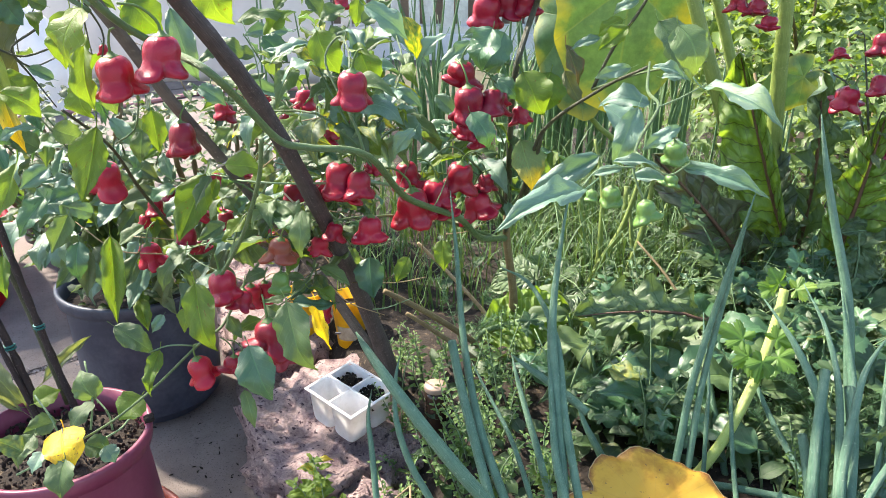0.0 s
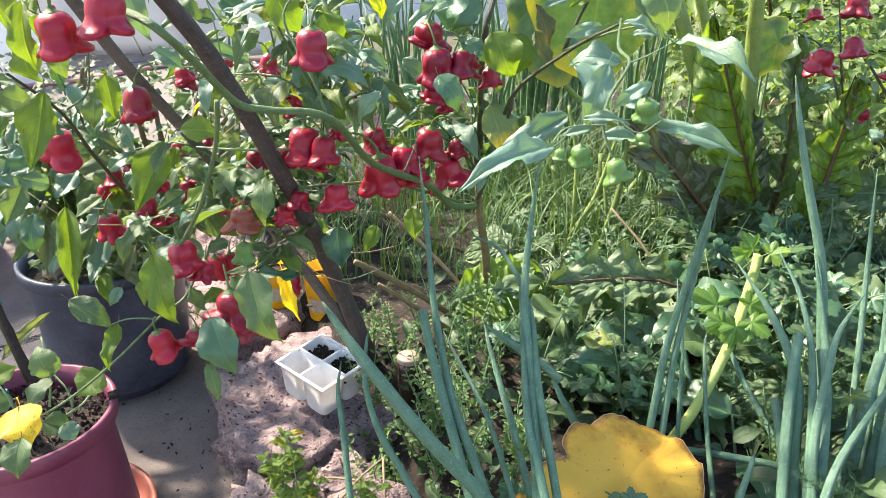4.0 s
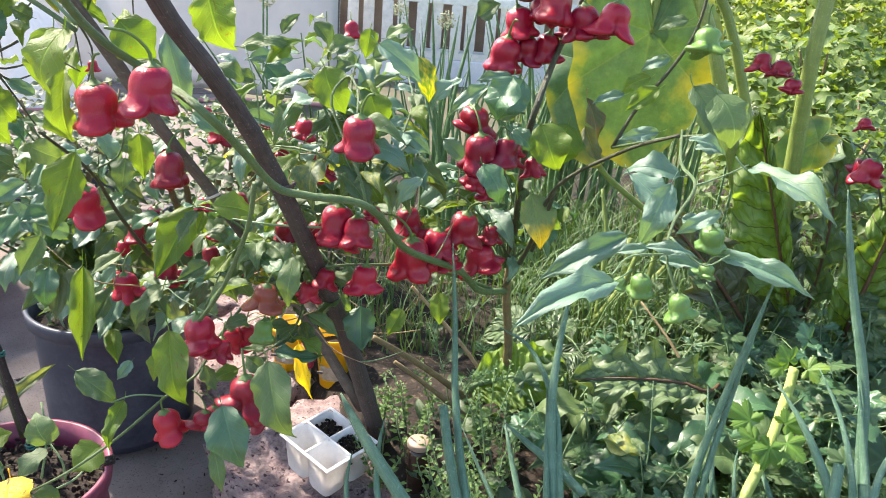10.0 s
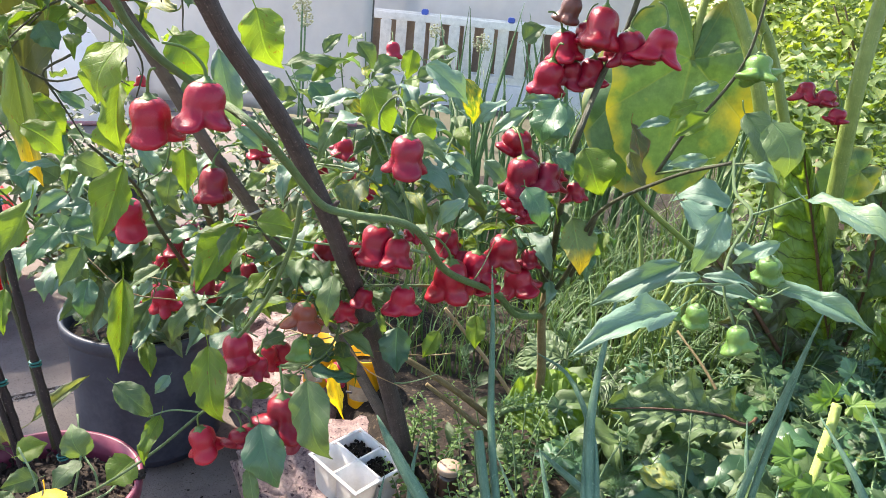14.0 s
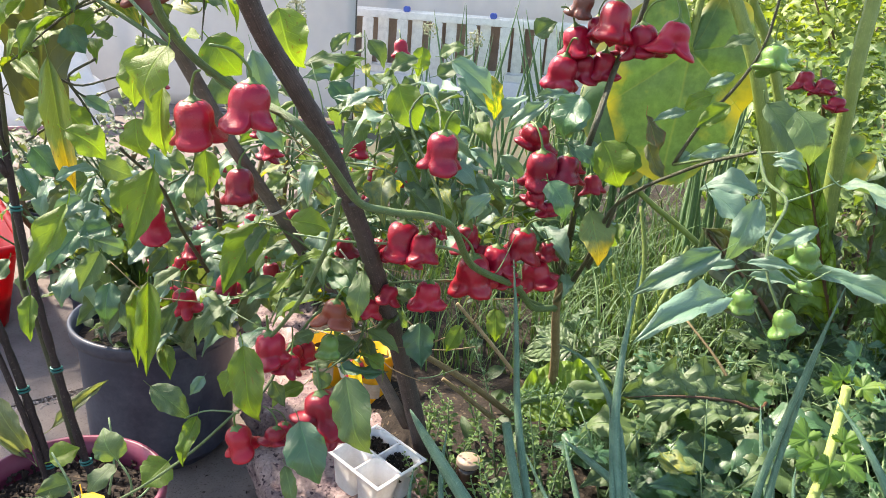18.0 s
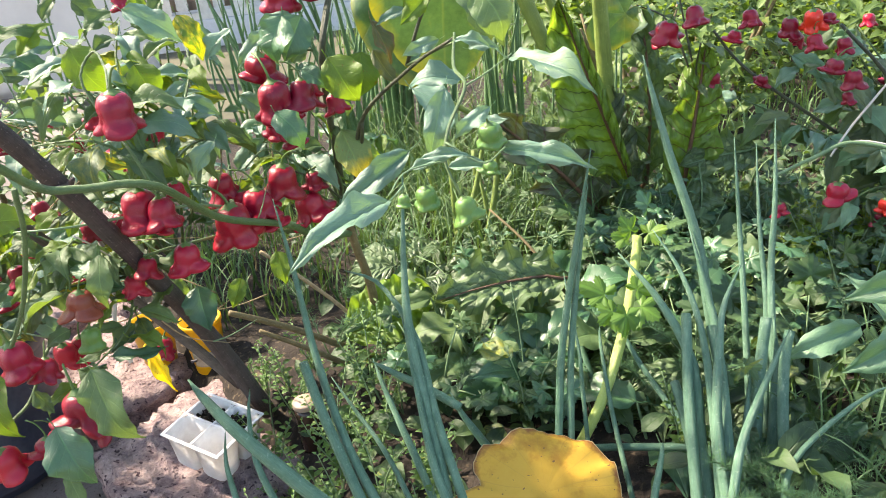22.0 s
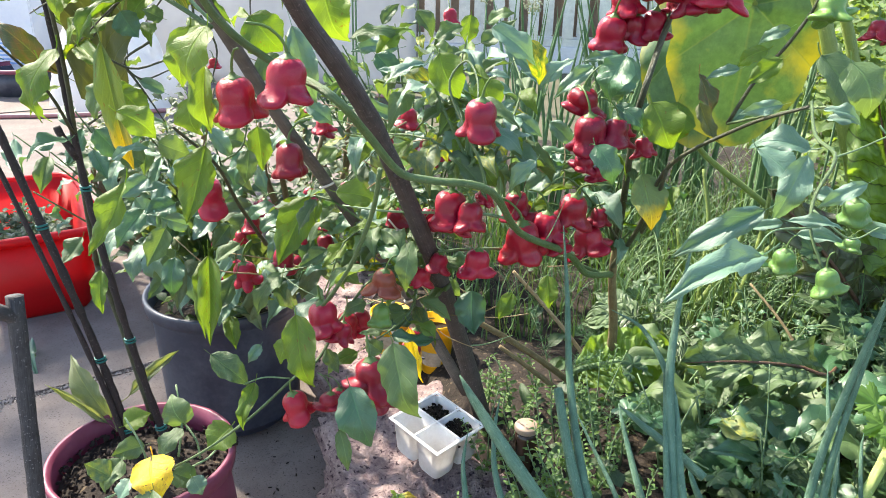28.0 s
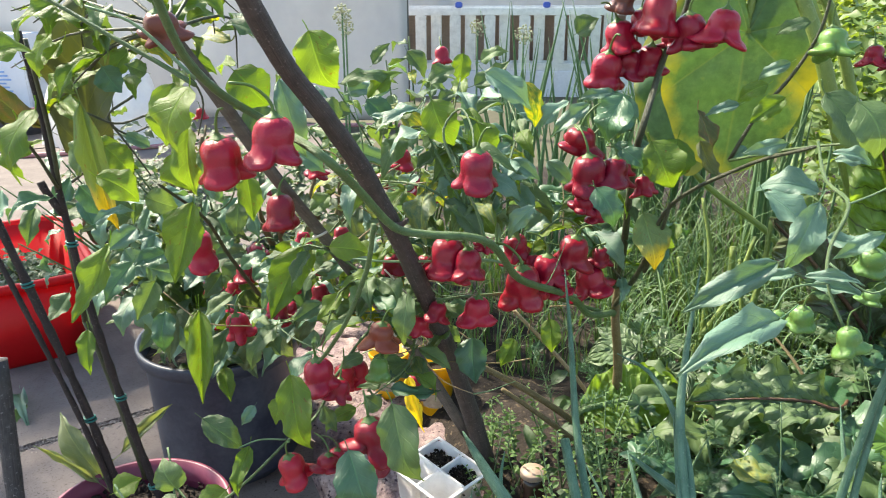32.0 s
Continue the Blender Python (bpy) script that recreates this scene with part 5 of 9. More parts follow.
fruit(pepper, (-0.204, 0.873, 0.573), 0.0199, 3, RIPENING, (-7, 9), 292, "ripening brown pepper")
fruit(pepper, (-0.210, 0.889, 0.522), 0.0160, 4, UNRIPE, (-11, -6), 325, "unripe green pepper")
fruit(pepper, (0.082, 1.177, 0.877), 0.0272, 1, RED, (9, 10), 226)
fruit(pepper, (0.064, 1.165, 0.835), 0.0286, 4, RED, (-4, 8), 274)
fruit(pepper, (0.095, 1.182, 0.842), 0.0233, 0, RED, (-5, -6), 160)
fruit(pepper, (0.125, 1.187, 0.846), 0.0252, 2, RED, (-2, 4), 259)
fruit(pepper, (0.122, 1.142, 0.909), 0.0313, 4, BRICKRED, (9, 1), 122)
fruit(pepper, (0.107, 1.174, 0.897), 0.0206, 1, RED, (-3, -11), 290)
fruit(pepper, (0.165, 1.142, 0.885), 0.0291, 1, RED, (7, -4), 316)
fruit(pepper, (0.200, 1.124, 0.893), 0.0281, 0, RED, (6, -3), 109)
fruit(pepper, (0.149, 1.185, 0.872), 0.0151, 3, RED, (-13, -12), 4)
fruit(pepper, (0.191, 1.176, 0.875), 0.0168, 2, RED, (8, -1), 314)
fruit(pepper, (0.082, 1.169, 0.929), 0.0204, 4, RIPENING, (13, 0), 35)
fruit(pepper, (-0.179, 1.399, 0.834), 0.0169, 4, RED, (-7, 8), 93)
fruit(pepper, (-0.373, 0.780, 0.912), 0.0209, 3, RIPENING, (-12, 11), 219, "ripening brown pepper")
fruit(pepper, (-0.252, 1.363, 0.668), 0.0198, 0, RED, (-6, -8), 195)
fruit(pepper, (-0.210, 1.330, 0.601), 0.0225, 1, RED, (-9, -2), 26)
fruit(pepper, (-0.165, 1.314, 0.638), 0.0210, 2, RED, (3, 13), 11)
fruit(pepper, (-0.237, 1.354, 0.621), 0.0179, 0, RED, (-4, 3), 70)
fruit(pepper, (-0.181, 1.327, 0.615), 0.0174, 1, RED, (-6, 8), 75)
fruit(pepper, (-0.399, 1.379, 0.642), 0.0196, 0, RED, (-11, -13), 208)
fruit(pepper, (0.210, 0.665, 0.752), 0.0143, 6, UNRIPE, (-1, -14), 50, "unripe green pepper")
fruit(pepper, (0.169, 0.592, 0.723), 0.0114, 2, UNRIPE, (12, -6), 277, "unripe green pepper")
fruit(pepper, (0.143, 0.612, 0.729), 0.0116, 6, UNRIPE, (5, 8), 292, "unripe green pepper")
fruit(pepper, (0.125, 0.606, 0.732), 0.0069, 6, UNRIPE, (5, -3), 179, "unripe green pepper")
fruit(pepper, (0.201, 0.641, 0.733), 0.0091, 3, UNRIPE, (-4, 3), 309, "unripe green pepper")
fruit(pepper, (0.284, 0.990, 0.884), 0.0218, 3, UNRIPE, (8, 4), 196, "unripe green pepper")
leaf(pepper, (-0.311, 0.681, 0.879), (-0.328, 0.667, 0.829), 0.044, LIME_BACKLIT, face=(-0.16, -0.79, 0.84))
leaf(pepper, (-0.325, 0.704, 0.845), (-0.324, 0.695, 0.785), 0.030, LIME_BACKLIT, face=(-0.16, -0.90, 0.71))
leaf(pepper, (-0.392, 0.844, 0.738), (-0.407, 0.814, 0.656), 0.047, LIME_BACKLIT, face=(0.05, -0.70, 0.34))
leaf(pepper, (-0.314, 0.788, 0.879), (-0.285, 0.796, 0.844), 0.051, LIME_BACKLIT, face=(-0.06, -0.96, 0.46))
leaf(pepper, (-0.277, 0.801, 0.870), (-0.256, 0.798, 0.790), 0.031, PALE_SKYLIT, face=(0.14, -0.93, 0.49))
leaf(pepper, (-0.367, 0.906, 0.719), (-0.370, 0.895, 0.680), 0.028, GREEN, face=(0.34, -0.55, 0.59))
leaf(pepper, (-0.391, 1.007, 0.724), (-0.384, 0.997, 0.667), 0.038, LIME_BACKLIT, face=(0.16, -0.69, 0.58))
leaf(pepper, (-0.313, 0.962, 0.648), (-0.346, 0.922, 0.566), 0.052, LIME_BACKLIT, face=(0.25, -0.89, 0.78))
leaf(pepper, (-0.293, 0.917, 0.659), (-0.312, 0.898, 0.620), 0.027, GREEN, face=(-0.32, -0.60, 0.70))
leaf(pepper, (-0.243, 0.815, 0.702), (-0.199, 0.824, 0.693), 0.033, LIME_BACKLIT, face=(-0.04, -0.68, 0.58))
leaf(pepper, (-0.277, 0.903, 0.601), (-0.309, 0.885, 0.582), 0.024, GREEN, face=(0.20, -0.91, 0.60))
leaf(pepper, (-0.444, 0.940, 0.569), (-0.434, 0.895, 0.460), 0.036, LIME_BACKLIT, face=(0.26, -0.57, 0.44))
leaf(pepper, (-0.410, 0.945, 0.543), (-0.436, 0.906, 0.484), 0.031, GREEN, face=(-0.17, -0.58, 0.51))
leaf(pepper, (-0.355, 0.965, 0.539), (-0.388, 0.931, 0.490), 0.033, GREEN, face=(-0.31, -0.66, 0.55))
leaf(pepper, (-0.521, 1.006, 0.535), (-0.522, 0.983, 0.481), 0.038, DEEP, face=(0.16, -0.76, 0.60))
leaf(pepper, (-0.287, 0.795, 0.566), (-0.267, 0.761, 0.486), 0.045, LIME_BACKLIT, face=(-0.06, -0.84, 0.82))
leaf(pepper, (-0.302, 0.827, 0.522), (-0.315, 0.807, 0.494), 0.029, LIME_BACKLIT, face=(0.12, -0.63, 0.82))
leaf(pepper, (-0.378, 0.771, 0.523), (-0.334, 0.771, 0.486), 0.033, GREEN, face=(-0.17, -0.57, 0.80))
leaf(pepper, (-0.331, 0.774, 0.490), (-0.343, 0.741, 0.444), 0.023, LIME_BACKLIT, face=(0.00, -0.72, 0.38))
leaf(pepper, (-0.332, 0.803, 0.521), (-0.344, 0.789, 0.504), 0.016, PALE_SKYLIT, face=(0.18, -0.89, 0.62))
leaf(pepper, (-0.172, 0.748, 0.565), (-0.145, 0.712, 0.489), 0.050, GREEN, face=(-0.26, -0.93, 0.66))
leaf(pepper, (-0.215, 0.735, 0.518), (-0.188, 0.707, 0.460), 0.048, DEEP, face=(-0.01, -0.68, 0.76))
leaf(pepper, (-0.238, 0.775, 0.435), (-0.223, 0.752, 0.394), 0.020, GREEN, face=(0.34, -0.92, 0.67))
leaf(pepper, (-0.173, 0.883, 0.625), (-0.177, 0.860, 0.567), 0.030, GREEN, face=(0.05, -0.69, 0.62))
leaf(pepper, (-0.106, 1.011, 0.509), (-0.100, 0.986, 0.453), 0.051, DEEP, face=(0.04, -0.60, 0.57))
leaf(pepper, (-0.051, 1.014, 0.508), (-0.069, 0.998, 0.473), 0.028, LIME_BACKLIT, face=(0.02, -0.67, 0.37))
leaf(pepper, (-0.002, 1.071, 0.512), (0.002, 1.053, 0.467), 0.034, LIME_BACKLIT, face=(-0.05, -0.92, 0.40))
leaf(pepper, (-0.146, 0.904, 0.837), (-0.122, 0.900, 0.786), 0.048, LIME_BACKLIT, face=(-0.35, -0.87, 0.44))
leaf(pepper, (-0.101, 0.957, 0.804), (-0.086, 0.951, 0.760), 0.042, LIME_BACKLIT, face=(0.01, -0.72, 0.78))
leaf(pepper, (-0.091, 0.913, 0.864), (-0.039, 0.913, 0.826), 0.034, PALE_SKYLIT, face=(-0.01, -0.59, 0.54))
leaf(pepper, (-0.051, 0.995, 0.845), (-0.030, 0.990, 0.791), 0.033, LIME_BACKLIT, face=(0.17, -0.73, 0.67))
leaf(pepper, (0.062, 0.973, 0.832), (0.039, 0.968, 0.780), 0.053, DEEP, face=(-0.16, -0.57, 0.75))
leaf(pepper, (0.004, 0.994, 0.823), (-0.036, 0.988, 0.781), 0.024, PALE_SKYLIT, face=(-0.25, -0.73, 0.88))
leaf(pepper, (0.107, 1.032, 0.770), (0.137, 1.017, 0.709), 0.060, LIME_BACKLIT, face=(-0.32, -0.83, 0.73))
leaf(pepper, (0.073, 1.024, 0.762), (0.102, 1.017, 0.739), 0.026, DEEP, face=(-0.32, -0.65, 0.64))
leaf(pepper, (0.035, 0.959, 0.730), (0.064, 0.947, 0.685), 0.044, DEEP, face=(0.16, -0.73, 0.85))
leaf(pepper, (-0.100, 0.921, 0.720), (-0.077, 0.914, 0.684), 0.037, LIME_BACKLIT, face=(-0.11, -0.72, 0.35))
leaf(pepper, (-0.034, 0.925, 0.717), (-0.066, 0.914, 0.679), 0.024, PALE_SKYLIT, face=(0.04, -0.78, 0.87))
leaf(pepper, (-0.061, 0.983, 0.756), (-0.026, 0.980, 0.732), 0.022, PALE_SKYLIT, face=(0.31, -0.90, 0.34))
leaf(pepper, (0.111, 1.104, 0.627), (0.166, 1.094, 0.615), 0.048, LIME_BACKLIT, face=(-0.27, -0.88, 0.73))
leaf(pepper, (0.109, 0.562, 0.752), (0.036, 0.509, 0.740), 0.029, PALE_SKYLIT, face=(-0.35, -0.80, 0.88), i=0)
leaf(pepper, (0.237, 0.690, 0.808), (0.287, 0.623, 0.790), 0.034, PALE_SKYLIT, face=(0.29, -0.78, 0.67), i=0)
leaf(pepper, (0.208, 0.652, 0.782), (0.175, 0.656, 0.759), 0.015, PALE_SKYLIT, face=(-0.21, -0.82, 0.51))
leaf(pepper, (0.187, 0.722, 0.785), (0.165, 0.713, 0.723), 0.030, PALE_SKYLIT, face=(-0.07, -0.95, 0.69))
leaf(pepper, (0.208, 0.764, 0.816), (0.241, 0.753, 0.811), 0.013, PALE_SKYLIT, face=(-0.23, -0.71, 0.67))
leaf(pepper, (0.246, 0.820, 0.851), (0.270, 0.806, 0.801), 0.054, GREEN, face=(0.14, -0.84, 0.48))
leaf(pepper, (0.224, 0.913, 0.794), (0.180, 0.921, 0.780), 0.020, PALE_SKYLIT, face=(0.18, -0.80, 0.41))
leaf(pepper, (0.218, 0.920, 0.840), (0.185, 0.924, 0.811), 0.026, LIME_BACKLIT, face=(0.28, -0.95, 0.82))
leaf(pepper, (0.163, 1.025, 0.773), (0.188, 1.013, 0.727), 0.025, OLIVE, face=(-0.15, -0.80, 0.87))
leaf(pepper, (0.144, 0.621, 0.759), (0.184, 0.610, 0.759), 0.011, PALE_SKYLIT, face=(-0.04, -0.66, 0.55))
leaf(pepper, (-0.399, 0.682, 0.806), (-0.368, 0.695, 0.781), 0.031, LIME_BACKLIT, face=(0.29, -0.66, 0.59))
leaf(pepper, (-0.427, 0.714, 0.754), (-0.396, 0.734, 0.765), 0.014, PALE_SKYLIT, face=(-0.29, -0.81, 0.59))
leaf(pepper, (-0.440, 0.756, 0.720), (-0.464, 0.719, 0.652), 0.034, LIME_BACKLIT, face=(-0.15, -0.74, 0.44))
leaf(pepper, (-0.278, 1.060, 0.832), (-0.204, 1.077, 0.838), 0.025, GREEN, face=(-0.00, -0.74, 0.70))
leaf(pepper, (-0.177, 1.075, 0.777), (-0.221, 1.071, 0.808), 0.028, GREEN, face=(0.17, -0.65, 0.56))
leaf(pepper, (-0.227, 1.108, 0.720), (-0.296, 1.095, 0.742), 0.029, PALE_SKYLIT, face=(-0.03, -0.59, 0.52))
leaf(pepper, (-0.243, 1.066, 0.809), (-0.203, 1.078, 0.852), 0.033, LIME_BACKLIT, face=(0.17, -0.54, 0.84))
leaf(pepper, (-0.135, 1.089, 0.848), (-0.175, 1.081, 0.826), 0.030, GREEN, face=(0.03, -0.83, 0.67))
leaf(pepper, (-0.161, 1.166, 0.696), (-0.196, 1.151, 0.655), 0.032, GREEN, face=(0.13, -0.74, 0.51))
leaf(pepper, (-0.230, 1.147, 0.665), (-0.171, 1.151, 0.637), 0.027, GREEN, face=(-0.03, -0.93, 0.48))
leaf(pepper, (-0.071, 1.118, 0.671), (-0.122, 1.117, 0.684), 0.024, GREEN, face=(-0.25, -0.68, 0.86))
leaf(pepper, (-0.012, 1.131, 0.720), (0.026, 1.124, 0.687), 0.029, PALE_SKYLIT, face=(-0.24, -0.95, 0.74))
leaf(pepper, (0.043, 1.120, 0.671), (0.005, 1.116, 0.654), 0.026, GREEN, face=(-0.10, -0.75, 0.35))
leaf(pepper, (-0.279, 1.204, 0.742), (-0.314, 1.189, 0.705), 0.032, GREEN, face=(-0.23, -0.67, 0.66))
leaf(pepper, (-0.298, 1.152, 0.775), (-0.336, 1.145, 0.800), 0.032, GREEN, face=(0.25, -0.56, 0.52))
leaf(pepper, (-0.100, 1.078, 0.734), (-0.051, 1.083, 0.745), 0.021, PALE_SKYLIT, face=(0.08, -0.77, 0.60))
leaf(pepper, (-0.400, 1.080, 0.594), (-0.437, 1.060, 0.575), 0.031, DEEP, face=(-0.08, -0.55, 0.67))
leaf(pepper, (-0.442, 1.047, 0.544), (-0.477, 1.021, 0.518), 0.032, GREEN, face=(-0.25, -0.67, 0.86))
leaf(pepper, (-0.556, 1.056, 0.558), (-0.576, 1.026, 0.508), 0.041, GREEN, face=(0.28, -0.73, 0.33))
leaf(pepper, (-0.582, 1.052, 0.586), (-0.614, 1.016, 0.538), 0.043, DEEP, face=(0.21, -0.57, 0.73))
leaf(pepper, (-0.229, 0.892, 0.539), (-0.256, 0.879, 0.529), 0.021, GREEN, face=(-0.05, -0.80, 0.74))
leaf(pepper, (-0.203, 0.854, 0.493), (-0.224, 0.856, 0.508), 0.025, GREEN, face=(-0.27, -0.63, 0.60))
leaf(pepper, (-0.266, 0.840, 0.501), (-0.249, 0.831, 0.474), 0.022, GREEN, face=(-0.30, -0.61, 0.54))
leaf(pepper, (-0.148, 1.058, 0.504), (-0.123, 1.051, 0.479), 0.026, GREEN, face=(-0.28, -0.89, 0.80))
leaf(pepper, (-0.181, 1.043, 0.631), (-0.212, 1.044, 0.656), 0.025, LIME_BACKLIT, face=(-0.23, -0.63, 0.77))
leaf(pepper, (-0.282, 0.989, 0.540), (-0.244, 1.006, 0.559), 0.025, GREEN, face=(-0.29, -0.78, 0.76))
leaf(pepper, (-0.108, 1.040, 0.834), (-0.063, 1.046, 0.862), 0.031, GREEN, face=(-0.01, -0.60, 0.53))
leaf(pepper, (-0.232, 0.985, 0.648), (-0.261, 0.971, 0.628), 0.022, LIME_BACKLIT, face=(0.09, -0.87, 0.79))
leaf(pepper, (-0.193, 1.217, 0.722), (-0.148, 1.226, 0.738), 0.032, GREEN, face=(0.24, -0.72, 0.50))
leaf(pepper, (-0.091, 1.183, 0.753), (-0.126, 1.173, 0.712), 0.029, GREEN, face=(-0.11, -0.71, 0.39))
leaf(pepper, (-0.425, 1.027, 0.636), (-0.449, 1.011, 0.616), 0.026, DEEP, face=(0.01, -0.84, 0.51))
leaf(pepper, (-0.557, 1.089, 0.491), (-0.585, 1.083, 0.512), 0.035, GREEN, face=(-0.12, -0.61, 0.42))
leaf(pepper, (0.064, 1.134, 0.752), (0.096, 1.136, 0.777), 0.026, GREEN, face=(-0.18, -0.89, 0.33))
leaf(pepper, (-0.506, 0.782, 0.843), (-0.528, 0.755, 0.776), 0.041, LIME_BACKLIT, face=(-0.05, -0.61, 0.83))
leaf(pepper, (-0.510, 0.724, 0.891), (-0.475, 0.749, 0.905), 0.036, LIME_BACKLIT, face=(-0.01, -0.78, 0.81))
leaf(pepper, (-0.506, 0.890, 0.786), (-0.478, 0.897, 0.750), 0.043, LIME_BACKLIT, face=(0.02, -0.73, 0.68))
leaf(pepper, (-0.579, 0.892, 0.724), (-0.619, 0.861, 0.710), 0.027, DEEP, face=(-0.29, -0.61, 0.38))
leaf(pepper, (-0.568, 0.900, 0.557), (-0.563, 0.877, 0.505), 0.027, LIME_BACKLIT, face=(0.02, -0.57, 0.63))
leaf(pepper, (-0.665, 1.025, 0.549), (-0.684, 0.997, 0.515), 0.040, GREEN, face=(-0.11, -0.65, 0.82))
leaf(pepper, (-0.360, 0.761, 0.871), (-0.371, 0.748, 0.815), 0.041, LIME_BACKLIT, face=(0.08, -0.94, 0.81))
leaf(pepper, (-0.494, 0.674, 0.890), (-0.492, 0.670, 0.845), 0.028, DEEP, face=(-0.34, -0.68, 0.82))
leaf(pepper, (-0.540, 0.802, 0.828), (-0.543, 0.786, 0.767), 0.045, LIME_BACKLIT, face=(-0.24, -0.74, 0.71))
leaf(pepper, (-0.533, 0.918, 0.785), (-0.492, 0.932, 0.749), 0.043, LIME_BACKLIT, face=(-0.23, -0.86, 0.36))
leaf(pepper, (-0.293, 0.978, 0.902), (-0.268, 0.977, 0.829), 0.067, LIME_BACKLIT, face=(-0.24, -0.91, 0.48))
leaf(pepper, (-0.224, 1.294, 0.852), (-0.194, 1.293, 0.810), 0.036, GREEN, face=(0.18, -0.67, 0.75))
leaf(pepper, (-0.138, 1.302, 0.848), (-0.144, 1.297, 0.801), 0.036, LIME_BACKLIT, face=(0.11, -0.63, 0.40))
leaf(pepper, (-0.235, 1.186, 0.807), (-0.305, 1.172, 0.805), 0.028, PALE_SKYLIT, face=(0.04, -0.95, 0.60))
leaf(pepper, (-0.082, 1.150, 0.821), (-0.019, 1.142, 0.769), 0.038, PALE_SKYLIT, face=(0.24, -0.76, 0.49))
leaf(pepper, (-0.109, 1.253, 0.840), (-0.068, 1.255, 0.860), 0.029, GREEN, face=(-0.16, -0.79, 0.83))
leaf(pepper, (0.086, 1.088, 0.816), (0.054, 1.083, 0.763), 0.058, DEEP, face=(0.33, -0.65, 0.87))
leaf(pepper, (0.076, 1.140, 0.812), (0.024, 1.144, 0.804), 0.020, PALE_SKYLIT, face=(0.18, -0.84, 0.56))
leaf(pepper, (0.043, 1.142, 0.797), (-0.011, 1.138, 0.751), 0.028, PALE_SKYLIT, face=(0.16, -0.66, 0.70))
leaf(pepper, (0.157, 1.116, 0.757), (0.143, 1.105, 0.695), 0.063, LIME_BACKLIT, face=(-0.01, -0.90, 0.86))
leaf(pepper, (0.069, 1.080, 0.756), (0.105, 1.068, 0.726), 0.037, DEEP, face=(-0.20, -0.55, 0.39))
leaf(pepper, (0.172, 1.089, 0.799), (0.191, 1.071, 0.731), 0.029, OLIVE, face=(0.34, -0.80, 0.77))
leaf(pepper, (0.224, 1.047, 0.762), (0.209, 1.047, 0.744), 0.018, PALE_SKYLIT, face=(-0.34, -0.77, 0.46))
leaf(pepper, (0.261, 1.001, 0.910), (0.227, 1.012, 0.897), 0.021, GREEN, face=(0.14, -0.68, 0.58))
leaf(pepper, (0.253, 1.021, 0.865), (0.218, 1.031, 0.845), 0.019, PALE_SKYLIT, face=(0.14, -0.55, 0.37))
leaf(pepper, (0.242, 1.053, 0.836), (0.208, 1.061, 0.814), 0.027, LIME_BACKLIT, face=(0.04, -0.68, 0.67))
leaf(pepper, (0.214, 1.059, 0.811), (0.174, 1.067, 0.796), 0.018, PALE_SKYLIT, face=(-0.17, -0.59, 0.46))
leaf(pepper, (0.245, 0.893, 0.848), (0.287, 0.864, 0.785), 0.059, GREEN, face=(0.24, -0.76, 0.40))
leaf(pepper, (0.222, 0.810, 0.770), (0.167, 0.830, 0.769), 0.033, PALE_SKYLIT, face=(0.23, -0.93, 0.77))
leaf(pepper, (-0.293, 1.382, 0.822), (-0.265, 1.390, 0.857), 0.029, GREEN, face=(0.07, -0.59, 0.77))
leaf(pepper, (-0.154, 1.289, 0.754), (-0.188, 1.271, 0.681), 0.072, LIME_BACKLIT, face=(-0.07, -0.90, 0.47))
leaf(pepper, (-0.098, 1.264, 0.630), (-0.133, 1.246, 0.578), 0.063, GREEN, face=(-0.35, -0.69, 0.37))
leaf(pepper, (-0.200, 1.217, 0.676), (-0.233, 1.203, 0.644), 0.031, PALE_SKYLIT, face=(-0.22, -0.86, 0.55))
leaf(pepper, (-0.321, 1.316, 0.753), (-0.374, 1.305, 0.763), 0.032, GREEN, face=(0.13, -0.77, 0.60))
leaf(pepper, (-0.037, 1.153, 0.611), (0.018, 1.163, 0.652), 0.041, PALE_SKYLIT, face=(-0.28, -0.82, 0.44))
leaf(pepper, (0.025, 1.203, 0.884), (0.054, 1.202, 0.906), 0.038, GREEN, face=(0.17, -0.95, 0.67))
leaf(pepper, (-0.011, 1.127, 0.543), (0.028, 1.143, 0.591), 0.033, PALE_SKYLIT, face=(0.14, -0.75, 0.34))
leaf(pepper, (-0.081, 1.185, 0.728), (-0.032, 1.180, 0.705), 0.028, LIME_BACKLIT, face=(-0.17, -0.86, 0.47))
leaf(pepper, (-0.535, 0.875, 0.905), (-0.553, 0.860, 0.861), 0.034, LIME_BACKLIT, face=(-0.17, -0.55, 0.76))
leaf(pepper, (-0.416, 0.937, 0.913), (-0.388, 0.949, 0.924), 0.027, GREEN, face=(0.27, -0.66, 0.51))
leaf(pepper, (0.172, 0.807, 0.769), (0.215, 0.783, 0.730), 0.033, PALE_SKYLIT, face=(0.22, -0.71, 0.49))
leaf(pepper, (0.216, 0.764, 0.741), (0.251, 0.750, 0.739), 0.021, PALE_SKYLIT, face=(0.11, -0.82, 0.81))
leaf(pepper, (0.233, 0.816, 0.798), (0.263, 0.805, 0.799), 0.016, PALE_SKYLIT, face=(0.12, -0.80, 0.63))
leaf(pepper, (0.176, 0.685, 0.726), (0.218, 0.667, 0.722), 0.016, PALE_SKYLIT, face=(0.11, -0.62, 0.66))
leaf(pepper, (0.173, 0.709, 0.728), (0.144, 0.714, 0.719), 0.013, PALE_SKYLIT, face=(-0.14, -0.79, 0.75))
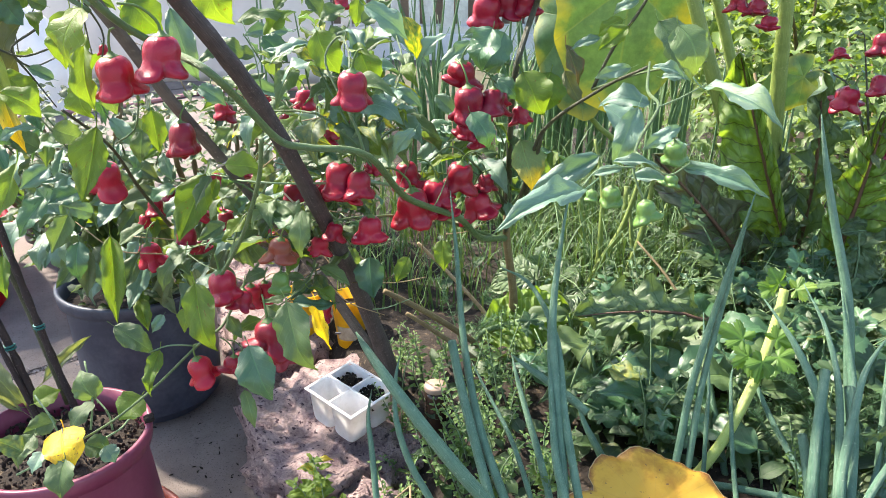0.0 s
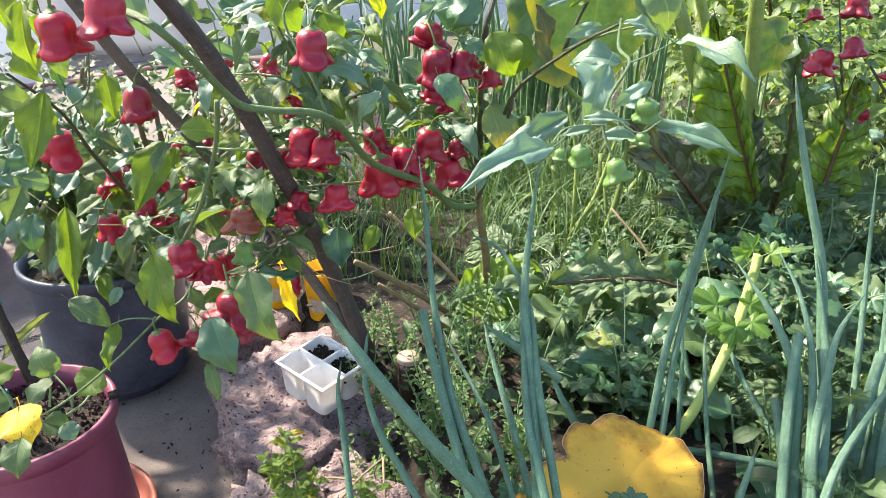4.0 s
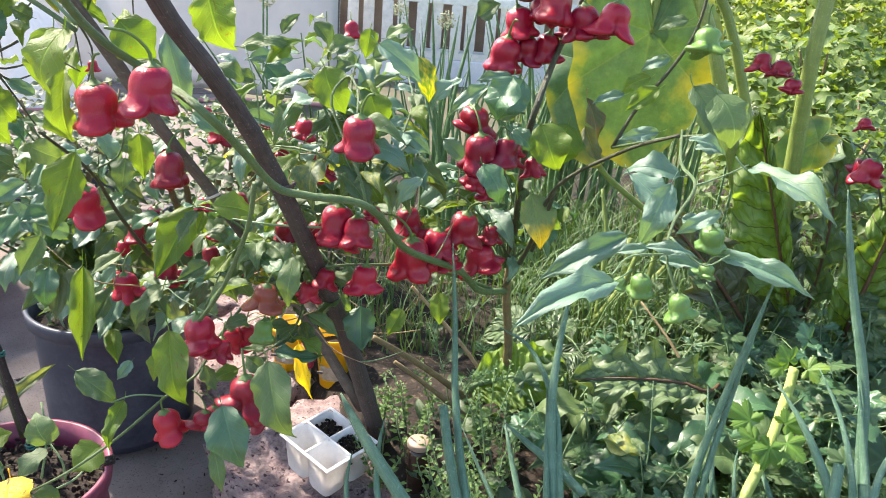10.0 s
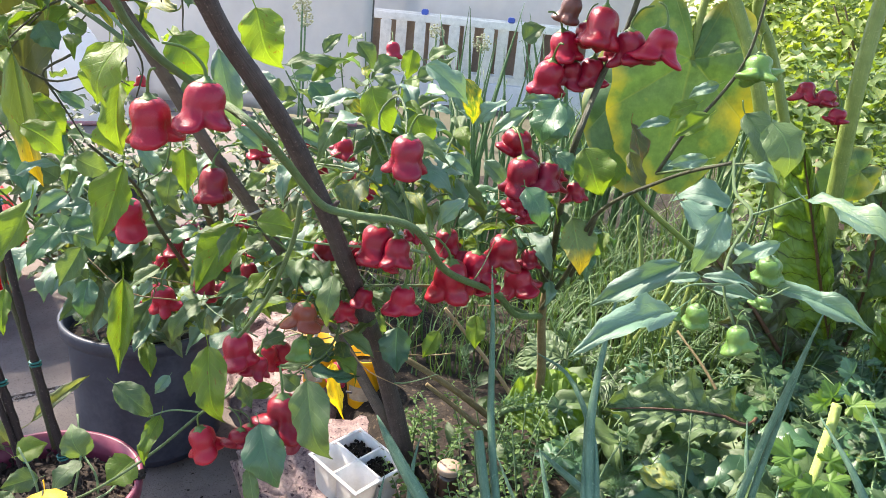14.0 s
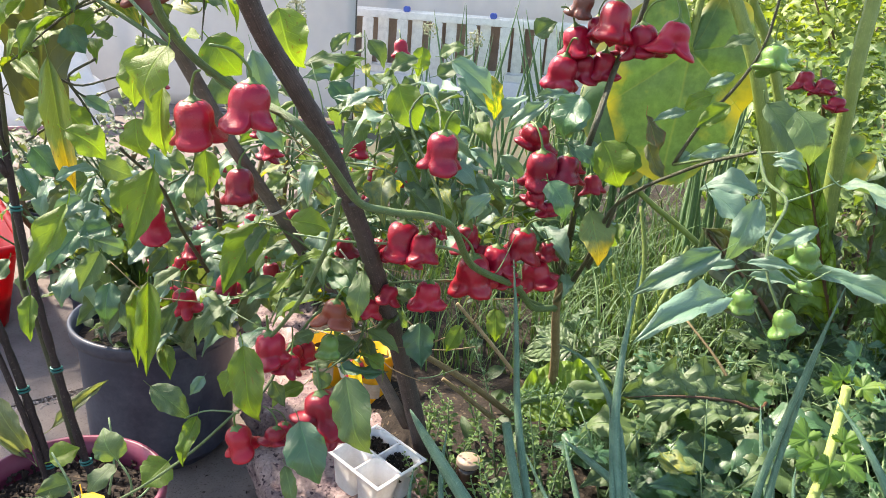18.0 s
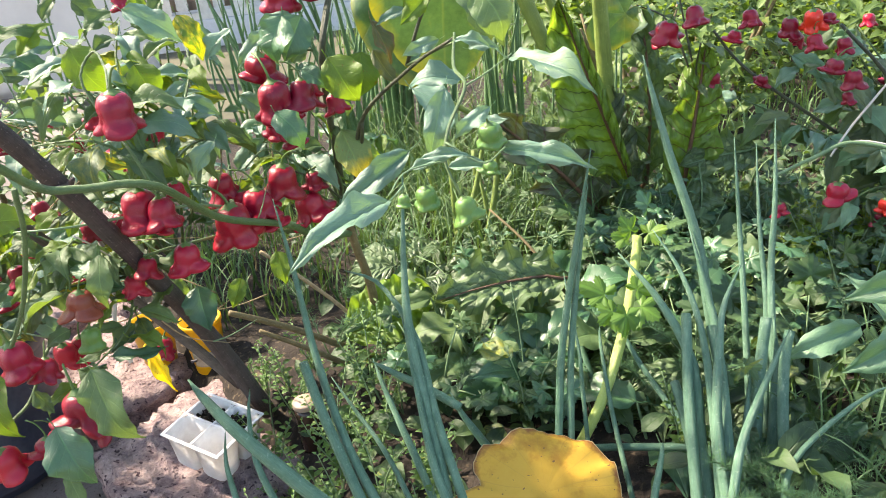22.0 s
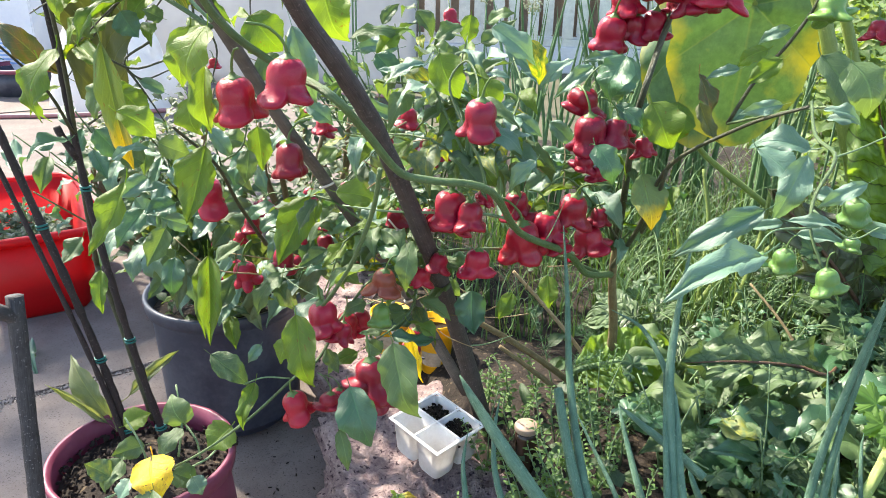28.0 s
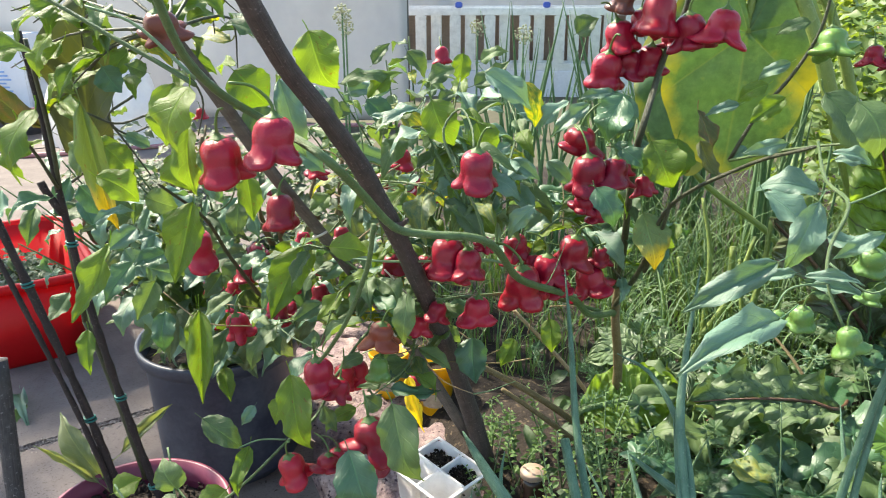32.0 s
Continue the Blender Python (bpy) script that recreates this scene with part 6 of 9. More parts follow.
leaf(pepper, (0.220, 0.672, 0.739), (0.290, 0.631, 0.724), 0.022, PALE_SKYLIT, face=(-0.07, -0.90, 0.74), i=0)
leaf(pepper, (0.143, 0.670, 0.751), (0.072, 0.670, 0.705), 0.027, PALE_SKYLIT, face=(-0.07, -0.67, 0.46), i=0)
leaf(pepper, (-0.524, 0.894, 0.794), (-0.537, 0.878, 0.751), 0.043, GREEN, face=(-0.25, -0.80, 0.72))
leaf(pepper, (-0.424, 0.884, 0.781), (-0.413, 0.878, 0.737), 0.044, LIME_BACKLIT, face=(-0.27, -0.56, 0.85))
leaf(pepper, (-0.511, 0.933, 0.690), (-0.544, 0.923, 0.713), 0.037, GREEN, face=(0.12, -0.58, 0.42))
leaf(pepper, (-0.496, 0.947, 0.713), (-0.461, 0.958, 0.696), 0.037, GREEN, face=(-0.28, -0.87, 0.34))
leaf(pepper, (-0.468, 0.919, 0.779), (-0.496, 0.910, 0.797), 0.018, PALE_SKYLIT, face=(-0.06, -0.57, 0.45))
leaf(pepper, (-0.418, 0.939, 0.770), (-0.406, 0.935, 0.731), 0.028, GREEN, face=(0.25, -0.78, 0.36))
leaf(pepper, (-0.483, 0.870, 0.873), (-0.468, 0.875, 0.845), 0.034, DEEP, face=(0.10, -0.79, 0.48))
leaf(pepper, (-0.367, 0.921, 0.912), (-0.332, 0.932, 0.898), 0.034, GREEN, face=(0.01, -0.41, 0.78))
leaf(pepper, (-0.352, 0.918, 0.825), (-0.324, 0.922, 0.798), 0.040, GREEN, face=(-0.14, -0.45, 0.38))
leaf(pepper, (-0.243, 1.047, 0.815), (-0.210, 1.046, 0.781), 0.037, DEEP, face=(-0.06, -0.84, 0.94))
leaf(pepper, (-0.545, 0.893, 0.866), (-0.534, 0.896, 0.838), 0.031, GREEN, face=(-0.35, -0.65, 0.61))
leaf(pepper, (-0.328, 1.018, 0.752), (-0.292, 1.021, 0.727), 0.030, PALE_SKYLIT, face=(-0.24, -0.65, 0.82))
leaf(pepper, (-0.445, 0.888, 0.865), (-0.464, 0.880, 0.875), 0.024, GREEN, face=(0.19, -1.05, 0.81))
leaf(pepper, (-0.560, 0.919, 0.732), (-0.532, 0.924, 0.694), 0.037, DEEP, face=(-0.11, -0.50, 0.64))
leaf(pepper, (-0.359, 1.053, 0.712), (-0.390, 1.036, 0.682), 0.035, PALE_SKYLIT, face=(-0.29, -0.58, 0.64))
leaf(pepper, (-0.300, 1.062, 0.686), (-0.326, 1.049, 0.663), 0.031, GREEN, face=(-0.03, -0.65, 0.56))
tube("twig", [(-0.508, 0.906, 0.814), (-0.489, 0.910, 0.783), (-0.477, 0.930, 0.743)], [0.0016, 0.0012, 0.0008], STEM_DARK, pepper, "")
tube("twig", [(-0.515, 0.881, 0.823), (-0.491, 0.903, 0.808), (-0.454, 0.933, 0.818), (-0.426, 0.942, 0.805)], [0.0015, 0.0013, 0.0011, 0.0008], STEM_DARK, pepper, "")
tube("twig", [(-0.472, 0.905, 0.838), (-0.501, 0.899, 0.817), (-0.489, 0.912, 0.795), (-0.459, 0.929, 0.806)], [0.0015, 0.0013, 0.0011, 0.0008], STEM_DARK, pepper, "")
tube("twig", [(-0.541, 0.875, 0.748), (-0.513, 0.895, 0.767), (-0.487, 0.916, 0.753)], [0.0016, 0.0012, 0.0008], STEM_DARK, pepper, "")
tube("twig", [(-0.409, 0.903, 0.868), (-0.402, 0.923, 0.831), (-0.412, 0.924, 0.792)], [0.0015, 0.0011, 0.0008], STEM_DARK, pepper, "")
leaf(pepper, (-0.448, 0.760, 0.855), (-0.452, 0.796, 0.713), 0.029, WITHER, face=(0.30, -0.90, 0.30), i=0)
leaf(pepper, (-0.594, 1.022, 0.735), (-0.566, 1.025, 0.985), 0.108, OLIVE, face=(0.10, -1.00, 0.20), i=0)
leaf(pepper, (-0.650, 1.015, 0.780), (-0.735, 1.000, 0.850), 0.026, OLIVE, face=(0.40, -0.80, 0.50), i=2)
leaf(pepper, (-0.597, 0.899, 0.810), (-0.636, 0.879, 0.860), 0.037, OLIVE)
leaf(pepper, (-0.201, 1.067, 0.416), (-0.176, 1.038, 0.339), 0.029, GOLD, face=(-0.20, -0.90, 0.30), i=2)
leaf(pepper, (0.112, 1.072, 0.668), (0.135, 1.051, 0.592), 0.055, WITHER, face=(0.00, -0.90, 0.40), i=1)
rs = np.random.RandomState(21)
# hidden inner foliage of the same plant
bush(pepper, (-0.098, 0.913, 0.687), [(-0.167, 1.031, 0.820), (-0.107, 1.083, 0.768), (-0.068, 1.075, 0.706), (-0.226, 1.015, 0.786), (-0.280, 1.021, 0.717), (-0.149, 1.018, 0.718), (-0.036, 1.091, 0.678), (-0.128, 1.089, 0.837), (-0.069, 1.141, 0.808)], 0.062, [GREEN, GREEN, LIME_BACKLIT, PALE_SKYLIT], rs, 8, STEM, 0.0022)
bush(pepper, (-0.182, 1.012, 0.539), [(-0.276, 0.985, 0.583), (-0.290, 0.927, 0.532), (-0.232, 0.884, 0.478), (-0.369, 1.040, 0.607), (-0.212, 1.038, 0.633), (-0.381, 0.974, 0.529), (-0.182, 0.987, 0.480), (-0.222, 0.910, 0.579), (-0.136, 1.031, 0.514)], 0.058, [GREEN, GREEN, LIME_BACKLIT, DEEP], rs, 8, STEM, 0.0022)
bush(pepper, (0.102, 1.185, 0.513), [(0.049, 1.180, 0.719), (-0.004, 1.171, 0.668), (0.085, 1.155, 0.618), (0.147, 1.126, 0.746), (0.032, 1.139, 0.622), (-0.075, 1.151, 0.600), (0.173, 1.151, 0.637)], 0.06, [GREEN, PALE_SKYLIT, LIME_BACKLIT, DEEP], rs, 7, STEM, 0.0022)
bush(pepper, (-0.392, 0.838, 0.913), [(-0.574, 0.910, 0.914), (-0.560, 0.973, 0.867), (-0.518, 0.995, 0.851), (-0.408, 0.993, 0.897), (-0.403, 1.045, 0.853), (-0.589, 0.951, 0.824), (-0.680, 1.015, 0.855), (-0.655, 1.017, 0.763), (-0.608, 1.108, 0.784), (-0.522, 1.149, 0.778), (-0.618, 0.942, 0.925), (-0.426, 1.147, 0.909)], 0.062, [LIME_BACKLIT, GREEN, LIME_BACKLIT, LIME_BACKLIT], rs, 4, STEM_DARK, 0.002)
# thin dry twigs and tendrils inside the plant
rt = np.random.RandomState(77)
for k in range(46):
    p = np.array((rt.uniform(-0.42, 0.02), rt.uniform(0.98, 1.22), rt.uniform(0.42, 0.72)))
    d = np.array((rt.uniform(-1, 1), rt.uniform(-0.5, 0.5), rt.uniform(-0.5, 0.8)))
    d *= rt.uniform(0.05, 0.13) / np.linalg.norm(d)
    tube("twig", [p, p + d * 0.5 + rt.uniform(-0.015, 0.015, 3), p + d], [0.0012, 0.0009, 0.0006], (DRY, STEM_PALE, STEM_WOOD)[k % 3], pepper, "", sides=5, n=9)
# the plant goes on upwards; this unseen foliage is added to shade the bed
bush(pepper, (0.178, 1.135, 1.02), [(0.02, 1.22, 1.16), (0.13, 1.30, 1.24), (0.26, 1.24, 1.20), (0.30, 1.10, 1.14), (0.10, 1.14, 1.28), (-0.06, 1.32, 1.12), (0.20, 1.38, 1.14)], 0.085, [GREEN, LIME_BACKLIT, GREEN], rs, 9, STEM, 0.0025)
# ---- stakes, ties and string ----
stake = thing("stake", (-0.09, 1.2, 0.15), "dark weathered branch used as a leaning plant stake", "stake")
tube("pole", [(-0.085, 1.229, 0.146), (-0.126, 1.129, 0.363), (-0.160, 0.983, 0.567), (-0.203, 0.858, 0.751), (-0.230, 0.782, 0.838), (-0.251, 0.732, 0.892), (-0.265, 0.668, 0.964)], [0.0154, 0.0137, 0.0116, 0.0101, 0.0094, 0.0090, 0.0086], STAKE_DARK, stake, "", sides=10, n=40, wobble=0.05)
stake_two = thing("stake", (-0.12, 1.28, 0.13), "flat grey wooden stake leaning in the bed", "stake")
tube("pole", [(-0.120, 1.245, 0.197), (-0.207, 1.129, 0.435), (-0.265, 1.067, 0.559), (-0.303, 1.001, 0.659), (-0.335, 0.926, 0.754), (-0.359, 0.854, 0.848), (-0.374, 0.774, 0.926)], [0.0137, 0.0122, 0.0118, 0.0114, 0.0109, 0.0105, 0.0100], STAKE_GREY, stake_two, "", sides=6, n=20, flat=0.45)
tube("tie", [(-0.153, 0.983, 0.570), (-0.155, 0.988, 0.569), (-0.160, 0.990, 0.567), (-0.166, 0.988, 0.565), (-0.167, 0.982, 0.565), (-0.164, 0.977, 0.566), (-0.158, 0.976, 0.568), (-0.154, 0.980, 0.570), (-0.153, 0.985, 0.570)], [0.0018, 0.0018], STRING, stake, "", n=28, sides=5)
tube("tie", [(-0.227, 0.777, 0.850), (-0.229, 0.781, 0.849), (-0.233, 0.782, 0.847), (-0.237, 0.780, 0.845), (-0.238, 0.776, 0.845), (-0.236, 0.772, 0.846), (-0.231, 0.771, 0.848), (-0.228, 0.774, 0.849), (-0.227, 0.778, 0.849)], [0.0018, 0.0018], STRING, stake, "", n=28, sides=5)
tube("tie", [(-0.292, 0.999, 0.655), (-0.295, 1.005, 0.654), (-0.301, 1.008, 0.652), (-0.306, 1.004, 0.649), (-0.308, 0.998, 0.649), (-0.305, 0.993, 0.650), (-0.298, 0.992, 0.653), (-0.293, 0.996, 0.655), (-0.292, 1.002, 0.655)], [0.0018, 0.0018], STRING, stake_two, "", n=28, sides=5)
tube("tie", [(-0.197, 1.129, 0.439), (-0.200, 1.136, 0.438), (-0.207, 1.138, 0.435), (-0.214, 1.135, 0.432), (-0.216, 1.128, 0.431), (-0.212, 1.121, 0.433), (-0.204, 1.120, 0.436), (-0.198, 1.125, 0.438), (-0.198, 1.132, 0.439)], [0.0018, 0.0018], STRING, stake_two, "", n=28, sides=5)
tube("knot", [(-0.191, 0.877, 0.705), (-0.177, 0.875, 0.708), (-0.170, 0.868, 0.716)], [0.0041, 0.0032, 0.0023], STAKE_DARK, stake, "")
tube("knot", [(-0.148, 1.048, 0.480), (-0.162, 1.033, 0.477), (-0.166, 1.024, 0.483)], [0.0051, 0.0039, 0.0028], STAKE_DARK, stake, "")
tube("loose_string", [(-0.213, 1.036, 0.585), (-0.201, 1.019, 0.559), (-0.208, 1.008, 0.515), (-0.216, 0.994, 0.468), (-0.204, 0.979, 0.434)], [0.0029, 0.0028, 0.0028, 0.0027, 0.0026], STRING, stake, "")
tube("loose_string", [(-0.207, 0.932, 0.633), (-0.199, 0.958, 0.609), (-0.185, 0.974, 0.583), (-0.162, 0.973, 0.571)], [0.0011, 0.0011, 0.0012, 0.0012], STRING, stake, "")
stump = thing("stake", (-0.70, 0.86, 0.0), "short grey sawn branch stake beside the maroon pot", "stake")
tube("pole", [(-0.652, 0.768, 0.000), (-0.648, 0.807, 0.270), (-0.652, 0.847, 0.540)], [0.0105, 0.0105, 0.0110], STAKE_STUMP, stump, "", sides=10, n=24, wobble=0.06)
tube("knot", [(-0.652, 0.843, 0.513), (-0.657, 0.832, 0.523), (-0.662, 0.820, 0.532)], [0.010, 0.009], STAKE_STUMP, stump, "", sides=8, n=6, wobble=0.1)
pot_stakes = [thing("stake", (-0.60, 0.97, 0.22), "dark stake with green plant ties in the maroon pot", "stake", "stakes in the maroon pot") for k in range(3)]
POT_POLES = (([(-0.608, 0.978, 0.232), (-0.619, 0.975, 0.295), (-0.644, 0.975, 0.413), (-0.688, 0.975, 0.579), (-0.735, 0.972, 0.758), (-0.752, 0.970, 0.84)], [0.0082, 0.0080, 0.0074, 0.0078, 0.0068, 0.0060], 0.16),
             ([(-0.613, 0.968, 0.232), (-0.624, 0.966, 0.301), (-0.653, 0.965, 0.417), (-0.702, 0.965, 0.580), (-0.745, 0.965, 0.719), (-0.772, 0.963, 0.81)], [0.0060, 0.0056, 0.0052, 0.0050, 0.0045, 0.0040], 0.14),
             ([(-0.566, 1.000, 0.232), (-0.578, 1.000, 0.278), (-0.608, 1.002, 0.430), (-0.629, 1.002, 0.574), (-0.637, 1.000, 0.690), (-0.643, 1.000, 0.800), (-0.651, 0.998, 0.90)], [0.0080, 0.0080, 0.0074, 0.0070, 0.0066, 0.0055, 0.0045], 0.16))


def plant_tie(parent, pts, at, r):
    """A narrow strip wound twice round a pole, one end loose."""
    line = [Vector(p) for p in glide(pts, 41)]
    c = line[int(at * 40)]
    way_ = (line[int(at * 40) + 1] - c).normalized()
    side = way_.cross(Vector((0, 1, 0))).normalized()
    front = side.cross(way_).normalized()
    coil = [c + way_ * (0.0022 * k / 4 - 0.003) + (side * math.cos(k * 0.785) + front * math.sin(k * 0.785)) * r for k in range(18)]
    tube("green_tie", coil + [coil[-1] + side * 0.004 - way_ * 0.007, coil[-1] + side * 0.005 - way_ * 0.014], [0.0016, 0.0016], TIE, parent, "", n=60, sides=5)


for holder, (pts, thick, rough_) in zip(pot_stakes, POT_POLES):
    tube("pole", pts, [0.72 * r for r in thick], STAKE_POT, holder, "", sides=9, n=60, wobble=rough_)
tube("snag", [(-0.637, 1.000, 0.672), (-0.650, 0.994, 0.700), (-0.655, 0.992, 0.716)], [0.0058, 0.0052, 0.0045], STAKE_POT, pot_stakes[2], "", sides=7, n=6, wobble=0.15)
for which, at, r in ((0, 0.12, 0.0074), (0, 0.36, 0.0072), (0, 0.62, 0.0068), (2, 0.10, 0.0074), (2, 0.30, 0.0068), (2, 0.58, 0.0064)):
    plant_tie(pot_stakes[which], POT_POLES[which][0], at, r)
pot_shoot = thing("sapling", (-0.585, 0.98, 0.22), "thin grey-green sapling stem rising from the maroon pot", "plant")
tube("stem", [(-0.646, 1.019, 0.509), (-0.642, 1.008, 0.632), (-0.630, 0.991, 0.774), (-0.616, 0.955, 0.894)], [0.0040, 0.0035, 0.0030, 0.0026], STEM_DARK, pot_shoot, "")
tube("stem", [(-0.585, 1.003, 0.264), (-0.630, 1.025, 0.425), (-0.646, 1.019, 0.509)], [0.0049, 0.0044, 0.0040], STEM_DARK, pot_shoot, "")
tube("twig", [(-0.636, 0.997, 0.706), (-0.641, 0.959, 0.772), (-0.645, 0.870, 0.849)], [0.0025, 0.0019, 0.0014], STEM_DARK, pot_shoot, "")
bean = thing("pot_seedling", (-0.56, 0.93, 0.235), "young trailing plant with one yellow leaf in the maroon pot", "plant")
leaf(bean, (-0.436, 0.809, 0.401), (-0.457, 0.819, 0.436), 0.046, GREEN, face=(-0.28, -0.35, 0.67))
leaf(bean, (-0.506, 0.795, 0.402), (-0.481, 0.815, 0.410), 0.037, LIME_BACKLIT, face=(-0.13, -0.87, 0.93))
leaf(bean, (-0.376, 0.804, 0.408), (-0.399, 0.780, 0.388), 0.048, LIME_BACKLIT, face=(0.25, -0.62, 0.99))
leaf(bean, (-0.434, 0.798, 0.403), (-0.456, 0.766, 0.375), 0.028, GREEN, face=(-0.10, -0.67, 0.68))
leaf(bean, (-0.434, 0.714, 0.381), (-0.434, 0.686, 0.346), 0.045, GREEN, face=(-0.12, -0.56, 0.70))
leaf(bean, (-0.482, 0.793, 0.378), (-0.514, 0.771, 0.375), 0.032, GREEN, face=(-0.06, -0.79, 0.53))
leaf(bean, (-0.494, 0.761, 0.381), (-0.510, 0.730, 0.355), 0.036, GREEN, face=(0.09, -0.65, 1.06))
leaf(bean, (-0.438, 0.768, 0.363), (-0.409, 0.772, 0.348), 0.035, HERB, face=(-0.29, -0.41, 0.51))
leaf(bean, (-0.497, 0.738, 0.373), (-0.524, 0.734, 0.392), 0.031, GREEN, face=(-0.09, -0.71, 1.08))
tube("vein", [(-0.4505, 0.7485, 0.3985), (-0.441, 0.727, 0.3875), (-0.433, 0.714, 0.380)], [0.0009, 0.0008, 0.0005], STEM_DARK, bean, "dark midrib")
leaf(bean, (-0.450, 0.751, 0.397), (-0.426, 0.703, 0.370), 0.060, GOLD, face=(0.05, -0.75, 0.70), i=1)
leaf(bean, (-0.470, 0.732, 0.378), (-0.477, 0.713, 0.360), 0.026, PALE_SKYLIT, face=(-0.25, -0.75, 1.06))
leaf(bean, (-0.410, 0.758, 0.366), (-0.396, 0.751, 0.347), 0.028, PALE_SKYLIT, face=(0.17, -0.45, 0.69))
tube("stalk", [(-0.502, 0.793, 0.416), (-0.477, 0.777, 0.390), (-0.469, 0.772, 0.356)], [0.0012, 0.0013, 0.0015], STEM_PALE, bean, "")
tube("stalk", [(-0.443, 0.817, 0.400), (-0.422, 0.804, 0.383), (-0.419, 0.802, 0.359)], [0.0012, 0.0013, 0.0015], STEM_PALE, bean, "")
tube("stalk", [(-0.401, 0.816, 0.367), (-0.407, 0.798, 0.363), (-0.429, 0.791, 0.351)], [0.0012, 0.0013, 0.0015], STEM_PALE, bean, "")
tube("stalk", [(-0.469, 0.772, 0.356), (-0.481, 0.748, 0.353), (-0.509, 0.735, 0.342)], [0.0012, 0.0013, 0.0015], STEM_PALE, bean, "")
tube("stalk", [(-0.455, 0.835, 0.439), (-0.440, 0.809, 0.405), (-0.442, 0.794, 0.365)], [0.0012, 0.0013, 0.0015], STEM_PALE, bean, "")
leaf(bean, (-0.662, 1.020, 0.245), (-0.745, 1.060, 0.335), 0.056, OLD_LEAF, face=(0.20, -0.90, 0.30), i=0, slim=True)
leaf(bean, (-0.664, 1.010, 0.245), (-0.748, 1.000, 0.318), 0.020, OLD_LEAF, face=(0.00, -0.80, 0.60), i=4, slim=True)
leaf(bean, (-0.634, 1.030, 0.285), (-0.572, 1.085, 0.342), 0.030, OLD_LEAF, face=(0.00, -0.80, 0.60), i=2, slim=True)
fallen_leaf = thing("fallen_leaf", (-1.05, 1.55, 0.004), "pale wilted leaf lying on the concrete", "leaf")
leaf(fallen_leaf, (-1.226, 1.619, 0.012), (-1.128, 1.489, 0.008), 0.035, PALE_SKYLIT, face=(0, -0.2, 1), i=3)
leaf(fallen_leaf, (-1.184, 1.567, 0.020), (-1.172, 1.511, 0.006), 0.03, GREEN, face=(0.3, -0.2, 1), i=1)
# ---- onions and herbs in the near bed ----
onion_a = thing("onion_plant", (0.064, 0.900, 0.170), "blue-green onion with tall hollow leaves", "onion", "onions in the bed")
onion(onion_a, [(0.183, 0.722, 0.140), (0.080, 0.725, 0.275), (0.011, 0.727, 0.366), (-0.056, 0.757, 0.447), (-0.091, 0.796, 0.477), (-0.107, 0.822, 0.488)], 0.0100)
onion(onion_a, [(0.082, 0.659, 0.140), (-0.010, 0.755, 0.275), (-0.042, 0.789, 0.317), (-0.062, 0.838, 0.352), (-0.064, 0.883, 0.384), (-0.060, 0.916, 0.400)], 0.0055)
onion(onion_a, [(-0.069, 0.708, 0.140), (-0.086, 0.790, 0.244), (-0.095, 0.835, 0.300), (-0.102, 0.868, 0.331), (-0.099, 0.898, 0.357)], 0.0052)
onion_b = thing("onion_plant", (0.073, 0.912, 0.170), "blue-green onion with tall hollow leaves", "onion", "onions in the bed")
onion(onion_b, [(0.136, 0.620, 0.140), (0.085, 0.744, 0.267), (0.049, 0.830, 0.339), (0.028, 0.911, 0.429), (0.019, 0.971, 0.530), (0.010, 1.010, 0.610)], 0.0070)
onion(onion_b, [(0.107, 0.629, 0.140), (0.067, 0.740, 0.261), (0.041, 0.814, 0.333), (0.023, 0.863, 0.388), (0.012, 0.901, 0.431)], 0.0077, cut=ONION)
onion(onion_b, [(0.158, 0.626, 0.140), (0.115, 0.765, 0.266), (0.092, 0.844, 0.312), (0.060, 0.909, 0.350), (0.041, 0.947, 0.373)], 0.0043)
onion(onion_b, [(0.171, 0.678, 0.140), (0.133, 0.826, 0.279), (0.118, 0.883, 0.320), (0.106, 0.931, 0.354), (0.100, 0.968, 0.375)], 0.0059)
onion(onion_b, [(0.195, 0.862, 0.344), (0.160, 0.892, 0.361), (0.124, 0.919, 0.376), (0.097, 0.941, 0.388)], 0.0068)
onion_c = thing("onion_plant", (0.183, 0.912, 0.170), "blue-green onion with tall hollow leaves", "onion", "onions in the bed")
onion(onion_c, [(0.148, 0.607, 0.140), (0.150, 0.734, 0.267), (0.151, 0.822, 0.345), (0.148, 0.902, 0.434), (0.158, 0.960, 0.509), (0.179, 1.017, 0.614)], 0.0093)
onion(onion_c, [(0.188, 0.602, 0.140), (0.171, 0.735, 0.274), (0.159, 0.829, 0.358), (0.155, 0.910, 0.430), (0.125, 0.974, 0.481), (0.083, 1.007, 0.495)], 0.0066)
onion(onion_c, [(0.282, 0.877, 0.140), (0.256, 0.906, 0.186), (0.233, 0.932, 0.227), (0.212, 0.951, 0.264), (0.200, 0.964, 0.297)], 0.0080)
onion(onion_c, [(0.179, 0.562, 0.140), (0.154, 0.718, 0.281), (0.143, 0.782, 0.323), (0.142, 0.847, 0.380), (0.143, 0.926, 0.456)], 0.0068)
onion_d = thing("onion_plant", (0.397, 1.037, 0.170), "blue-green onion with tall hollow leaves", "onion", "onions in the bed")
onion(onion_d, [(0.310, 0.846, 0.140), (0.334, 0.887, 0.261), (0.352, 0.918, 0.353), (0.376, 0.939, 0.450), (0.396, 0.949, 0.539), (0.413, 0.951, 0.628)], 0.0065)
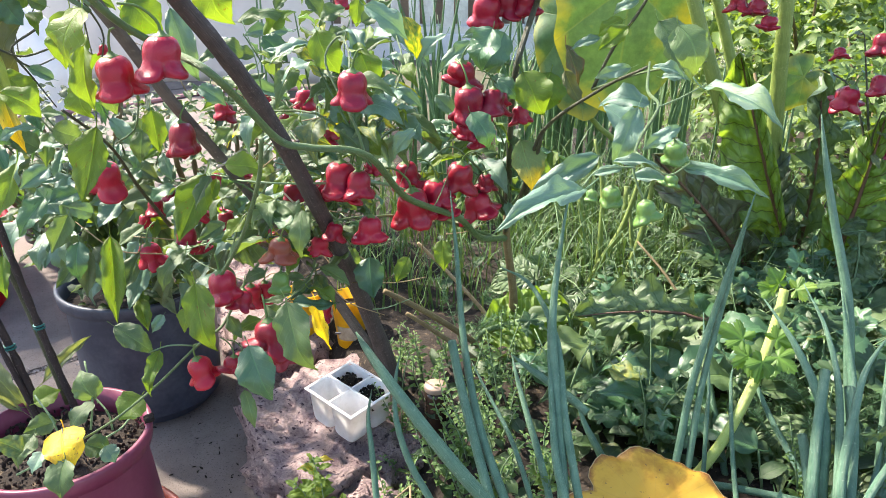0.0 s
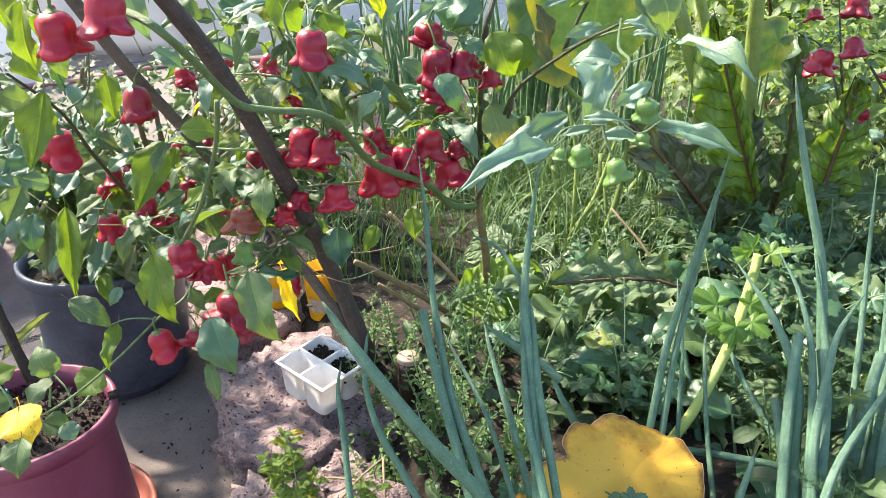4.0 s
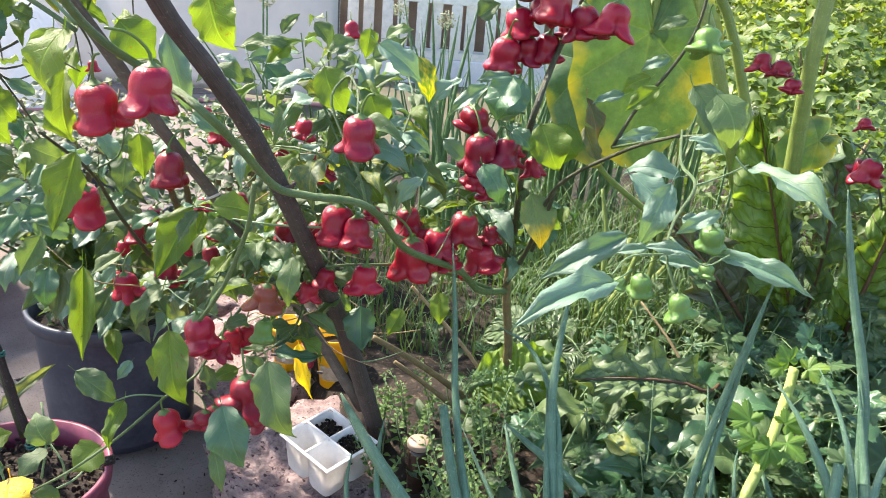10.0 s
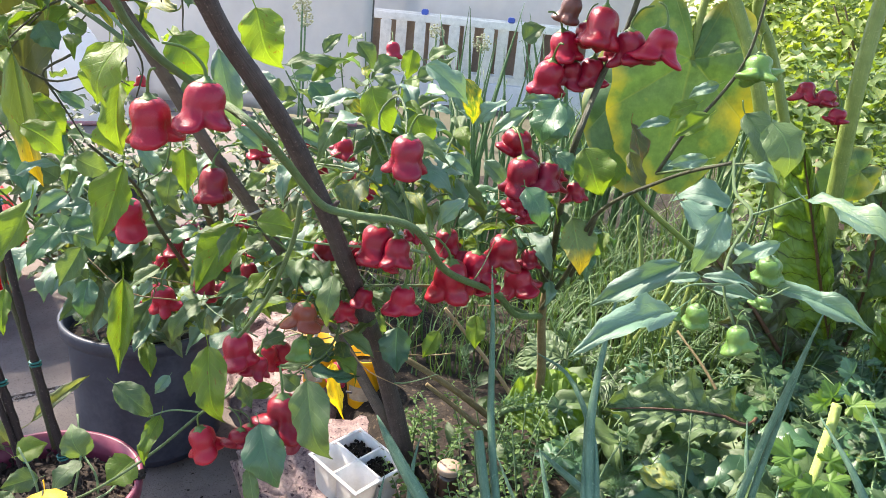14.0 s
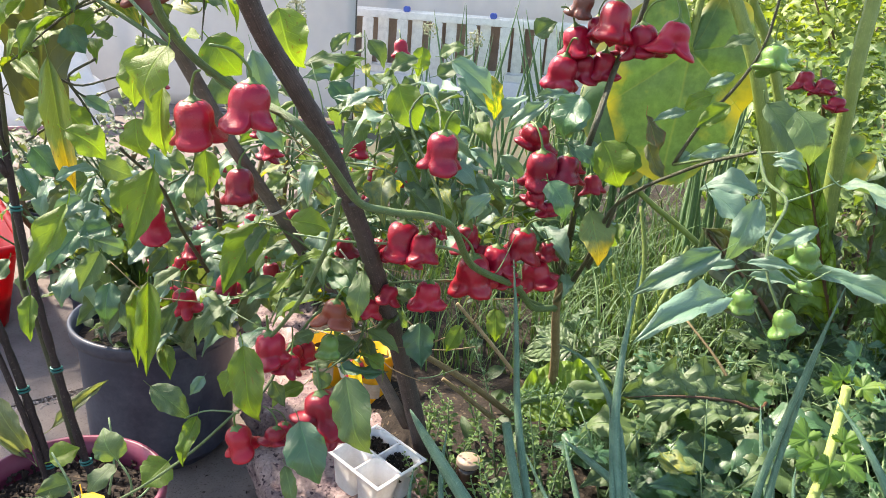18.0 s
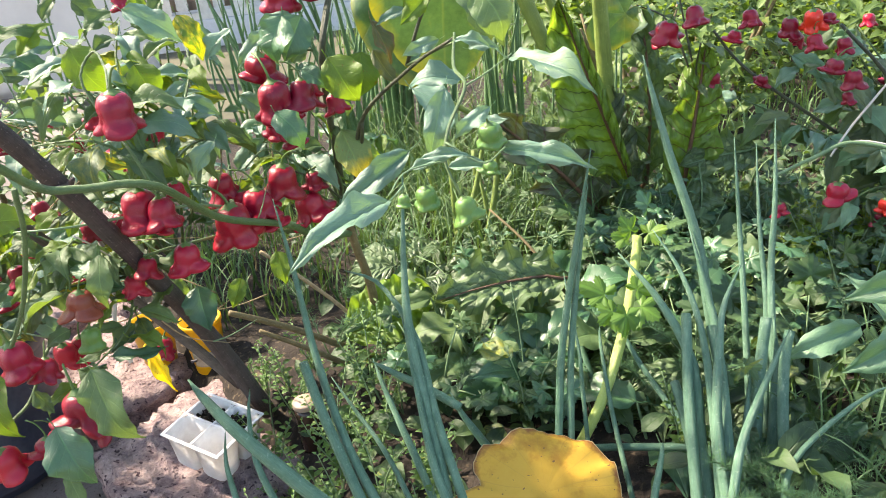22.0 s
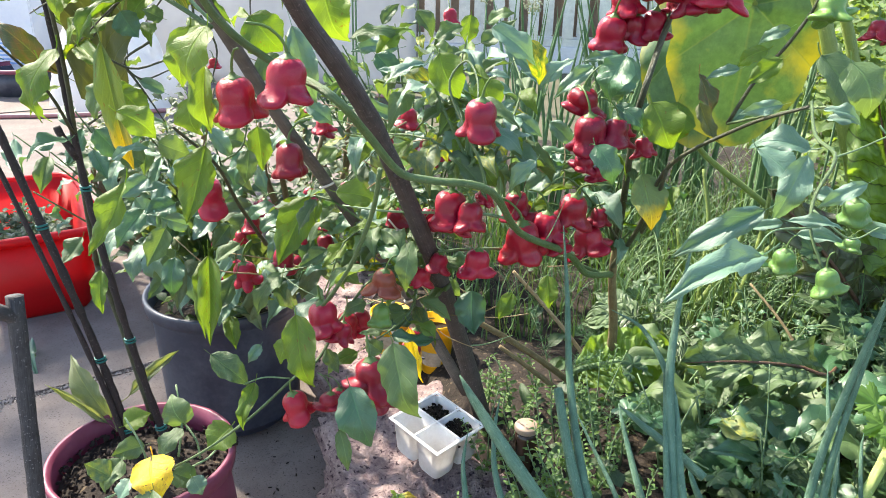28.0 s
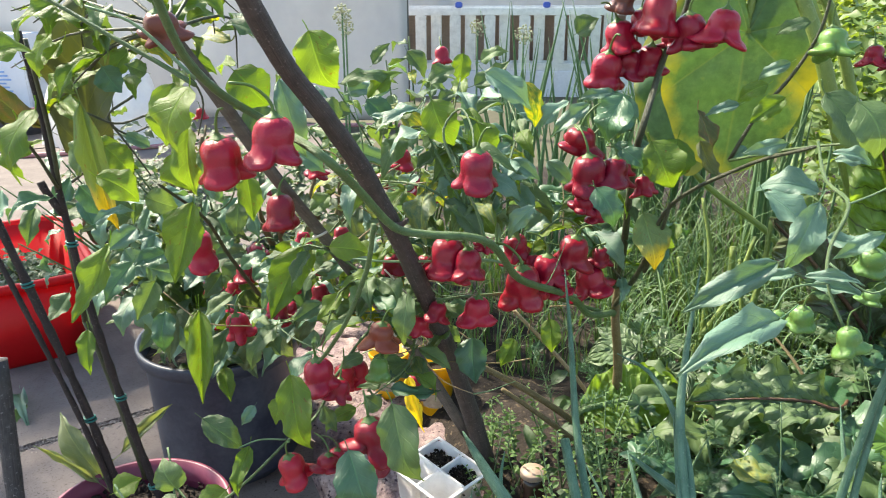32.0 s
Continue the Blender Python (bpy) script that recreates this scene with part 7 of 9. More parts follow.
onion(onion_d, [(0.332, 0.841, 0.140), (0.350, 0.883, 0.264), (0.363, 0.911, 0.348), (0.383, 0.939, 0.432), (0.403, 0.960, 0.518), (0.414, 0.966, 0.574)], 0.0056)
onion(onion_d, [(0.367, 0.846, 0.140), (0.385, 0.926, 0.271), (0.393, 0.960, 0.327), (0.399, 1.010, 0.375)], 0.0038)
onion_e = thing("onion_plant", (0.506, 0.786, 0.170), "blue-green onion with tall hollow leaves", "onion", "onions in the bed")
onion(onion_e, [(0.466, 0.686, 0.140), (0.479, 0.734, 0.189), (0.500, 0.806, 0.254), (0.522, 0.874, 0.330), (0.507, 0.949, 0.393), (0.477, 1.012, 0.441)], 0.0108)
onion(onion_e, [(0.434, 0.668, 0.140), (0.457, 0.728, 0.203), (0.496, 0.830, 0.294), (0.534, 0.914, 0.377)], 0.0092, cut=ONION)
onion(onion_e, [(0.458, 0.656, 0.140), (0.482, 0.717, 0.204), (0.522, 0.817, 0.294), (0.548, 0.899, 0.363), (0.552, 0.969, 0.417), (0.537, 1.023, 0.461)], 0.0071)
onion(onion_e, [(0.456, 0.622, 0.140), (0.482, 0.702, 0.218), (0.511, 0.786, 0.284), (0.549, 0.852, 0.354), (0.582, 0.900, 0.390), (0.629, 0.937, 0.427)], 0.0081)
onion(onion_e, [(0.610, 0.900, 0.140), (0.613, 0.986, 0.327), (0.614, 1.033, 0.430), (0.594, 1.082, 0.544), (0.581, 1.117, 0.632), (0.572, 1.135, 0.692)], 0.0090)
onion(onion_e, [(0.526, 0.812, 0.140), (0.564, 0.874, 0.220), (0.598, 0.930, 0.293), (0.607, 0.983, 0.359), (0.602, 1.037, 0.449)], 0.0102)
onion(onion_e, [(0.412, 0.618, 0.140), (0.480, 0.697, 0.242), (0.521, 0.745, 0.294), (0.576, 0.782, 0.354), (0.621, 0.812, 0.392)], 0.0070)
onion_f = thing("onion_plant", (0.628, 0.856, 0.170), "blue-green onion with tall hollow leaves", "onion", "onions in the bed")
onion(onion_f, [(0.563, 0.772, 0.140), (0.590, 0.815, 0.205), (0.621, 0.864, 0.278), (0.651, 0.902, 0.352)], 0.0106, cut=ONION)
onion(onion_f, [(0.596, 0.784, 0.140), (0.621, 0.822, 0.199), (0.656, 0.878, 0.288), (0.670, 0.911, 0.342)], 0.0088)
onion(onion_f, [(0.596, 0.821, 0.140), (0.614, 0.866, 0.210), (0.649, 0.952, 0.345), (0.673, 1.019, 0.460), (0.683, 1.060, 0.569)], 0.0062)
onion(onion_f, [(0.605, 0.808, 0.140), (0.636, 0.865, 0.223), (0.680, 0.944, 0.340), (0.695, 0.998, 0.444), (0.714, 1.051, 0.558)], 0.0062)
onion(onion_f, [(0.622, 0.807, 0.140), (0.659, 0.885, 0.263), (0.698, 0.967, 0.392), (0.720, 1.003, 0.483), (0.740, 1.048, 0.593)], 0.0070)
onion(onion_f, [(0.500, 0.642, 0.140), (0.546, 0.690, 0.212), (0.575, 0.722, 0.257), (0.640, 0.742, 0.290), (0.707, 0.756, 0.309), (0.737, 0.753, 0.316)], 0.0051)
onion(onion_f, [(0.448, 0.969, 0.140), (0.443, 1.010, 0.195), (0.433, 1.082, 0.292), (0.439, 1.141, 0.354)], 0.0065)
onion(onion_f, [(0.410, 0.799, 0.140), (0.414, 0.834, 0.173), (0.425, 0.916, 0.236), (0.439, 0.989, 0.304), (0.448, 1.014, 0.326)], 0.0047)
onion(onion_f, [(0.535, 0.775, 0.140), (0.519, 0.856, 0.209), (0.498, 0.964, 0.261), (0.487, 1.022, 0.301), (0.478, 1.086, 0.361)], 0.0057)
onion(onion_f, [(0.366, 0.705, 0.140), (0.408, 0.755, 0.209), (0.436, 0.789, 0.253), (0.451, 0.814, 0.255)], 0.0061)
onion(onion_f, [(0.346, 0.922, 0.187), (0.450, 0.876, 0.199), (0.523, 0.829, 0.213), (0.571, 0.797, 0.217)], 0.0064, cut=CUT_END)
onion(onion_e, [(0.468, 0.646, 0.140), (0.495, 0.711, 0.204), (0.526, 0.785, 0.261), (0.552, 0.850, 0.318), (0.565, 0.900, 0.358)], 0.0102, cut=ONION)
onion(onion_e, [(0.470, 0.715, 0.140), (0.479, 0.749, 0.175), (0.495, 0.814, 0.230), (0.502, 0.861, 0.270), (0.506, 0.888, 0.288)], 0.0085, cut=ONION)
onion(onion_f, [(0.567, 0.689, 0.140), (0.584, 0.724, 0.176), (0.619, 0.799, 0.237), (0.656, 0.860, 0.299), (0.673, 0.879, 0.339)], 0.0097, cut=ONION)
onion(onion_f, [(0.518, 0.705, 0.140), (0.533, 0.737, 0.174), (0.564, 0.800, 0.236), (0.603, 0.860, 0.296)], 0.0095)
celery = thing("celery_plant", (0.386, 0.946, 0.17), "celery with a pale yellow-green stalk and lobed leaves", "celery")
tube("stalk", [(0.364, 0.932, 0.157), (0.380, 0.915, 0.203), (0.428, 0.945, 0.256), (0.490, 1.016, 0.313), (0.561, 1.129, 0.361), (0.578, 1.159, 0.386)], [0.0092, 0.0088, 0.0087, 0.0089, 0.0094, 0.0094], CELERY, celery, "", sides=8, flat=0.6)
dying = thing("squash_plant", (0.299, 0.828, 0.17), "large yellow dying leaf with brown edges over the bed", "leaf")
dying_at = (0.299, 0.828, 0.224)
chard = thing("chard_plant", (0.794, 1.753, 0.170), "chard with large crinkled green leaves and reddish ribs", "chard")
chard_leaf(chard, (0.800, 1.768, 0.160), (0.742, 1.535, 0.329), (0.591, 1.542, 0.734), 0.165, CHARD, (-0.45, -0.9, 0.25), half_b=0.30, crumple=1.25, rib_w=0.8)
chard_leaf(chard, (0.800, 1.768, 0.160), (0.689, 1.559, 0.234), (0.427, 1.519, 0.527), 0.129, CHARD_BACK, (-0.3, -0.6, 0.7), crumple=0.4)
chard_leaf(chard, (0.800, 1.768, 0.160), (0.838, 1.500, 0.270), (0.868, 1.470, 0.622), 0.112, CHARD_MID, (-0.35, -0.9, 0.2))
chard_leaf(chard, (0.800, 1.768, 0.160), (0.814, 1.626, 0.285), (0.800, 1.632, 0.678), 0.075, WRINKLED, (0.15, -0.95, 0.2))
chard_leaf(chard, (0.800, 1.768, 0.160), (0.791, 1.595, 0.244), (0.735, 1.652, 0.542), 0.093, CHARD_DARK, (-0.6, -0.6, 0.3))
chard_leaf(chard, (0.800, 1.768, 0.160), (0.491, 1.242, 0.287), (0.224, 1.172, 0.325), 0.115, WRINKLED, (0, -0.5, 0.9), crumple=0.7, rib_w=0.55)
chard_leaf(chard, (0.800, 1.768, 0.160), (0.400, 1.340, 0.226), (0.245, 1.215, 0.252), 0.105, WRINKLED, (0, -0.5, 0.9), crumple=0.7, rib_w=0.55)
chard_leaf(chard, (0.800, 1.768, 0.160), (0.502, 1.232, 0.139), (0.382, 1.361, 0.227), 0.103, WRINKLED, (-0.1, -0.5, 0.9), crumple=0.7, rib_w=0.55)
broad = thing("dock_plant", (0.081, 1.324, 0.170), "broad light-green leaf lying over the soil by the pepper stem", "plant")
chard_leaf(broad, (0.081, 1.324, 0.170), (0.074, 1.274, 0.243), (0.241, 1.290, 0.286), 0.125, BROADLIME, (0.0, -0.7, 0.7), STEM_PALE, "pale rib")
broad_three = thing("broad_leaved_plant", (1.02, 1.52, 0.170), "dull grey-green broad-leaved plant beside the chard", "plant")
chard_leaf(broad_three, (1.02, 1.52, 0.170), (1.010, 1.47, 0.375), (0.800, 1.43, 0.385), 0.095, WRINKLED, (0.0, -0.7, 0.7), STEM_PALE, "pale rib", crumple=0.6, rib_w=0.5)
chard_leaf(broad_three, (1.02, 1.52, 0.170), (0.845, 1.43, 0.385), (0.822, 1.39, 0.225), 0.085, WRINKLED, (0.0, -0.9, 0.3), STEM_PALE, "pale rib", crumple=0.6, rib_w=0.4)
chard_leaf(broad_three, (1.02, 1.52, 0.170), (0.990, 1.45, 0.300), (0.880, 1.37, 0.235), 0.085, WRINKLED, (0.1, -0.8, 0.5), STEM_PALE, "pale rib", crumple=0.6, rib_w=0.4)
broad_two = thing("dock_plant", (0.892, 1.163, 0.170), "low plant with broad wrinkled dull-green leaves", "plant")
chard_leaf(broad_two, (0.892, 1.163, 0.170), (0.847, 1.096, 0.217), (0.743, 1.133, 0.178), 0.094, WRINKLED, (0.0, -0.6, 0.8), STEM_PALE, "pale rib")
chard_leaf(broad_two, (0.892, 1.163, 0.170), (0.859, 1.152, 0.209), (0.831, 1.209, 0.273), 0.087, WRINKLED, (0.0, -0.6, 0.8), STEM_PALE, "pale rib")
chard_leaf(broad_two, (0.892, 1.163, 0.170), (0.893, 1.130, 0.211), (0.995, 1.076, 0.247), 0.087, WRINKLED, (0.0, -0.6, 0.8), STEM_PALE, "pale rib")
chard_leaf(broad_two, (0.892, 1.163, 0.170), (0.843, 1.072, 0.219), (0.880, 1.004, 0.166), 0.093, WRINKLED, (0.0, -0.6, 0.8), STEM_PALE, "pale rib")
chard_leaf(broad_two, (0.892, 1.163, 0.170), (0.659, 1.058, 0.199), (0.563, 1.078, 0.168), 0.088, WRINKLED, (0.0, -0.6, 0.8), STEM_PALE, "pale rib")
chard_leaf(broad_two, (0.892, 1.163, 0.170), (0.770, 0.976, 0.215), (0.687, 0.994, 0.173), 0.086, WRINKLED, (0.0, -0.6, 0.8), STEM_PALE, "pale rib")
taro = thing("taro_plant", (0.771, 1.707, 0.120), "taro with thick light-green stalks and a broad yellowing leaf", "taro")
tube("stalk", [(0.742, 1.629, 0.157), (0.690, 1.628, 0.384), (0.607, 1.602, 0.572), (0.543, 1.598, 0.726), (0.488, 1.606, 0.868), (0.394, 1.666, 1.076), (0.356, 1.657, 1.163)], [0.0216, 0.0191, 0.0168, 0.0151, 0.0136, 0.0123, 0.0110], TARO_STALK, taro, "", sides=9)
tube("stalk", [(0.765, 1.650, 0.147), (0.734, 1.632, 0.463), (0.717, 1.627, 0.651), (0.696, 1.604, 0.858), (0.706, 1.615, 1.096), (0.686, 1.590, 1.191)], [0.0208, 0.0182, 0.0165, 0.0149, 0.0137, 0.0124], TARO_STALK, taro, "", sides=9)
tube("stalk", [(0.690, 1.759, 0.593), (0.627, 1.761, 0.769), (0.576, 1.769, 0.891), (0.529, 1.766, 0.977), (0.551, 1.696, 1.083), (0.503, 1.692, 1.182)], [0.0133, 0.0122, 0.0112, 0.0103, 0.0095, 0.0087], TARO_STALK, taro, "")
tube("stalk", [(0.369, 1.800, 0.141), (0.361, 1.827, 0.256), (0.349, 1.843, 0.328)], [0.0089, 0.0082, 0.0076], TARO_STALK, taro, "")
tube("stalk", [(0.453, 1.790, 0.161), (0.462, 1.806, 0.264), (0.463, 1.819, 0.365)], [0.0100, 0.0088, 0.0076], TARO_STALK, taro, "")
tube("stalk", [(0.518, 1.869, 0.198), (0.584, 1.849, 0.349), (0.389, 1.896, 0.505), (0.320, 1.914, 0.621)], [0.0089, 0.0079, 0.0070, 0.0062], TARO_STALK, taro, "")
taro_leaf(taro, (0.400, 1.700, 0.854), (0.392, 1.745, 0.562), 0.290, (0.05, -0.95, 0.2))
tube("stalk", [(0.400, 1.704, 0.852), (0.405, 1.712, 0.95), (0.421, 1.710, 1.070), (0.388, 1.690, 1.160)], [0.0076, 0.0086, 0.0094], TARO_STALK, taro, "")
taro_leaf(taro, (0.318, 1.90, 0.765), (0.352, 1.87, 0.520), 0.200, (-0.5, -0.8, 0.3))
for base, tip, wide, face in (((0.356, 1.657, 1.163), (0.21, 1.42, 1.20), 0.27, (0.1, -0.2, 1)), ((0.686, 1.590, 1.191), (0.84, 1.34, 1.22), 0.28, (0.1, -0.2, 1)), ((0.503, 1.692, 1.182), (0.58, 1.96, 1.24), 0.26, (0.0, 0.2, 1))):
    taro_leaf(taro, base, tip, wide, face)
taro_leaf(taro, (0.888, 1.882, 0.627), (0.801, 1.902, 0.555), 0.114, (0.3, -0.9, 0.3))
# leaf stalks of the same clump standing in the grass
for pts, r in (([(0.340, 1.60, 0.150), (0.350, 1.60, 0.225), (0.404, 1.60, 0.336), (0.440, 1.61, 0.46)], 0.0075), ([(0.405, 1.58, 0.150), (0.418, 1.58, 0.215), (0.457, 1.60, 0.364), (0.470, 1.62, 0.50)], 0.0080),
               ([(0.358, 1.62, 0.150), (0.361, 1.62, 0.230), (0.365, 1.65, 0.404), (0.345, 1.68, 0.52)], 0.0065), ([(0.428, 1.60, 0.150), (0.436, 1.60, 0.24), (0.424, 1.64, 0.40)], 0.0060)):
    tube("stalk", pts, [r * 1.25, r, r * 0.8, r * 0.55], TARO_STALK, taro, "", sides=8, n=24)
# ---- the pepper bush in the black pot ----
bush_pot = thing("pepper_plant", (-0.63, 1.43, 0.26), "bushy pepper plant with red fruit growing in the black pot", "pepper plant")
rs = np.random.RandomState(31)
bush(bush_pot, (-0.62, 1.43, 0.26), [(-0.642, 1.250, 0.572), (-0.559, 1.223, 0.540), (-0.492, 1.306, 0.535), (-0.398, 1.340, 0.546), (-0.579, 1.135, 0.482), (-0.490, 1.144, 0.489), (-0.419, 1.160, 0.432), (-0.691, 1.249, 0.469), (-0.368, 1.260, 0.444), (-0.505, 1.376, 0.612), (-0.596, 1.337, 0.600), (-0.344, 1.310, 0.502), (-0.736, 1.303, 0.526), (-0.290, 1.317, 0.553), (-0.318, 1.376, 0.601), (-0.242, 1.253, 0.489), (-0.725, 1.273, 0.606), (-0.691, 1.352, 0.617), (-0.286, 1.441, 0.629)], 0.078, [DULL, DULL, GREEN, PALE_SKYLIT, DULL, LIME_BACKLIT], rs, 9, STEM, 0.0028, False, 1.7, (0, -0.95, 0.45))
bush(bush_pot, (-0.62, 1.43, 0.26), [(-0.608, 1.163, 0.389), (-0.519, 1.175, 0.373), (-0.456, 1.223, 0.372), (-0.600, 1.259, 0.378), (-0.520, 1.293, 0.375)], 0.03, [HERB, LIME_BACKLIT], rs, 12, STEM_PALE, 0.002, False, 0.2)
fruit(bush_pot, (-0.512, 1.183, 0.438), 0.0232, 2, RED, (0, -5), 262)
fruit(bush_pot, (-0.616, 1.306, 0.524), 0.0195, 2, RED, (-0, -7), 271)
fruit(bush_pot, (-0.493, 1.298, 0.511), 0.0199, 2, RED, (-13, 11), 298)
fruit(bush_pot, (-0.423, 1.238, 0.431), 0.0203, 2, RED, (-9, 0), 118)
fruit(bush_pot, (-0.382, 1.293, 0.486), 0.0184, 2, RED, (3, -9), 174)
fruit(bush_pot, (-0.548, 1.229, 0.477), 0.0141, 3, RED, (1, 7), 334)
fruit(bush_pot, (-0.320, 1.272, 0.439), 0.0192, 2, RED, (7, 13), 184)
fruit(bush_pot, (-0.418, 1.329, 0.528), 0.0166, 0, RED, (-10, 12), 9)
leaf(bush_pot, (-0.601, 1.135, 0.505), (-0.577, 1.091, 0.438), 0.039, PALE_SKYLIT, face=(0.14, -0.82, 0.73))
leaf(bush_pot, (-0.624, 1.123, 0.503), (-0.633, 1.074, 0.460), 0.043, PALE_SKYLIT, face=(-0.26, -0.70, 0.48))
leaf(bush_pot, (-0.528, 1.153, 0.469), (-0.533, 1.095, 0.404), 0.037, PALE_SKYLIT, face=(-0.21, -0.85, 0.71))
leaf(bush_pot, (-0.542, 1.148, 0.472), (-0.525, 1.077, 0.367), 0.035, LIME_BACKLIT, face=(0.13, -0.89, 0.64))
leaf(bush_pot, (-0.494, 1.154, 0.442), (-0.504, 1.093, 0.379), 0.043, PALE_SKYLIT, face=(-0.15, -1.08, 0.23))
leaf(bush_pot, (-0.427, 1.268, 0.391), (-0.470, 1.199, 0.330), 0.048, PALE_SKYLIT, face=(-0.18, -0.58, 0.65))
leaf(bush_pot, (-0.459, 1.177, 0.463), (-0.427, 1.146, 0.425), 0.037, PALE_SKYLIT, face=(0.20, -0.69, 0.31))
leaf(bush_pot, (-0.343, 1.213, 0.469), (-0.386, 1.169, 0.447), 0.039, PALE_SKYLIT, face=(0.07, -0.71, 0.55))
leaf(bush_pot, (-0.427, 1.215, 0.531), (-0.466, 1.172, 0.513), 0.043, DEEP, face=(-0.10, -0.84, 0.68))
leaf(bush_pot, (-0.532, 1.181, 0.541), (-0.552, 1.135, 0.505), 0.043, PALE_SKYLIT, face=(-0.11, -0.81, 0.57))
leaf(bush_pot, (-0.488, 1.227, 0.632), (-0.504, 1.184, 0.582), 0.041, DEEP, face=(-0.20, -1.01, 0.69))
leaf(bush_pot, (-0.577, 1.190, 0.626), (-0.559, 1.156, 0.568), 0.050, LIME_BACKLIT, face=(0.15, -1.06, 0.55))
leaf(bush_pot, (-0.641, 1.141, 0.572), (-0.601, 1.123, 0.533), 0.043, PALE_SKYLIT, face=(-0.09, -1.04, 0.64))
leaf(bush_pot, (-0.626, 1.158, 0.600), (-0.654, 1.113, 0.579), 0.039, PALE_SKYLIT, face=(0.23, -0.86, 0.43))
leaf(bush_pot, (-0.381, 1.231, 0.541), (-0.337, 1.207, 0.505), 0.037, GREEN, face=(-0.18, -0.63, 0.45))
leaf(bush_pot, (-0.313, 1.244, 0.533), (-0.358, 1.201, 0.504), 0.039, DEEP, face=(-0.09, -1.06, 0.61))
leaf(bush_pot, (-0.569, 1.159, 0.525), (-0.601, 1.129, 0.548), 0.035, PALE_SKYLIT, face=(0.04, -0.86, 0.50))
leaf(bush_pot, (-0.479, 1.201, 0.539), (-0.498, 1.153, 0.495), 0.041, GREEN, face=(0.24, -0.91, 0.78))
leaf(bush_pot, (-0.449, 1.200, 0.510), (-0.413, 1.172, 0.472), 0.039, PALE_SKYLIT, face=(0.10, -1.03, 0.66))
leaf(bush_pot, (-0.588, 1.163, 0.560), (-0.621, 1.121, 0.552), 0.043, DEEP, face=(-0.02, -0.92, 0.46))
leaf(bush_pot, (-0.656, 1.117, 0.530), (-0.666, 1.069, 0.491), 0.046, PALE_SKYLIT, face=(-0.02, -0.59, 0.48))
leaf(bush_pot, (-0.544, 1.191, 0.584), (-0.566, 1.151, 0.564), 0.037, GREEN, face=(-0.14, -0.62, 0.67))
leaf(bush_pot, (-0.367, 1.218, 0.497), (-0.331, 1.189, 0.459), 0.041, PALE_SKYLIT, face=(0.06, -0.87, 0.62))
leaf(bush_pot, (-0.499, 1.123, 0.386), (-0.478, 1.086, 0.348), 0.032, LIME_BACKLIT, face=(0.24, -1.02, 0.66))
leaf(bush_pot, (-0.421, 1.203, 0.497), (-0.445, 1.159, 0.465), 0.037, PALE_SKYLIT, face=(0.07, -0.82, 0.72))
leaf(bush_pot, (-0.510, 1.182, 0.521), (-0.527, 1.141, 0.493), 0.035, GREEN, face=(0.30, -0.78, 0.21))
bush(bush_pot, (-0.64, 1.44, 0.27), [(-0.830, 1.304, 0.686), (-0.774, 1.261, 0.619), (-0.711, 1.308, 0.659), (-0.825, 1.227, 0.616), (-0.766, 1.349, 0.719), (-0.647, 1.270, 0.611), (-0.609, 1.339, 0.675), (-0.856, 1.209, 0.551), (-0.925, 1.286, 0.627), (-0.669, 1.235, 0.541), (-0.726, 1.199, 0.501)], 0.062, [GREEN, DEEP, PALE_SKYLIT, GREEN], rs, 8, STEM, 0.003, False, 1.0)
back_bush = thing("pepper_plant", (-0.30, 1.95, 0.12), "leafy pepper plant behind the stakes with a few red fruit", "pepper plant")
rs = np.random.RandomState(36)
bush(back_bush, (-0.30, 1.95, 0.12), [(-0.564, 1.807, 0.763), (-0.444, 1.734, 0.745), (-0.333, 1.763, 0.791), (-0.230, 1.725, 0.746), (-0.131, 1.731, 0.709), (-0.275, 1.654, 0.647), (-0.404, 1.676, 0.631), (-0.179, 1.655, 0.585), (-0.523, 1.753, 0.655), (-0.082, 1.716, 0.598), (-0.349, 1.621, 0.555), (-0.297, 1.874, 0.833), (-0.171, 1.787, 0.801)], 0.075, [GREEN, GREEN, PALE_SKYLIT, LIME_BACKLIT], rs, 13, STEM, 0.004, False, 0.6)
# ---- the pepper bush by the reddish stake ----
bush_right = thing("pepper_plant", (1.017, 1.029, 0.160), "spreading pepper plant crowded with small red fruit", "pepper plant")
rs = np.random.RandomState(41)
bush(bush_right, (1.269, 1.287, 0.269), [(1.033, 1.522, 0.605), (1.070, 1.391, 0.564), (1.174, 1.431, 0.622), (1.014, 1.376, 0.473), (1.060, 1.205, 0.453), (1.235, 1.353, 0.513), (1.383, 1.370, 0.557), (1.394, 1.259, 0.473), (1.295, 1.163, 0.366), (1.088, 1.131, 0.350), (1.137, 1.067, 0.319), (1.005, 1.201, 0.353), (1.380, 1.132, 0.336), (1.477, 1.274, 0.559), (0.943, 1.454, 0.502), (1.132, 1.019, 0.240), (1.266, 1.059, 0.271), (1.160, 1.511, 0.659), (1.304, 1.453, 0.602), (1.332, 1.307, 0.437), (1.193, 1.387, 0.512)], 0.078, [DULL, PALE_SKYLIT, DULL, FRESH, GREEN], rs, 14, STEM, 0.0035, False, 0.9, (-0.2, -0.7, 0.7))
tube("stem", [(1.300, 1.269, -0.053), (1.289, 1.274, 0.108), (1.269, 1.287, 0.269)], [0.0074, 0.0066, 0.0058], STEM_WOOD, bush_right, "")
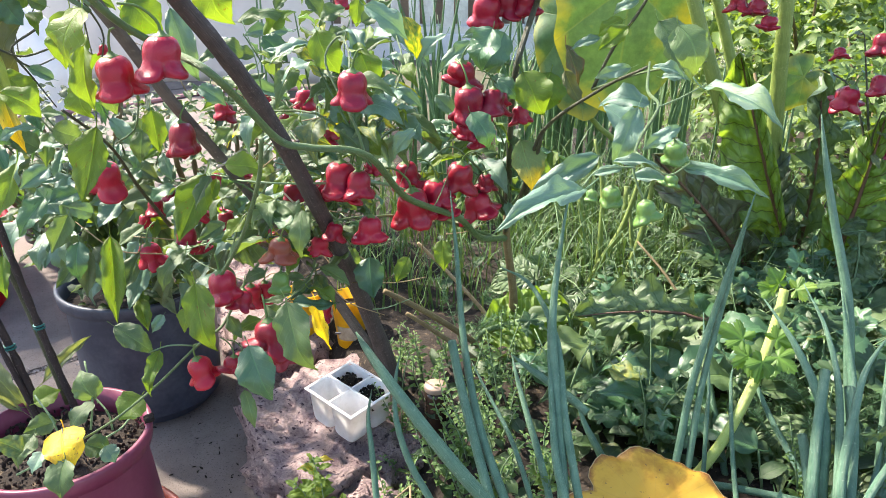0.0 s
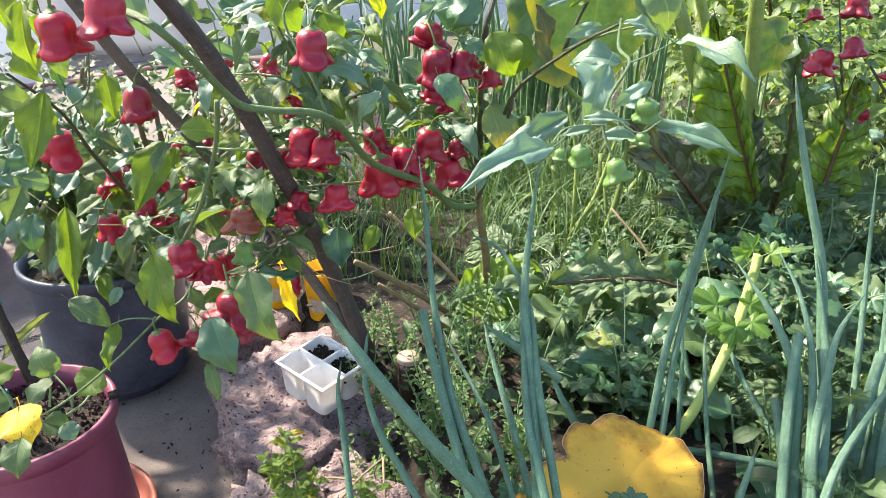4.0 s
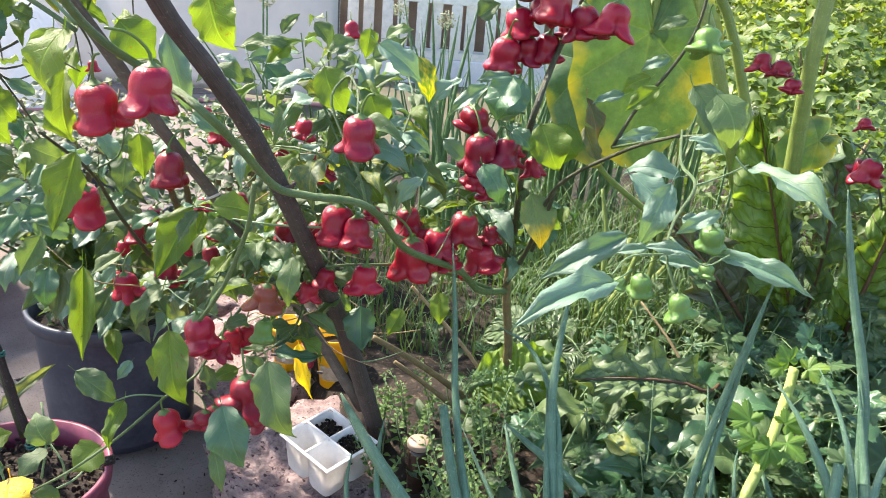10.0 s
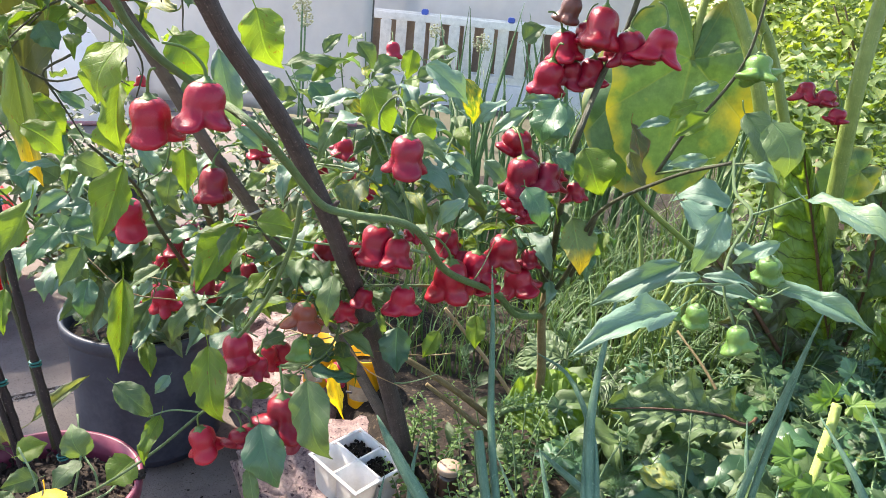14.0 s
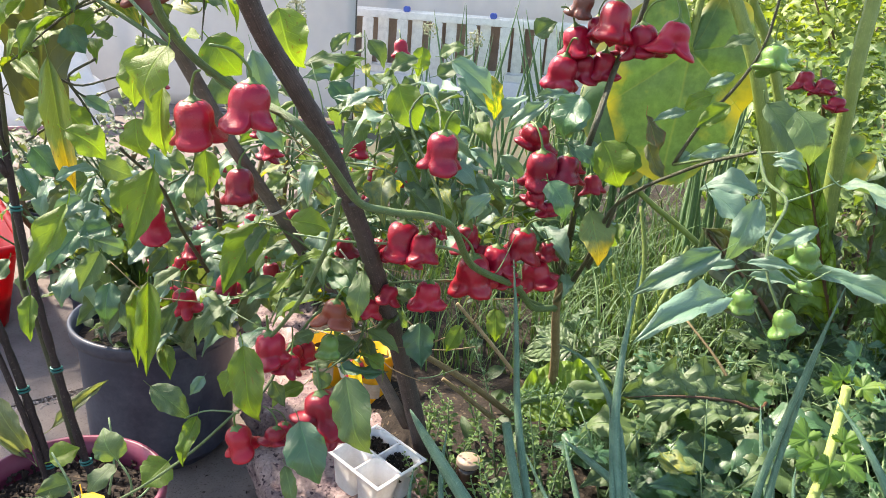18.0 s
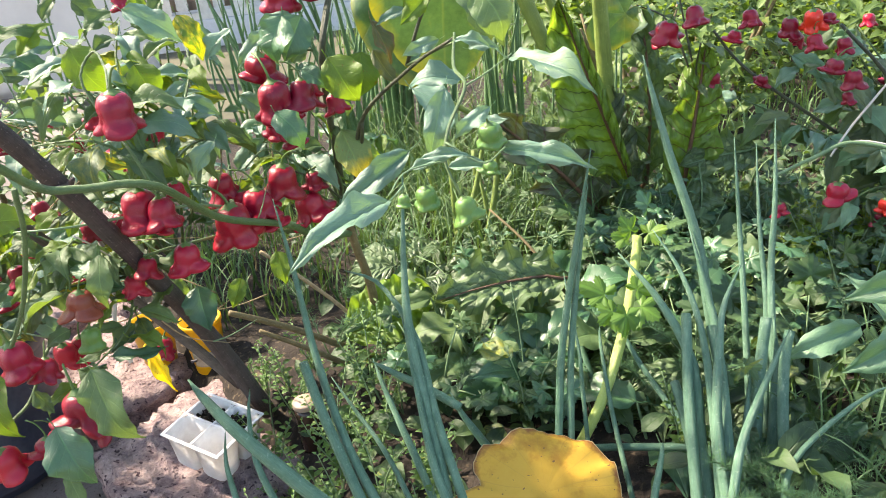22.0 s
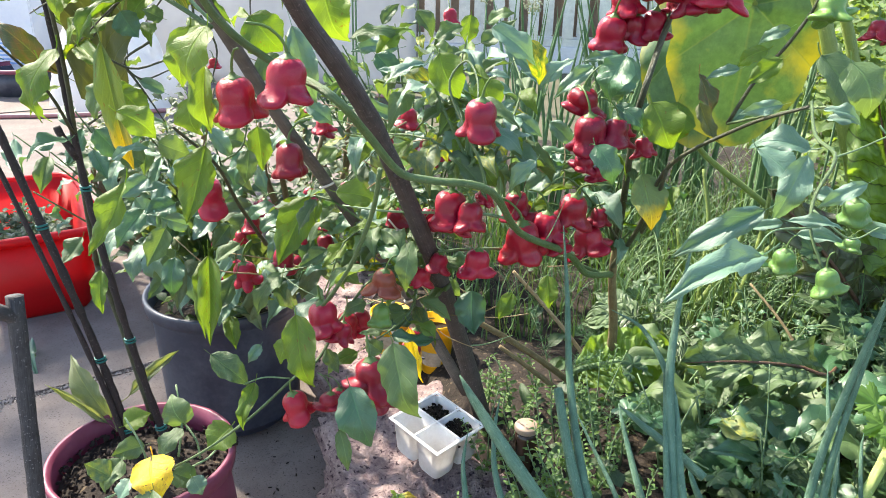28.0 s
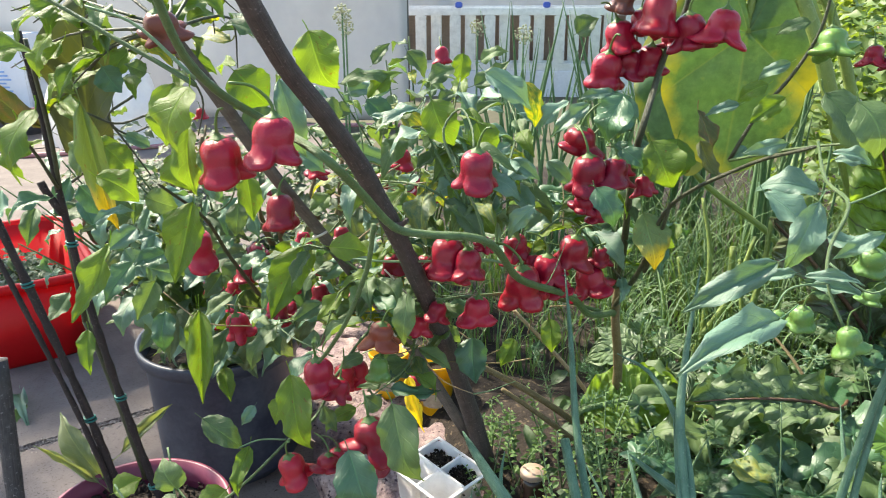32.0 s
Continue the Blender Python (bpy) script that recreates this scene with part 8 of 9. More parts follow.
tube("branch", [(0.906, 1.507, 0.635), (0.937, 1.480, 0.584), (0.980, 1.441, 0.534), (1.134, 1.368, 0.407)], [0.0027, 0.0030, 0.0033, 0.0037], STEM_DARK, bush_right, "")
tube("branch", [(1.090, 1.371, 0.640), (1.161, 1.316, 0.542), (1.228, 1.297, 0.421)], [0.0035, 0.0040, 0.0047], STEM_DARK, bush_right, "")
tube("branch", [(0.856, 1.208, 0.426), (0.934, 1.196, 0.457), (1.001, 1.193, 0.472), (1.110, 1.157, 0.441)], [0.0031, 0.0034, 0.0037, 0.0042], STEM_PALE, bush_right, "")
fruit(bush_right, (0.811, 1.531, 0.635), 0.0276, 3, RED, (7, 0), 296)
fruit(bush_right, (0.880, 1.453, 0.546), 0.0189, 1, RED, (-3, -13), 74)
fruit(bush_right, (0.873, 1.529, 0.659), 0.0161, 3, RED, (-9, 10), 75)
fruit(bush_right, (0.956, 1.460, 0.654), 0.0223, 1, RED, (-3, -5), 306)
fruit(bush_right, (0.939, 1.485, 0.617), 0.0183, 2, RED, (-11, -13), 162)
fruit(bush_right, (1.015, 1.420, 0.635), 0.0234, 2, RED, (7, -3), 11)
fruit(bush_right, (1.040, 1.383, 0.650), 0.0252, 1, SCARLET, (-14, -12), 82)
fruit(bush_right, (1.035, 1.365, 0.611), 0.0209, 1, RED, (13, -1), 201)
fruit(bush_right, (1.016, 1.283, 0.580), 0.0219, 3, RED, (4, 12), 339)
fruit(bush_right, (1.041, 1.259, 0.563), 0.0209, 0, RED, (-8, 6), 158)
fruit(bush_right, (1.063, 1.320, 0.609), 0.0196, 1, RED, (6, -9), 301)
fruit(bush_right, (1.043, 1.271, 0.526), 0.0141, 2, RED, (-8, -9), 347)
fruit(bush_right, (0.967, 1.426, 0.536), 0.0170, 2, RED, (14, 14), 336)
fruit(bush_right, (0.832, 1.143, 0.391), 0.0161, 3, RED, (-8, -2), 75)
fruit(bush_right, (0.927, 1.126, 0.409), 0.0247, 2, RED, (2, 11), 222)
fruit(bush_right, (1.059, 1.156, 0.349), 0.0209, 3, SCARLET, (9, 11), 191)
fruit(bush_right, (1.108, 1.138, 0.397), 0.0229, 0, RED, (-9, 8), 9)
fruit(bush_right, (1.038, 0.956, 0.355), 0.0242, 2, RED, (5, -7), 60)
fruit(bush_right, (1.327, 1.421, 0.555), 0.0191, 3, RED, (12, 12), 52)
fruit(bush_right, (1.251, 1.402, 0.500), 0.0209, 2, RED, (12, -7), 8)
fruit(bush_right, (1.397, 1.268, 0.507), 0.0198, 2, RED, (14, 14), 306)
fruit(bush_right, (1.360, 1.181, 0.389), 0.0192, 1, RED, (2, 4), 176)
fruit(bush_right, (1.333, 1.226, 0.424), 0.0158, 2, SCARLET, (-8, 11), 28)
fruit(bush_right, (1.222, 1.457, 0.618), 0.0174, 1, RED, (-4, -5), 275)
fruit(bush_right, (1.261, 1.409, 0.551), 0.0151, 3, RED, (-9, 5), 277)
fruit(bush_right, (1.321, 1.440, 0.611), 0.0203, 0, RED, (-5, 10), 185)
fruit(bush_right, (1.395, 1.438, 0.593), 0.0172, 2, RED, (8, 11), 309)
fruit(bush_right, (1.059, 1.169, 0.322), 0.0151, 0, RED, (3, -2), 323)
fruit(bush_right, (1.073, 1.384, 0.646), 0.0181, 3, RED, (-1, 11), 15)
fruit(bush_right, (1.038, 1.424, 0.607), 0.0161, 3, RED, (-13, -10), 189)
fruit(bush_right, (1.338, 1.204, 0.386), 0.0113, 2, RED, (-7, 4), 252)
fruit(bush_right, (1.029, 0.900, 0.704), 0.0263, 1, RED, (-2, -13), 314)
fruit(bush_right, (1.054, 0.948, 0.705), 0.0166, 0, RED, (-6, -9), 52)
fruit(bush_right, (0.744, 1.391, 0.664), 0.0265, 0, RED, (-14, -8), 180)
fruit(bush_right, (0.717, 1.396, 0.744), 0.0145, 3, RED, (5, -11), 248)
fruit(bush_right, (0.623, 1.499, 0.783), 0.0224, 2, RED, (5, -7), 90)
fruit(bush_right, (0.605, 1.520, 0.810), 0.0250, 3, RED, (8, 1), 47)
fruit(bush_right, (0.577, 1.542, 0.821), 0.0227, 0, RED, (-7, 2), 67)
fruit(bush_right, (0.785, 1.384, 0.758), 0.0269, 1, RED, (-8, 4), 23)
fruit(bush_right, (0.787, 1.372, 0.690), 0.0232, 2, RED, (-6, -10), 289)
bush(bush_right, (0.858, 1.466, 0.510), [(0.763, 1.558, 0.697), (0.804, 1.489, 0.771), (0.819, 1.402, 0.638)], 0.05, [DULL, PALE_SKYLIT], rs, 3, STEM_DARK, 0.003, False, 0.6)
near_shoot = thing("pepper_plant", (0.758, 0.652, 0.170), "young pepper shoot with broad pale leaves beside the reddish stake", "pepper plant")
tube("stem", [(0.761, 0.652, 0.151), (0.808, 0.718, 0.214), (0.852, 0.761, 0.264), (0.908, 0.792, 0.323), (0.966, 0.828, 0.408), (1.002, 0.863, 0.474), (1.002, 0.879, 0.503)], [0.0043, 0.0042, 0.0040, 0.0038, 0.0035, 0.0033, 0.0030], STEM, near_shoot, "")
tube("branch", [(0.914, 0.794, 0.334), (0.913, 0.828, 0.376), (0.911, 0.845, 0.396), (0.890, 0.849, 0.395)], [0.0023, 0.0020, 0.0016, 0.0013], STEM_PALE, near_shoot, "")
tube("branch", [(0.855, 0.831, 0.326), (0.892, 0.819, 0.336), (0.909, 0.814, 0.352), (0.898, 0.829, 0.357)], [0.0016, 0.0015, 0.0014, 0.0013], STEM_PALE, near_shoot, "")
tube("branch", [(0.908, 0.783, 0.333), (0.909, 0.743, 0.328), (0.907, 0.720, 0.320)], [0.0016, 0.0013, 0.0009], STEM_PALE, near_shoot, "")
tube("branch", [(0.832, 0.745, 0.244), (0.774, 0.765, 0.244), (0.729, 0.776, 0.232)], [0.0016, 0.0013, 0.0009], STEM_PALE, near_shoot, "")
tube("branch", [(0.803, 0.700, 0.210), (0.801, 0.655, 0.219), (0.804, 0.612, 0.218)], [0.0022, 0.0018, 0.0015], STEM_PALE, near_shoot, "")
leaf(near_shoot, (0.879, 0.859, 0.393), (0.762, 0.892, 0.363), 0.057, FRESH, face=(0.00, -0.70, 0.70))
leaf(near_shoot, (0.836, 0.832, 0.326), (0.724, 0.830, 0.286), 0.060, FRESH, face=(0.00, -0.70, 0.70))
leaf(near_shoot, (0.784, 0.876, 0.325), (0.666, 0.887, 0.287), 0.050, FRESH, face=(0.00, -0.70, 0.70))
leaf(near_shoot, (0.844, 0.877, 0.313), (0.815, 0.965, 0.364), 0.040, FRESH, face=(0.00, -0.70, 0.70))
leaf(near_shoot, (0.991, 0.904, 0.498), (0.854, 0.970, 0.528), 0.078, FRESH, face=(0.00, -0.70, 0.70))
leaf(near_shoot, (1.018, 0.890, 0.497), (0.941, 0.947, 0.584), 0.060, FRESH, face=(0.00, -0.70, 0.70))
leaf(near_shoot, (0.731, 0.780, 0.238), (0.659, 0.770, 0.206), 0.028, FRESH, face=(0.00, -0.70, 0.70))
leaf(near_shoot, (0.825, 0.781, 0.274), (0.783, 0.801, 0.255), 0.031, LIME_BACKLIT, face=(0.00, -0.70, 0.70))
leaf(near_shoot, (0.790, 0.634, 0.222), (0.743, 0.608, 0.209), 0.048, FRESH, face=(0.00, -0.70, 0.70))
leaf(near_shoot, (0.798, 0.750, 0.251), (0.751, 0.722, 0.231), 0.033, FRESH, face=(0.00, -0.70, 0.70))
stake_right = thing("stake", (0.790, 0.640, 0.150), "reddish-brown bark stake with pale specks and cut knots", "stake")
tube("pole", [(0.730, 0.583, 0.210), (0.808, 0.628, 0.283), (0.861, 0.665, 0.359), (0.905, 0.715, 0.457), (0.937, 0.760, 0.562), (0.960, 0.804, 0.685)], [0.0131, 0.0133, 0.0133, 0.0133, 0.0133, 0.0133], STAKE_RED, stake_right, "", sides=12, n=40, wobble=0.02)
tube("knot", [(0.813, 0.628, 0.297), (0.801, 0.620, 0.305)], [0.005, 0.0035], STAKE_RED, stake_right, "", sides=7, n=4)
tube("knot", [(0.868, 0.672, 0.405), (0.855, 0.664, 0.412)], [0.005, 0.0035], STAKE_RED, stake_right, "", sides=7, n=4)
tube("knot", [(0.887, 0.684, 0.445), (0.873, 0.675, 0.451)], [0.005, 0.0035], STAKE_RED, stake_right, "", sides=7, n=4)
rs = np.random.RandomState(77)
for k, p in enumerate(glide([(0.780, 0.611, 0.255), (0.808, 0.628, 0.283), (0.861, 0.665, 0.359), (0.905, 0.715, 0.457), (0.937, 0.760, 0.562)], 9)):
    a = rs.uniform(2.6, 5.6)
    d = Vector((math.cos(a), math.sin(a), 0.45))
    tube("knot", [Vector(p) + d * 0.009, Vector(p) + d * 0.0145, Vector(p) + d * 0.016], [0.0052, 0.0042, 0.0026], STAKE_RED if k % 3 else STEM_WOOD, stake_right, "", sides=7, n=5, wobble=0.12)
tube("knot", [(0.782, 0.604, 0.247), (0.770, 0.596, 0.256)], [0.005, 0.0035], STAKE_RED, stake_right, "", sides=7, n=4)
tube("knot", [(0.913, 0.731, 0.561), (0.900, 0.722, 0.566)], [0.005, 0.0035], STAKE_RED, stake_right, "", sides=7, n=4)
stake_back = thing("stake", (1.378, 1.341, 0.100), "grey-brown stake standing among the crowded pepper branches", "stake")
tube("pole", [(1.397, 1.335, -0.053), (1.273, 1.255, 0.419), (1.247, 1.223, 0.578), (1.237, 1.204, 0.681)], [0.0199, 0.0171, 0.0165, 0.0164], STAKE_DARK, stake_back, "", sides=10, wobble=0.05, n=24)
tube("side_branch", [(1.242, 1.191, 0.648), (1.231, 1.116, 0.650), (1.227, 1.050, 0.668)], [0.0060, 0.0050, 0.0040], STAKE_GREY, stake_back, "")
tube("side_branch", [(1.249, 1.227, 0.508), (1.242, 1.178, 0.514), (1.234, 1.142, 0.513)], [0.0063, 0.0052, 0.0043], STAKE_DARK, stake_back, "")
twine = thing("twine", (0.9, 1.3, 0.6), "pale twine stretched between stake and bush", "twine")
tube("strand", [(1.160, 1.194, 0.691), (1.096, 1.221, 0.580), (1.033, 1.239, 0.486), (0.987, 1.228, 0.438)], [0.0021, 0.0021, 0.0021, 0.0020], STRING, twine, "")
tube("strand", [(1.244, 1.178, 0.606), (1.236, 1.187, 0.524), (1.219, 1.205, 0.453)], [0.0022, 0.0022, 0.0022], STRING, twine, "")
tube("strand", [(1.194, 1.213, 0.612), (1.207, 1.185, 0.608), (1.234, 1.162, 0.615)], [0.0021, 0.0021, 0.0021], STRING, twine, "")
tube("strand", [(0.997, 1.228, 0.458), (1.034, 1.204, 0.466), (1.097, 1.173, 0.450)], [0.0020, 0.0020, 0.0021], STRING, twine, "")
tube("strand", [(0.743, 0.608, 0.209), (0.744, 0.657, 0.202), (0.751, 0.690, 0.204), (0.779, 0.697, 0.202)], [0.0015, 0.0015, 0.0015, 0.0016], STRING, twine, "")

# ---- the dying leaf ----
def withered(name):
    """Yellow blade with orange stains and a browned rim."""
    m, nt, b, out = nodes_of(name)
    uv = nt.nodes.new("ShaderNodeTexCoord").outputs["UV"]
    xyz = nt.nodes.new("ShaderNodeSeparateXYZ")
    nt.links.new(uv, xyz.inputs[0])
    where = nt.nodes.new("ShaderNodeTexCoord").outputs["Object"]
    n1, n2 = noise_node(nt, 14, 5, 0.6, where), noise_node(nt, 70, 4, 0.65, where)
    q = xyz.outputs[0]
    ray = maths(nt, "ABSOLUTE", maths(nt, "SINE", maths(nt, "ADD", maths(nt, "MULTIPLY", xyz.outputs[1], 7 * math.pi), maths(nt, "MULTIPLY", n1, 0.8))))
    col = blend(nt, steps(nt, n1, 0.35, 0.65), (0.78, 0.47, 0.06), (0.70, 0.38, 0.035))
    col = blend(nt, maths(nt, "MULTIPLY", steps(nt, ray, 0.10, 0.02), 0.45), col, (0.62, 0.34, 0.05))
    stain = maths(nt, "ADD", maths(nt, "ADD", maths(nt, "MULTIPLY", n1, 0.75), maths(nt, "MULTIPLY", n2, 0.3)), maths(nt, "MULTIPLY", q, 0.22))
    col = blend(nt, maths(nt, "MULTIPLY", steps(nt, stain, 0.70, 0.86), 0.8), col, (0.46, 0.17, 0.02))
    col = blend(nt, steps(nt, maths(nt, "ADD", q, maths(nt, "MULTIPLY", n2, 0.25)), 1.02, 1.12), col, (0.30, 0.11, 0.025))
    col = blend(nt, steps(nt, q, 0.985, 0.995), col, (0.62, 0.45, 0.22))
    col = blend(nt, steps(nt, noise_node(nt, 160, 2, 0.5, where), 0.70, 0.74), col, (0.25, 0.12, 0.04))
    nt.links.new(col, b.inputs["Base Color"])
    b.inputs["Roughness"].default_value = 0.5
    bumped(nt, b, maths(nt, "ADD", n1, maths(nt, "MULTIPLY", n2, 0.5)), 0.5, 0.004)
    tr = nt.nodes.new("ShaderNodeBsdfTranslucent")
    nt.links.new(col, tr.inputs[0])
    mx = nt.nodes.new("ShaderNodeMixShader")
    mx.inputs[0].default_value = 0.3
    nt.links.new(b.outputs[0], mx.inputs[1])
    nt.links.new(tr.outputs[0], mx.inputs[2])
    nt.links.new(mx.outputs[0], out.inputs[0])
    return m


DYING = withered("dying_leaf")
verts, faces, uvs, nr, na = [], [], [], 18, 96
for i in range(nr + 1):
    for k in range(na):
        a = 2 * math.pi * k / na
        q = i / nr
        lobe = 0.85 * math.exp(-((a - 3.45) / 0.40) ** 2)
        notch = 0.22 * math.exp(-((a - 2.85) / 0.20) ** 2)
        r = q * (1 + 0.03 * math.sin(3 * a + 1) + (lobe - notch) * q + 0.025 * noise.noise(Vector((math.cos(a) * 3, math.sin(a) * 3, 5))) * q + 0.012 * noise.noise(Vector((math.cos(a) * 12, math.sin(a) * 12, 9))) * q)
        r *= 1 + 0.02 * q ** 6 * noise.noise(Vector((math.cos(a) * 25, math.sin(a) * 25, 3)))
        x, y = 0.100 * r * math.cos(a), 0.104 * r * math.sin(a)
        z = 0.012 * math.cos(2 * a + 0.6) * q * q - 0.020 * q * q + 0.004 * math.sin(5 * a) * q ** 3 + 0.02 * lobe * q
        z += 0.0045 * q * abs(math.sin(3.5 * a + 0.4 * math.sin(2 * a))) ** 0.5 + 0.004 * q ** 5 * noise.noise(Vector((math.cos(a) * 16, math.sin(a) * 16, 4)))
        z += 0.010 * q ** 4 * noise.noise(Vector((math.cos(a) * 4, math.sin(a) * 4, 2))) + 0.008 * noise.noise(Vector((x * 22, y * 22, 1))) * q
        verts.append((dying_at[0] + x - 0.014, dying_at[1] + y * 0.8 - 0.02, dying_at[2] + z + 0.6 * y))
        uvs.append((q, abs(k / na * 2 - 1)))
for i in range(nr):
    for k in range(na):
        faces.append((i * na + k, (i + 1) * na + k, (i + 1) * na + (k + 1) % na, i * na + (k + 1) % na))
blade = part("leaf", mesh_of("leaf", verts, faces, DYING, uvs), dying, "yellow blade browning at the edge")
tube("stalk", [(dying_at[0] + 0.02, dying_at[1] - 0.10, dying_at[2] - 0.095), (dying_at[0] + 0.03, dying_at[1] - 0.09, 0.20), (dying_at[0] + 0.03, dying_at[1] - 0.06, 0.15)], [0.004, 0.006], CELERY, dying)

# ---- herbs and weeds ----


def lobed_data(seed, lobes=5):
    """A celery or parsley leaflet with five toothed lobes, creased along each."""
    rs_ = np.random.RandomState(seed)
    n, rings = 53, (0.4, 0.75, 1.0)
    verts, uvs, faces = [(0.40, 0.0, 0.02)], [(0.4, 0.5)], []
    part_of = rs_.uniform(0.85, 1.12, lobes)
    for q in rings:
        for k in range(n):
            a = -2.72 + 5.44 * k / (n - 1)
            crest = 0.5 + 0.5 * math.cos(2 * math.pi * a / 1.06)
            lobe = min(lobes - 1, max(0, round(a / 1.06) + lobes // 2))
            r = (0.37 + 0.19 * crest ** 0.8) * part_of[lobe] * (1.06 if abs(a) < 0.53 else 0.92 if abs(a) < 1.6 else 0.72)
            if q == 1.0:
                r += 0.036 * (1 if k % 2 else -0.8)
            z = 0.10 * crest * q - 0.30 * (q * r) ** 2 * 1.6 + 0.05 * math.sin(3 * a + seed) * q
            verts.append((0.40 + q * r * math.cos(a), q * r * math.sin(a), z))
            uvs.append((0.4 + 0.55 * q * r * math.cos(a), 0.5 + 0.6 * q * r * math.sin(a)))
    faces = [(0, 1 + k, 2 + k) for k in range(n - 1)]
    for i in range(2):
        faces += [(1 + i * n + k, 1 + (i + 1) * n + k, 2 + (i + 1) * n + k, 2 + i * n + k) for k in range(n - 1)]
    return verts, faces, uvs


lobed_store = [mesh_of("leaf", *lobed_data(k)[:2], m_, lobed_data(k)[2]) for m_ in (HERB, HERB, DEEP) for k in range(4)]


def herb(place, size, leaves, height, seed, label="parsley-like herb with lobed toothed leaves", mats=None, name="herb_plant", group="herbs in the bed"):
    """Stalks from one root, three leaflets at each end."""
    rs_ = np.random.RandomState(seed)
    t = thing(name, place, label, "herb", group)
    tone_ = 4 * rs_.randint(3)
    for k in range(leaves):
        a, out_ = rs_.uniform(0, 6.28), rs_.uniform(0.25, 1.0) * height * 0.9
        top = Vector(place) + Vector((math.cos(a) * out_, math.sin(a) * out_, height * rs_.uniform(0.5, 1.05)))
        if hides_stalk(top.x, top.y, top.z):
            continue
        mid = Vector(place) * 0.5 + top * 0.5 + Vector((0, 0, height * 0.15))
        tube("stalk", [place, mid, top], [0.0022, 0.0012], STEM_PALE, t, sides=4, n=6)
        way_ = (top - mid).normalized()
        sideways = way_.cross(Vector((0, 0, 1))).normalized()
        for q, (along, across, sc) in enumerate(((1.0, 0.0, 1.0), (0.35, 0.75, 0.8), (0.35, -0.75, 0.8))):
            d = (way_ * along + sideways * across + Vector((0, 0, -0.25))).normalized()
            s = size * sc * rs_.uniform(0.8, 1.2)
            part("leaf", lobed_store[rs_.randint(4) + tone_], t, m=turn_to(top + d * s * 0.1, top + d * s * 1.0, s * 1.15, (rs_.uniform(-0.3, 0.3), -0.4 + rs_.uniform(-0.3, 0.3), 1)))
    return t


def soil_at(x, y):
    return bed_height(x, y)


STALK_CLEARING = ((0.18, 0.50), (0.33, 0.50), (0.63, 1.16), (0.35, 0.91))


def hides_stalk(x, y, z=1.0):
    """Ground kept low before the pale celery stalk."""
    if z < 0.22:
        return False
    for (ax, ay), (bx, by) in zip(STALK_CLEARING, STALK_CLEARING[1:] + STALK_CLEARING[:1]):
        if (bx - ax) * (y - ay) - (by - ay) * (x - ax) < 0:
            return False
    return True


rs = np.random.RandomState(8)
for k in range(34):
    x, y = rs.uniform(0.18, 0.75), rs.uniform(0.72, 1.55)
    if k > 24:
        x, y = rs.uniform(0.6, 1.3), rs.uniform(0.8, 1.5)
    if (x - dying_at[0]) ** 2 + (y - dying_at[1]) ** 2 < 0.14 ** 2:
        y += 0.3
    if hides_stalk(x, y) or (0.18 < x < 0.52 and 1.10 < y < 1.42) or (x > 0.38 and y < 0.90):
        continue
    herb((x, y, soil_at(x, y)), rs.uniform(0.034, 0.054), rs.randint(4, 7), rs.uniform(0.09, 0.18), k)
for x, y, h in ((0.60, 1.36, 0.26), (0.70, 1.22, 0.26)):
    herb((x, y, soil_at(x, y)), 0.056, 6, h, int(x * 100), "celery with lobed bright green leaves")


rs = np.random.RandomState(44)
for k, (x, y) in enumerate(((0.26, 1.02), (0.31, 1.16), (0.37, 1.30), (0.22, 1.20), (0.46, 1.36), (0.19, 0.93), (0.66, 1.10), (0.80, 1.00), (0.74, 1.32), (0.92, 1.16))):
    if (x - dying_at[0]) ** 2 + (y - dying_at[1]) ** 2 < 0.22 ** 2:
        continue
    herb((x, y, soil_at(x, y)), rs.uniform(0.046, 0.064), 4, rs.uniform(0.11, 0.16), 700 + k, "celery plant with dull green toothed leaves")


def near_dying(x, y):
    return (x - dying_at[0]) ** 2 + (y - dying_at[1]) ** 2 < 0.15 ** 2


def weed(place, height, seed, size=0.013, material=HERB, label="upright weed with small opposite leaves", joined=True, group="weeds beside the stone"):
    if near_dying(place[0], place[1]) or hides_stalk(place[0], place[1]):
        return
    rs_ = np.random.RandomState(seed)
    t = thing("weed", place, label, "weed", group)
    h = Heap()
    for s in range(rs_.randint(2, 4)):
        a = rs_.uniform(0, 6.28)
        top = Vector(place) + Vector((math.cos(a) * height * 0.35, math.sin(a) * height * 0.35, height * rs_.uniform(0.7, 1.1)))
        mid = Vector(place) * 0.5 + top * 0.5 + Vector((rs_.uniform(-0.01, 0.01), rs_.uniform(-0.01, 0.01), 0.01))
        tube("stalk", [place, mid, top], [0.0016, 0.0008], STEM_PALE, t, sides=4, n=7)
        line = glide([place, mid, top], 20)
        for k in range(3, 20, 2 if joined else 3):
            b = rs_.uniform(0, 6.28)
            for o in (0, math.pi):
                d = Vector((math.cos(b + o), math.sin(b + o), 0.25)).normalized()
                z = size * rs_.uniform(0.7, 1.3) * (1.25 - k / 26)
                p = Vector(line[k])
                m = turn_to(p + d * z * 0.2, p + d * z * 1.3, z * 0.62, (rs_.uniform(-0.3, 0.3), -0.5, 1))
                if joined:
                    h.add(small, m)
                else:
                    part("leaf", leaf_mesh(material, rs_.randint(5)), t, m=m)
    if joined:
        part("leaves", h.mesh("leaves", material), t)


small = blade_data(ovate, 6, 3, 0.15, 0.3, 0.12, 0.1, 0.0, 0.3)
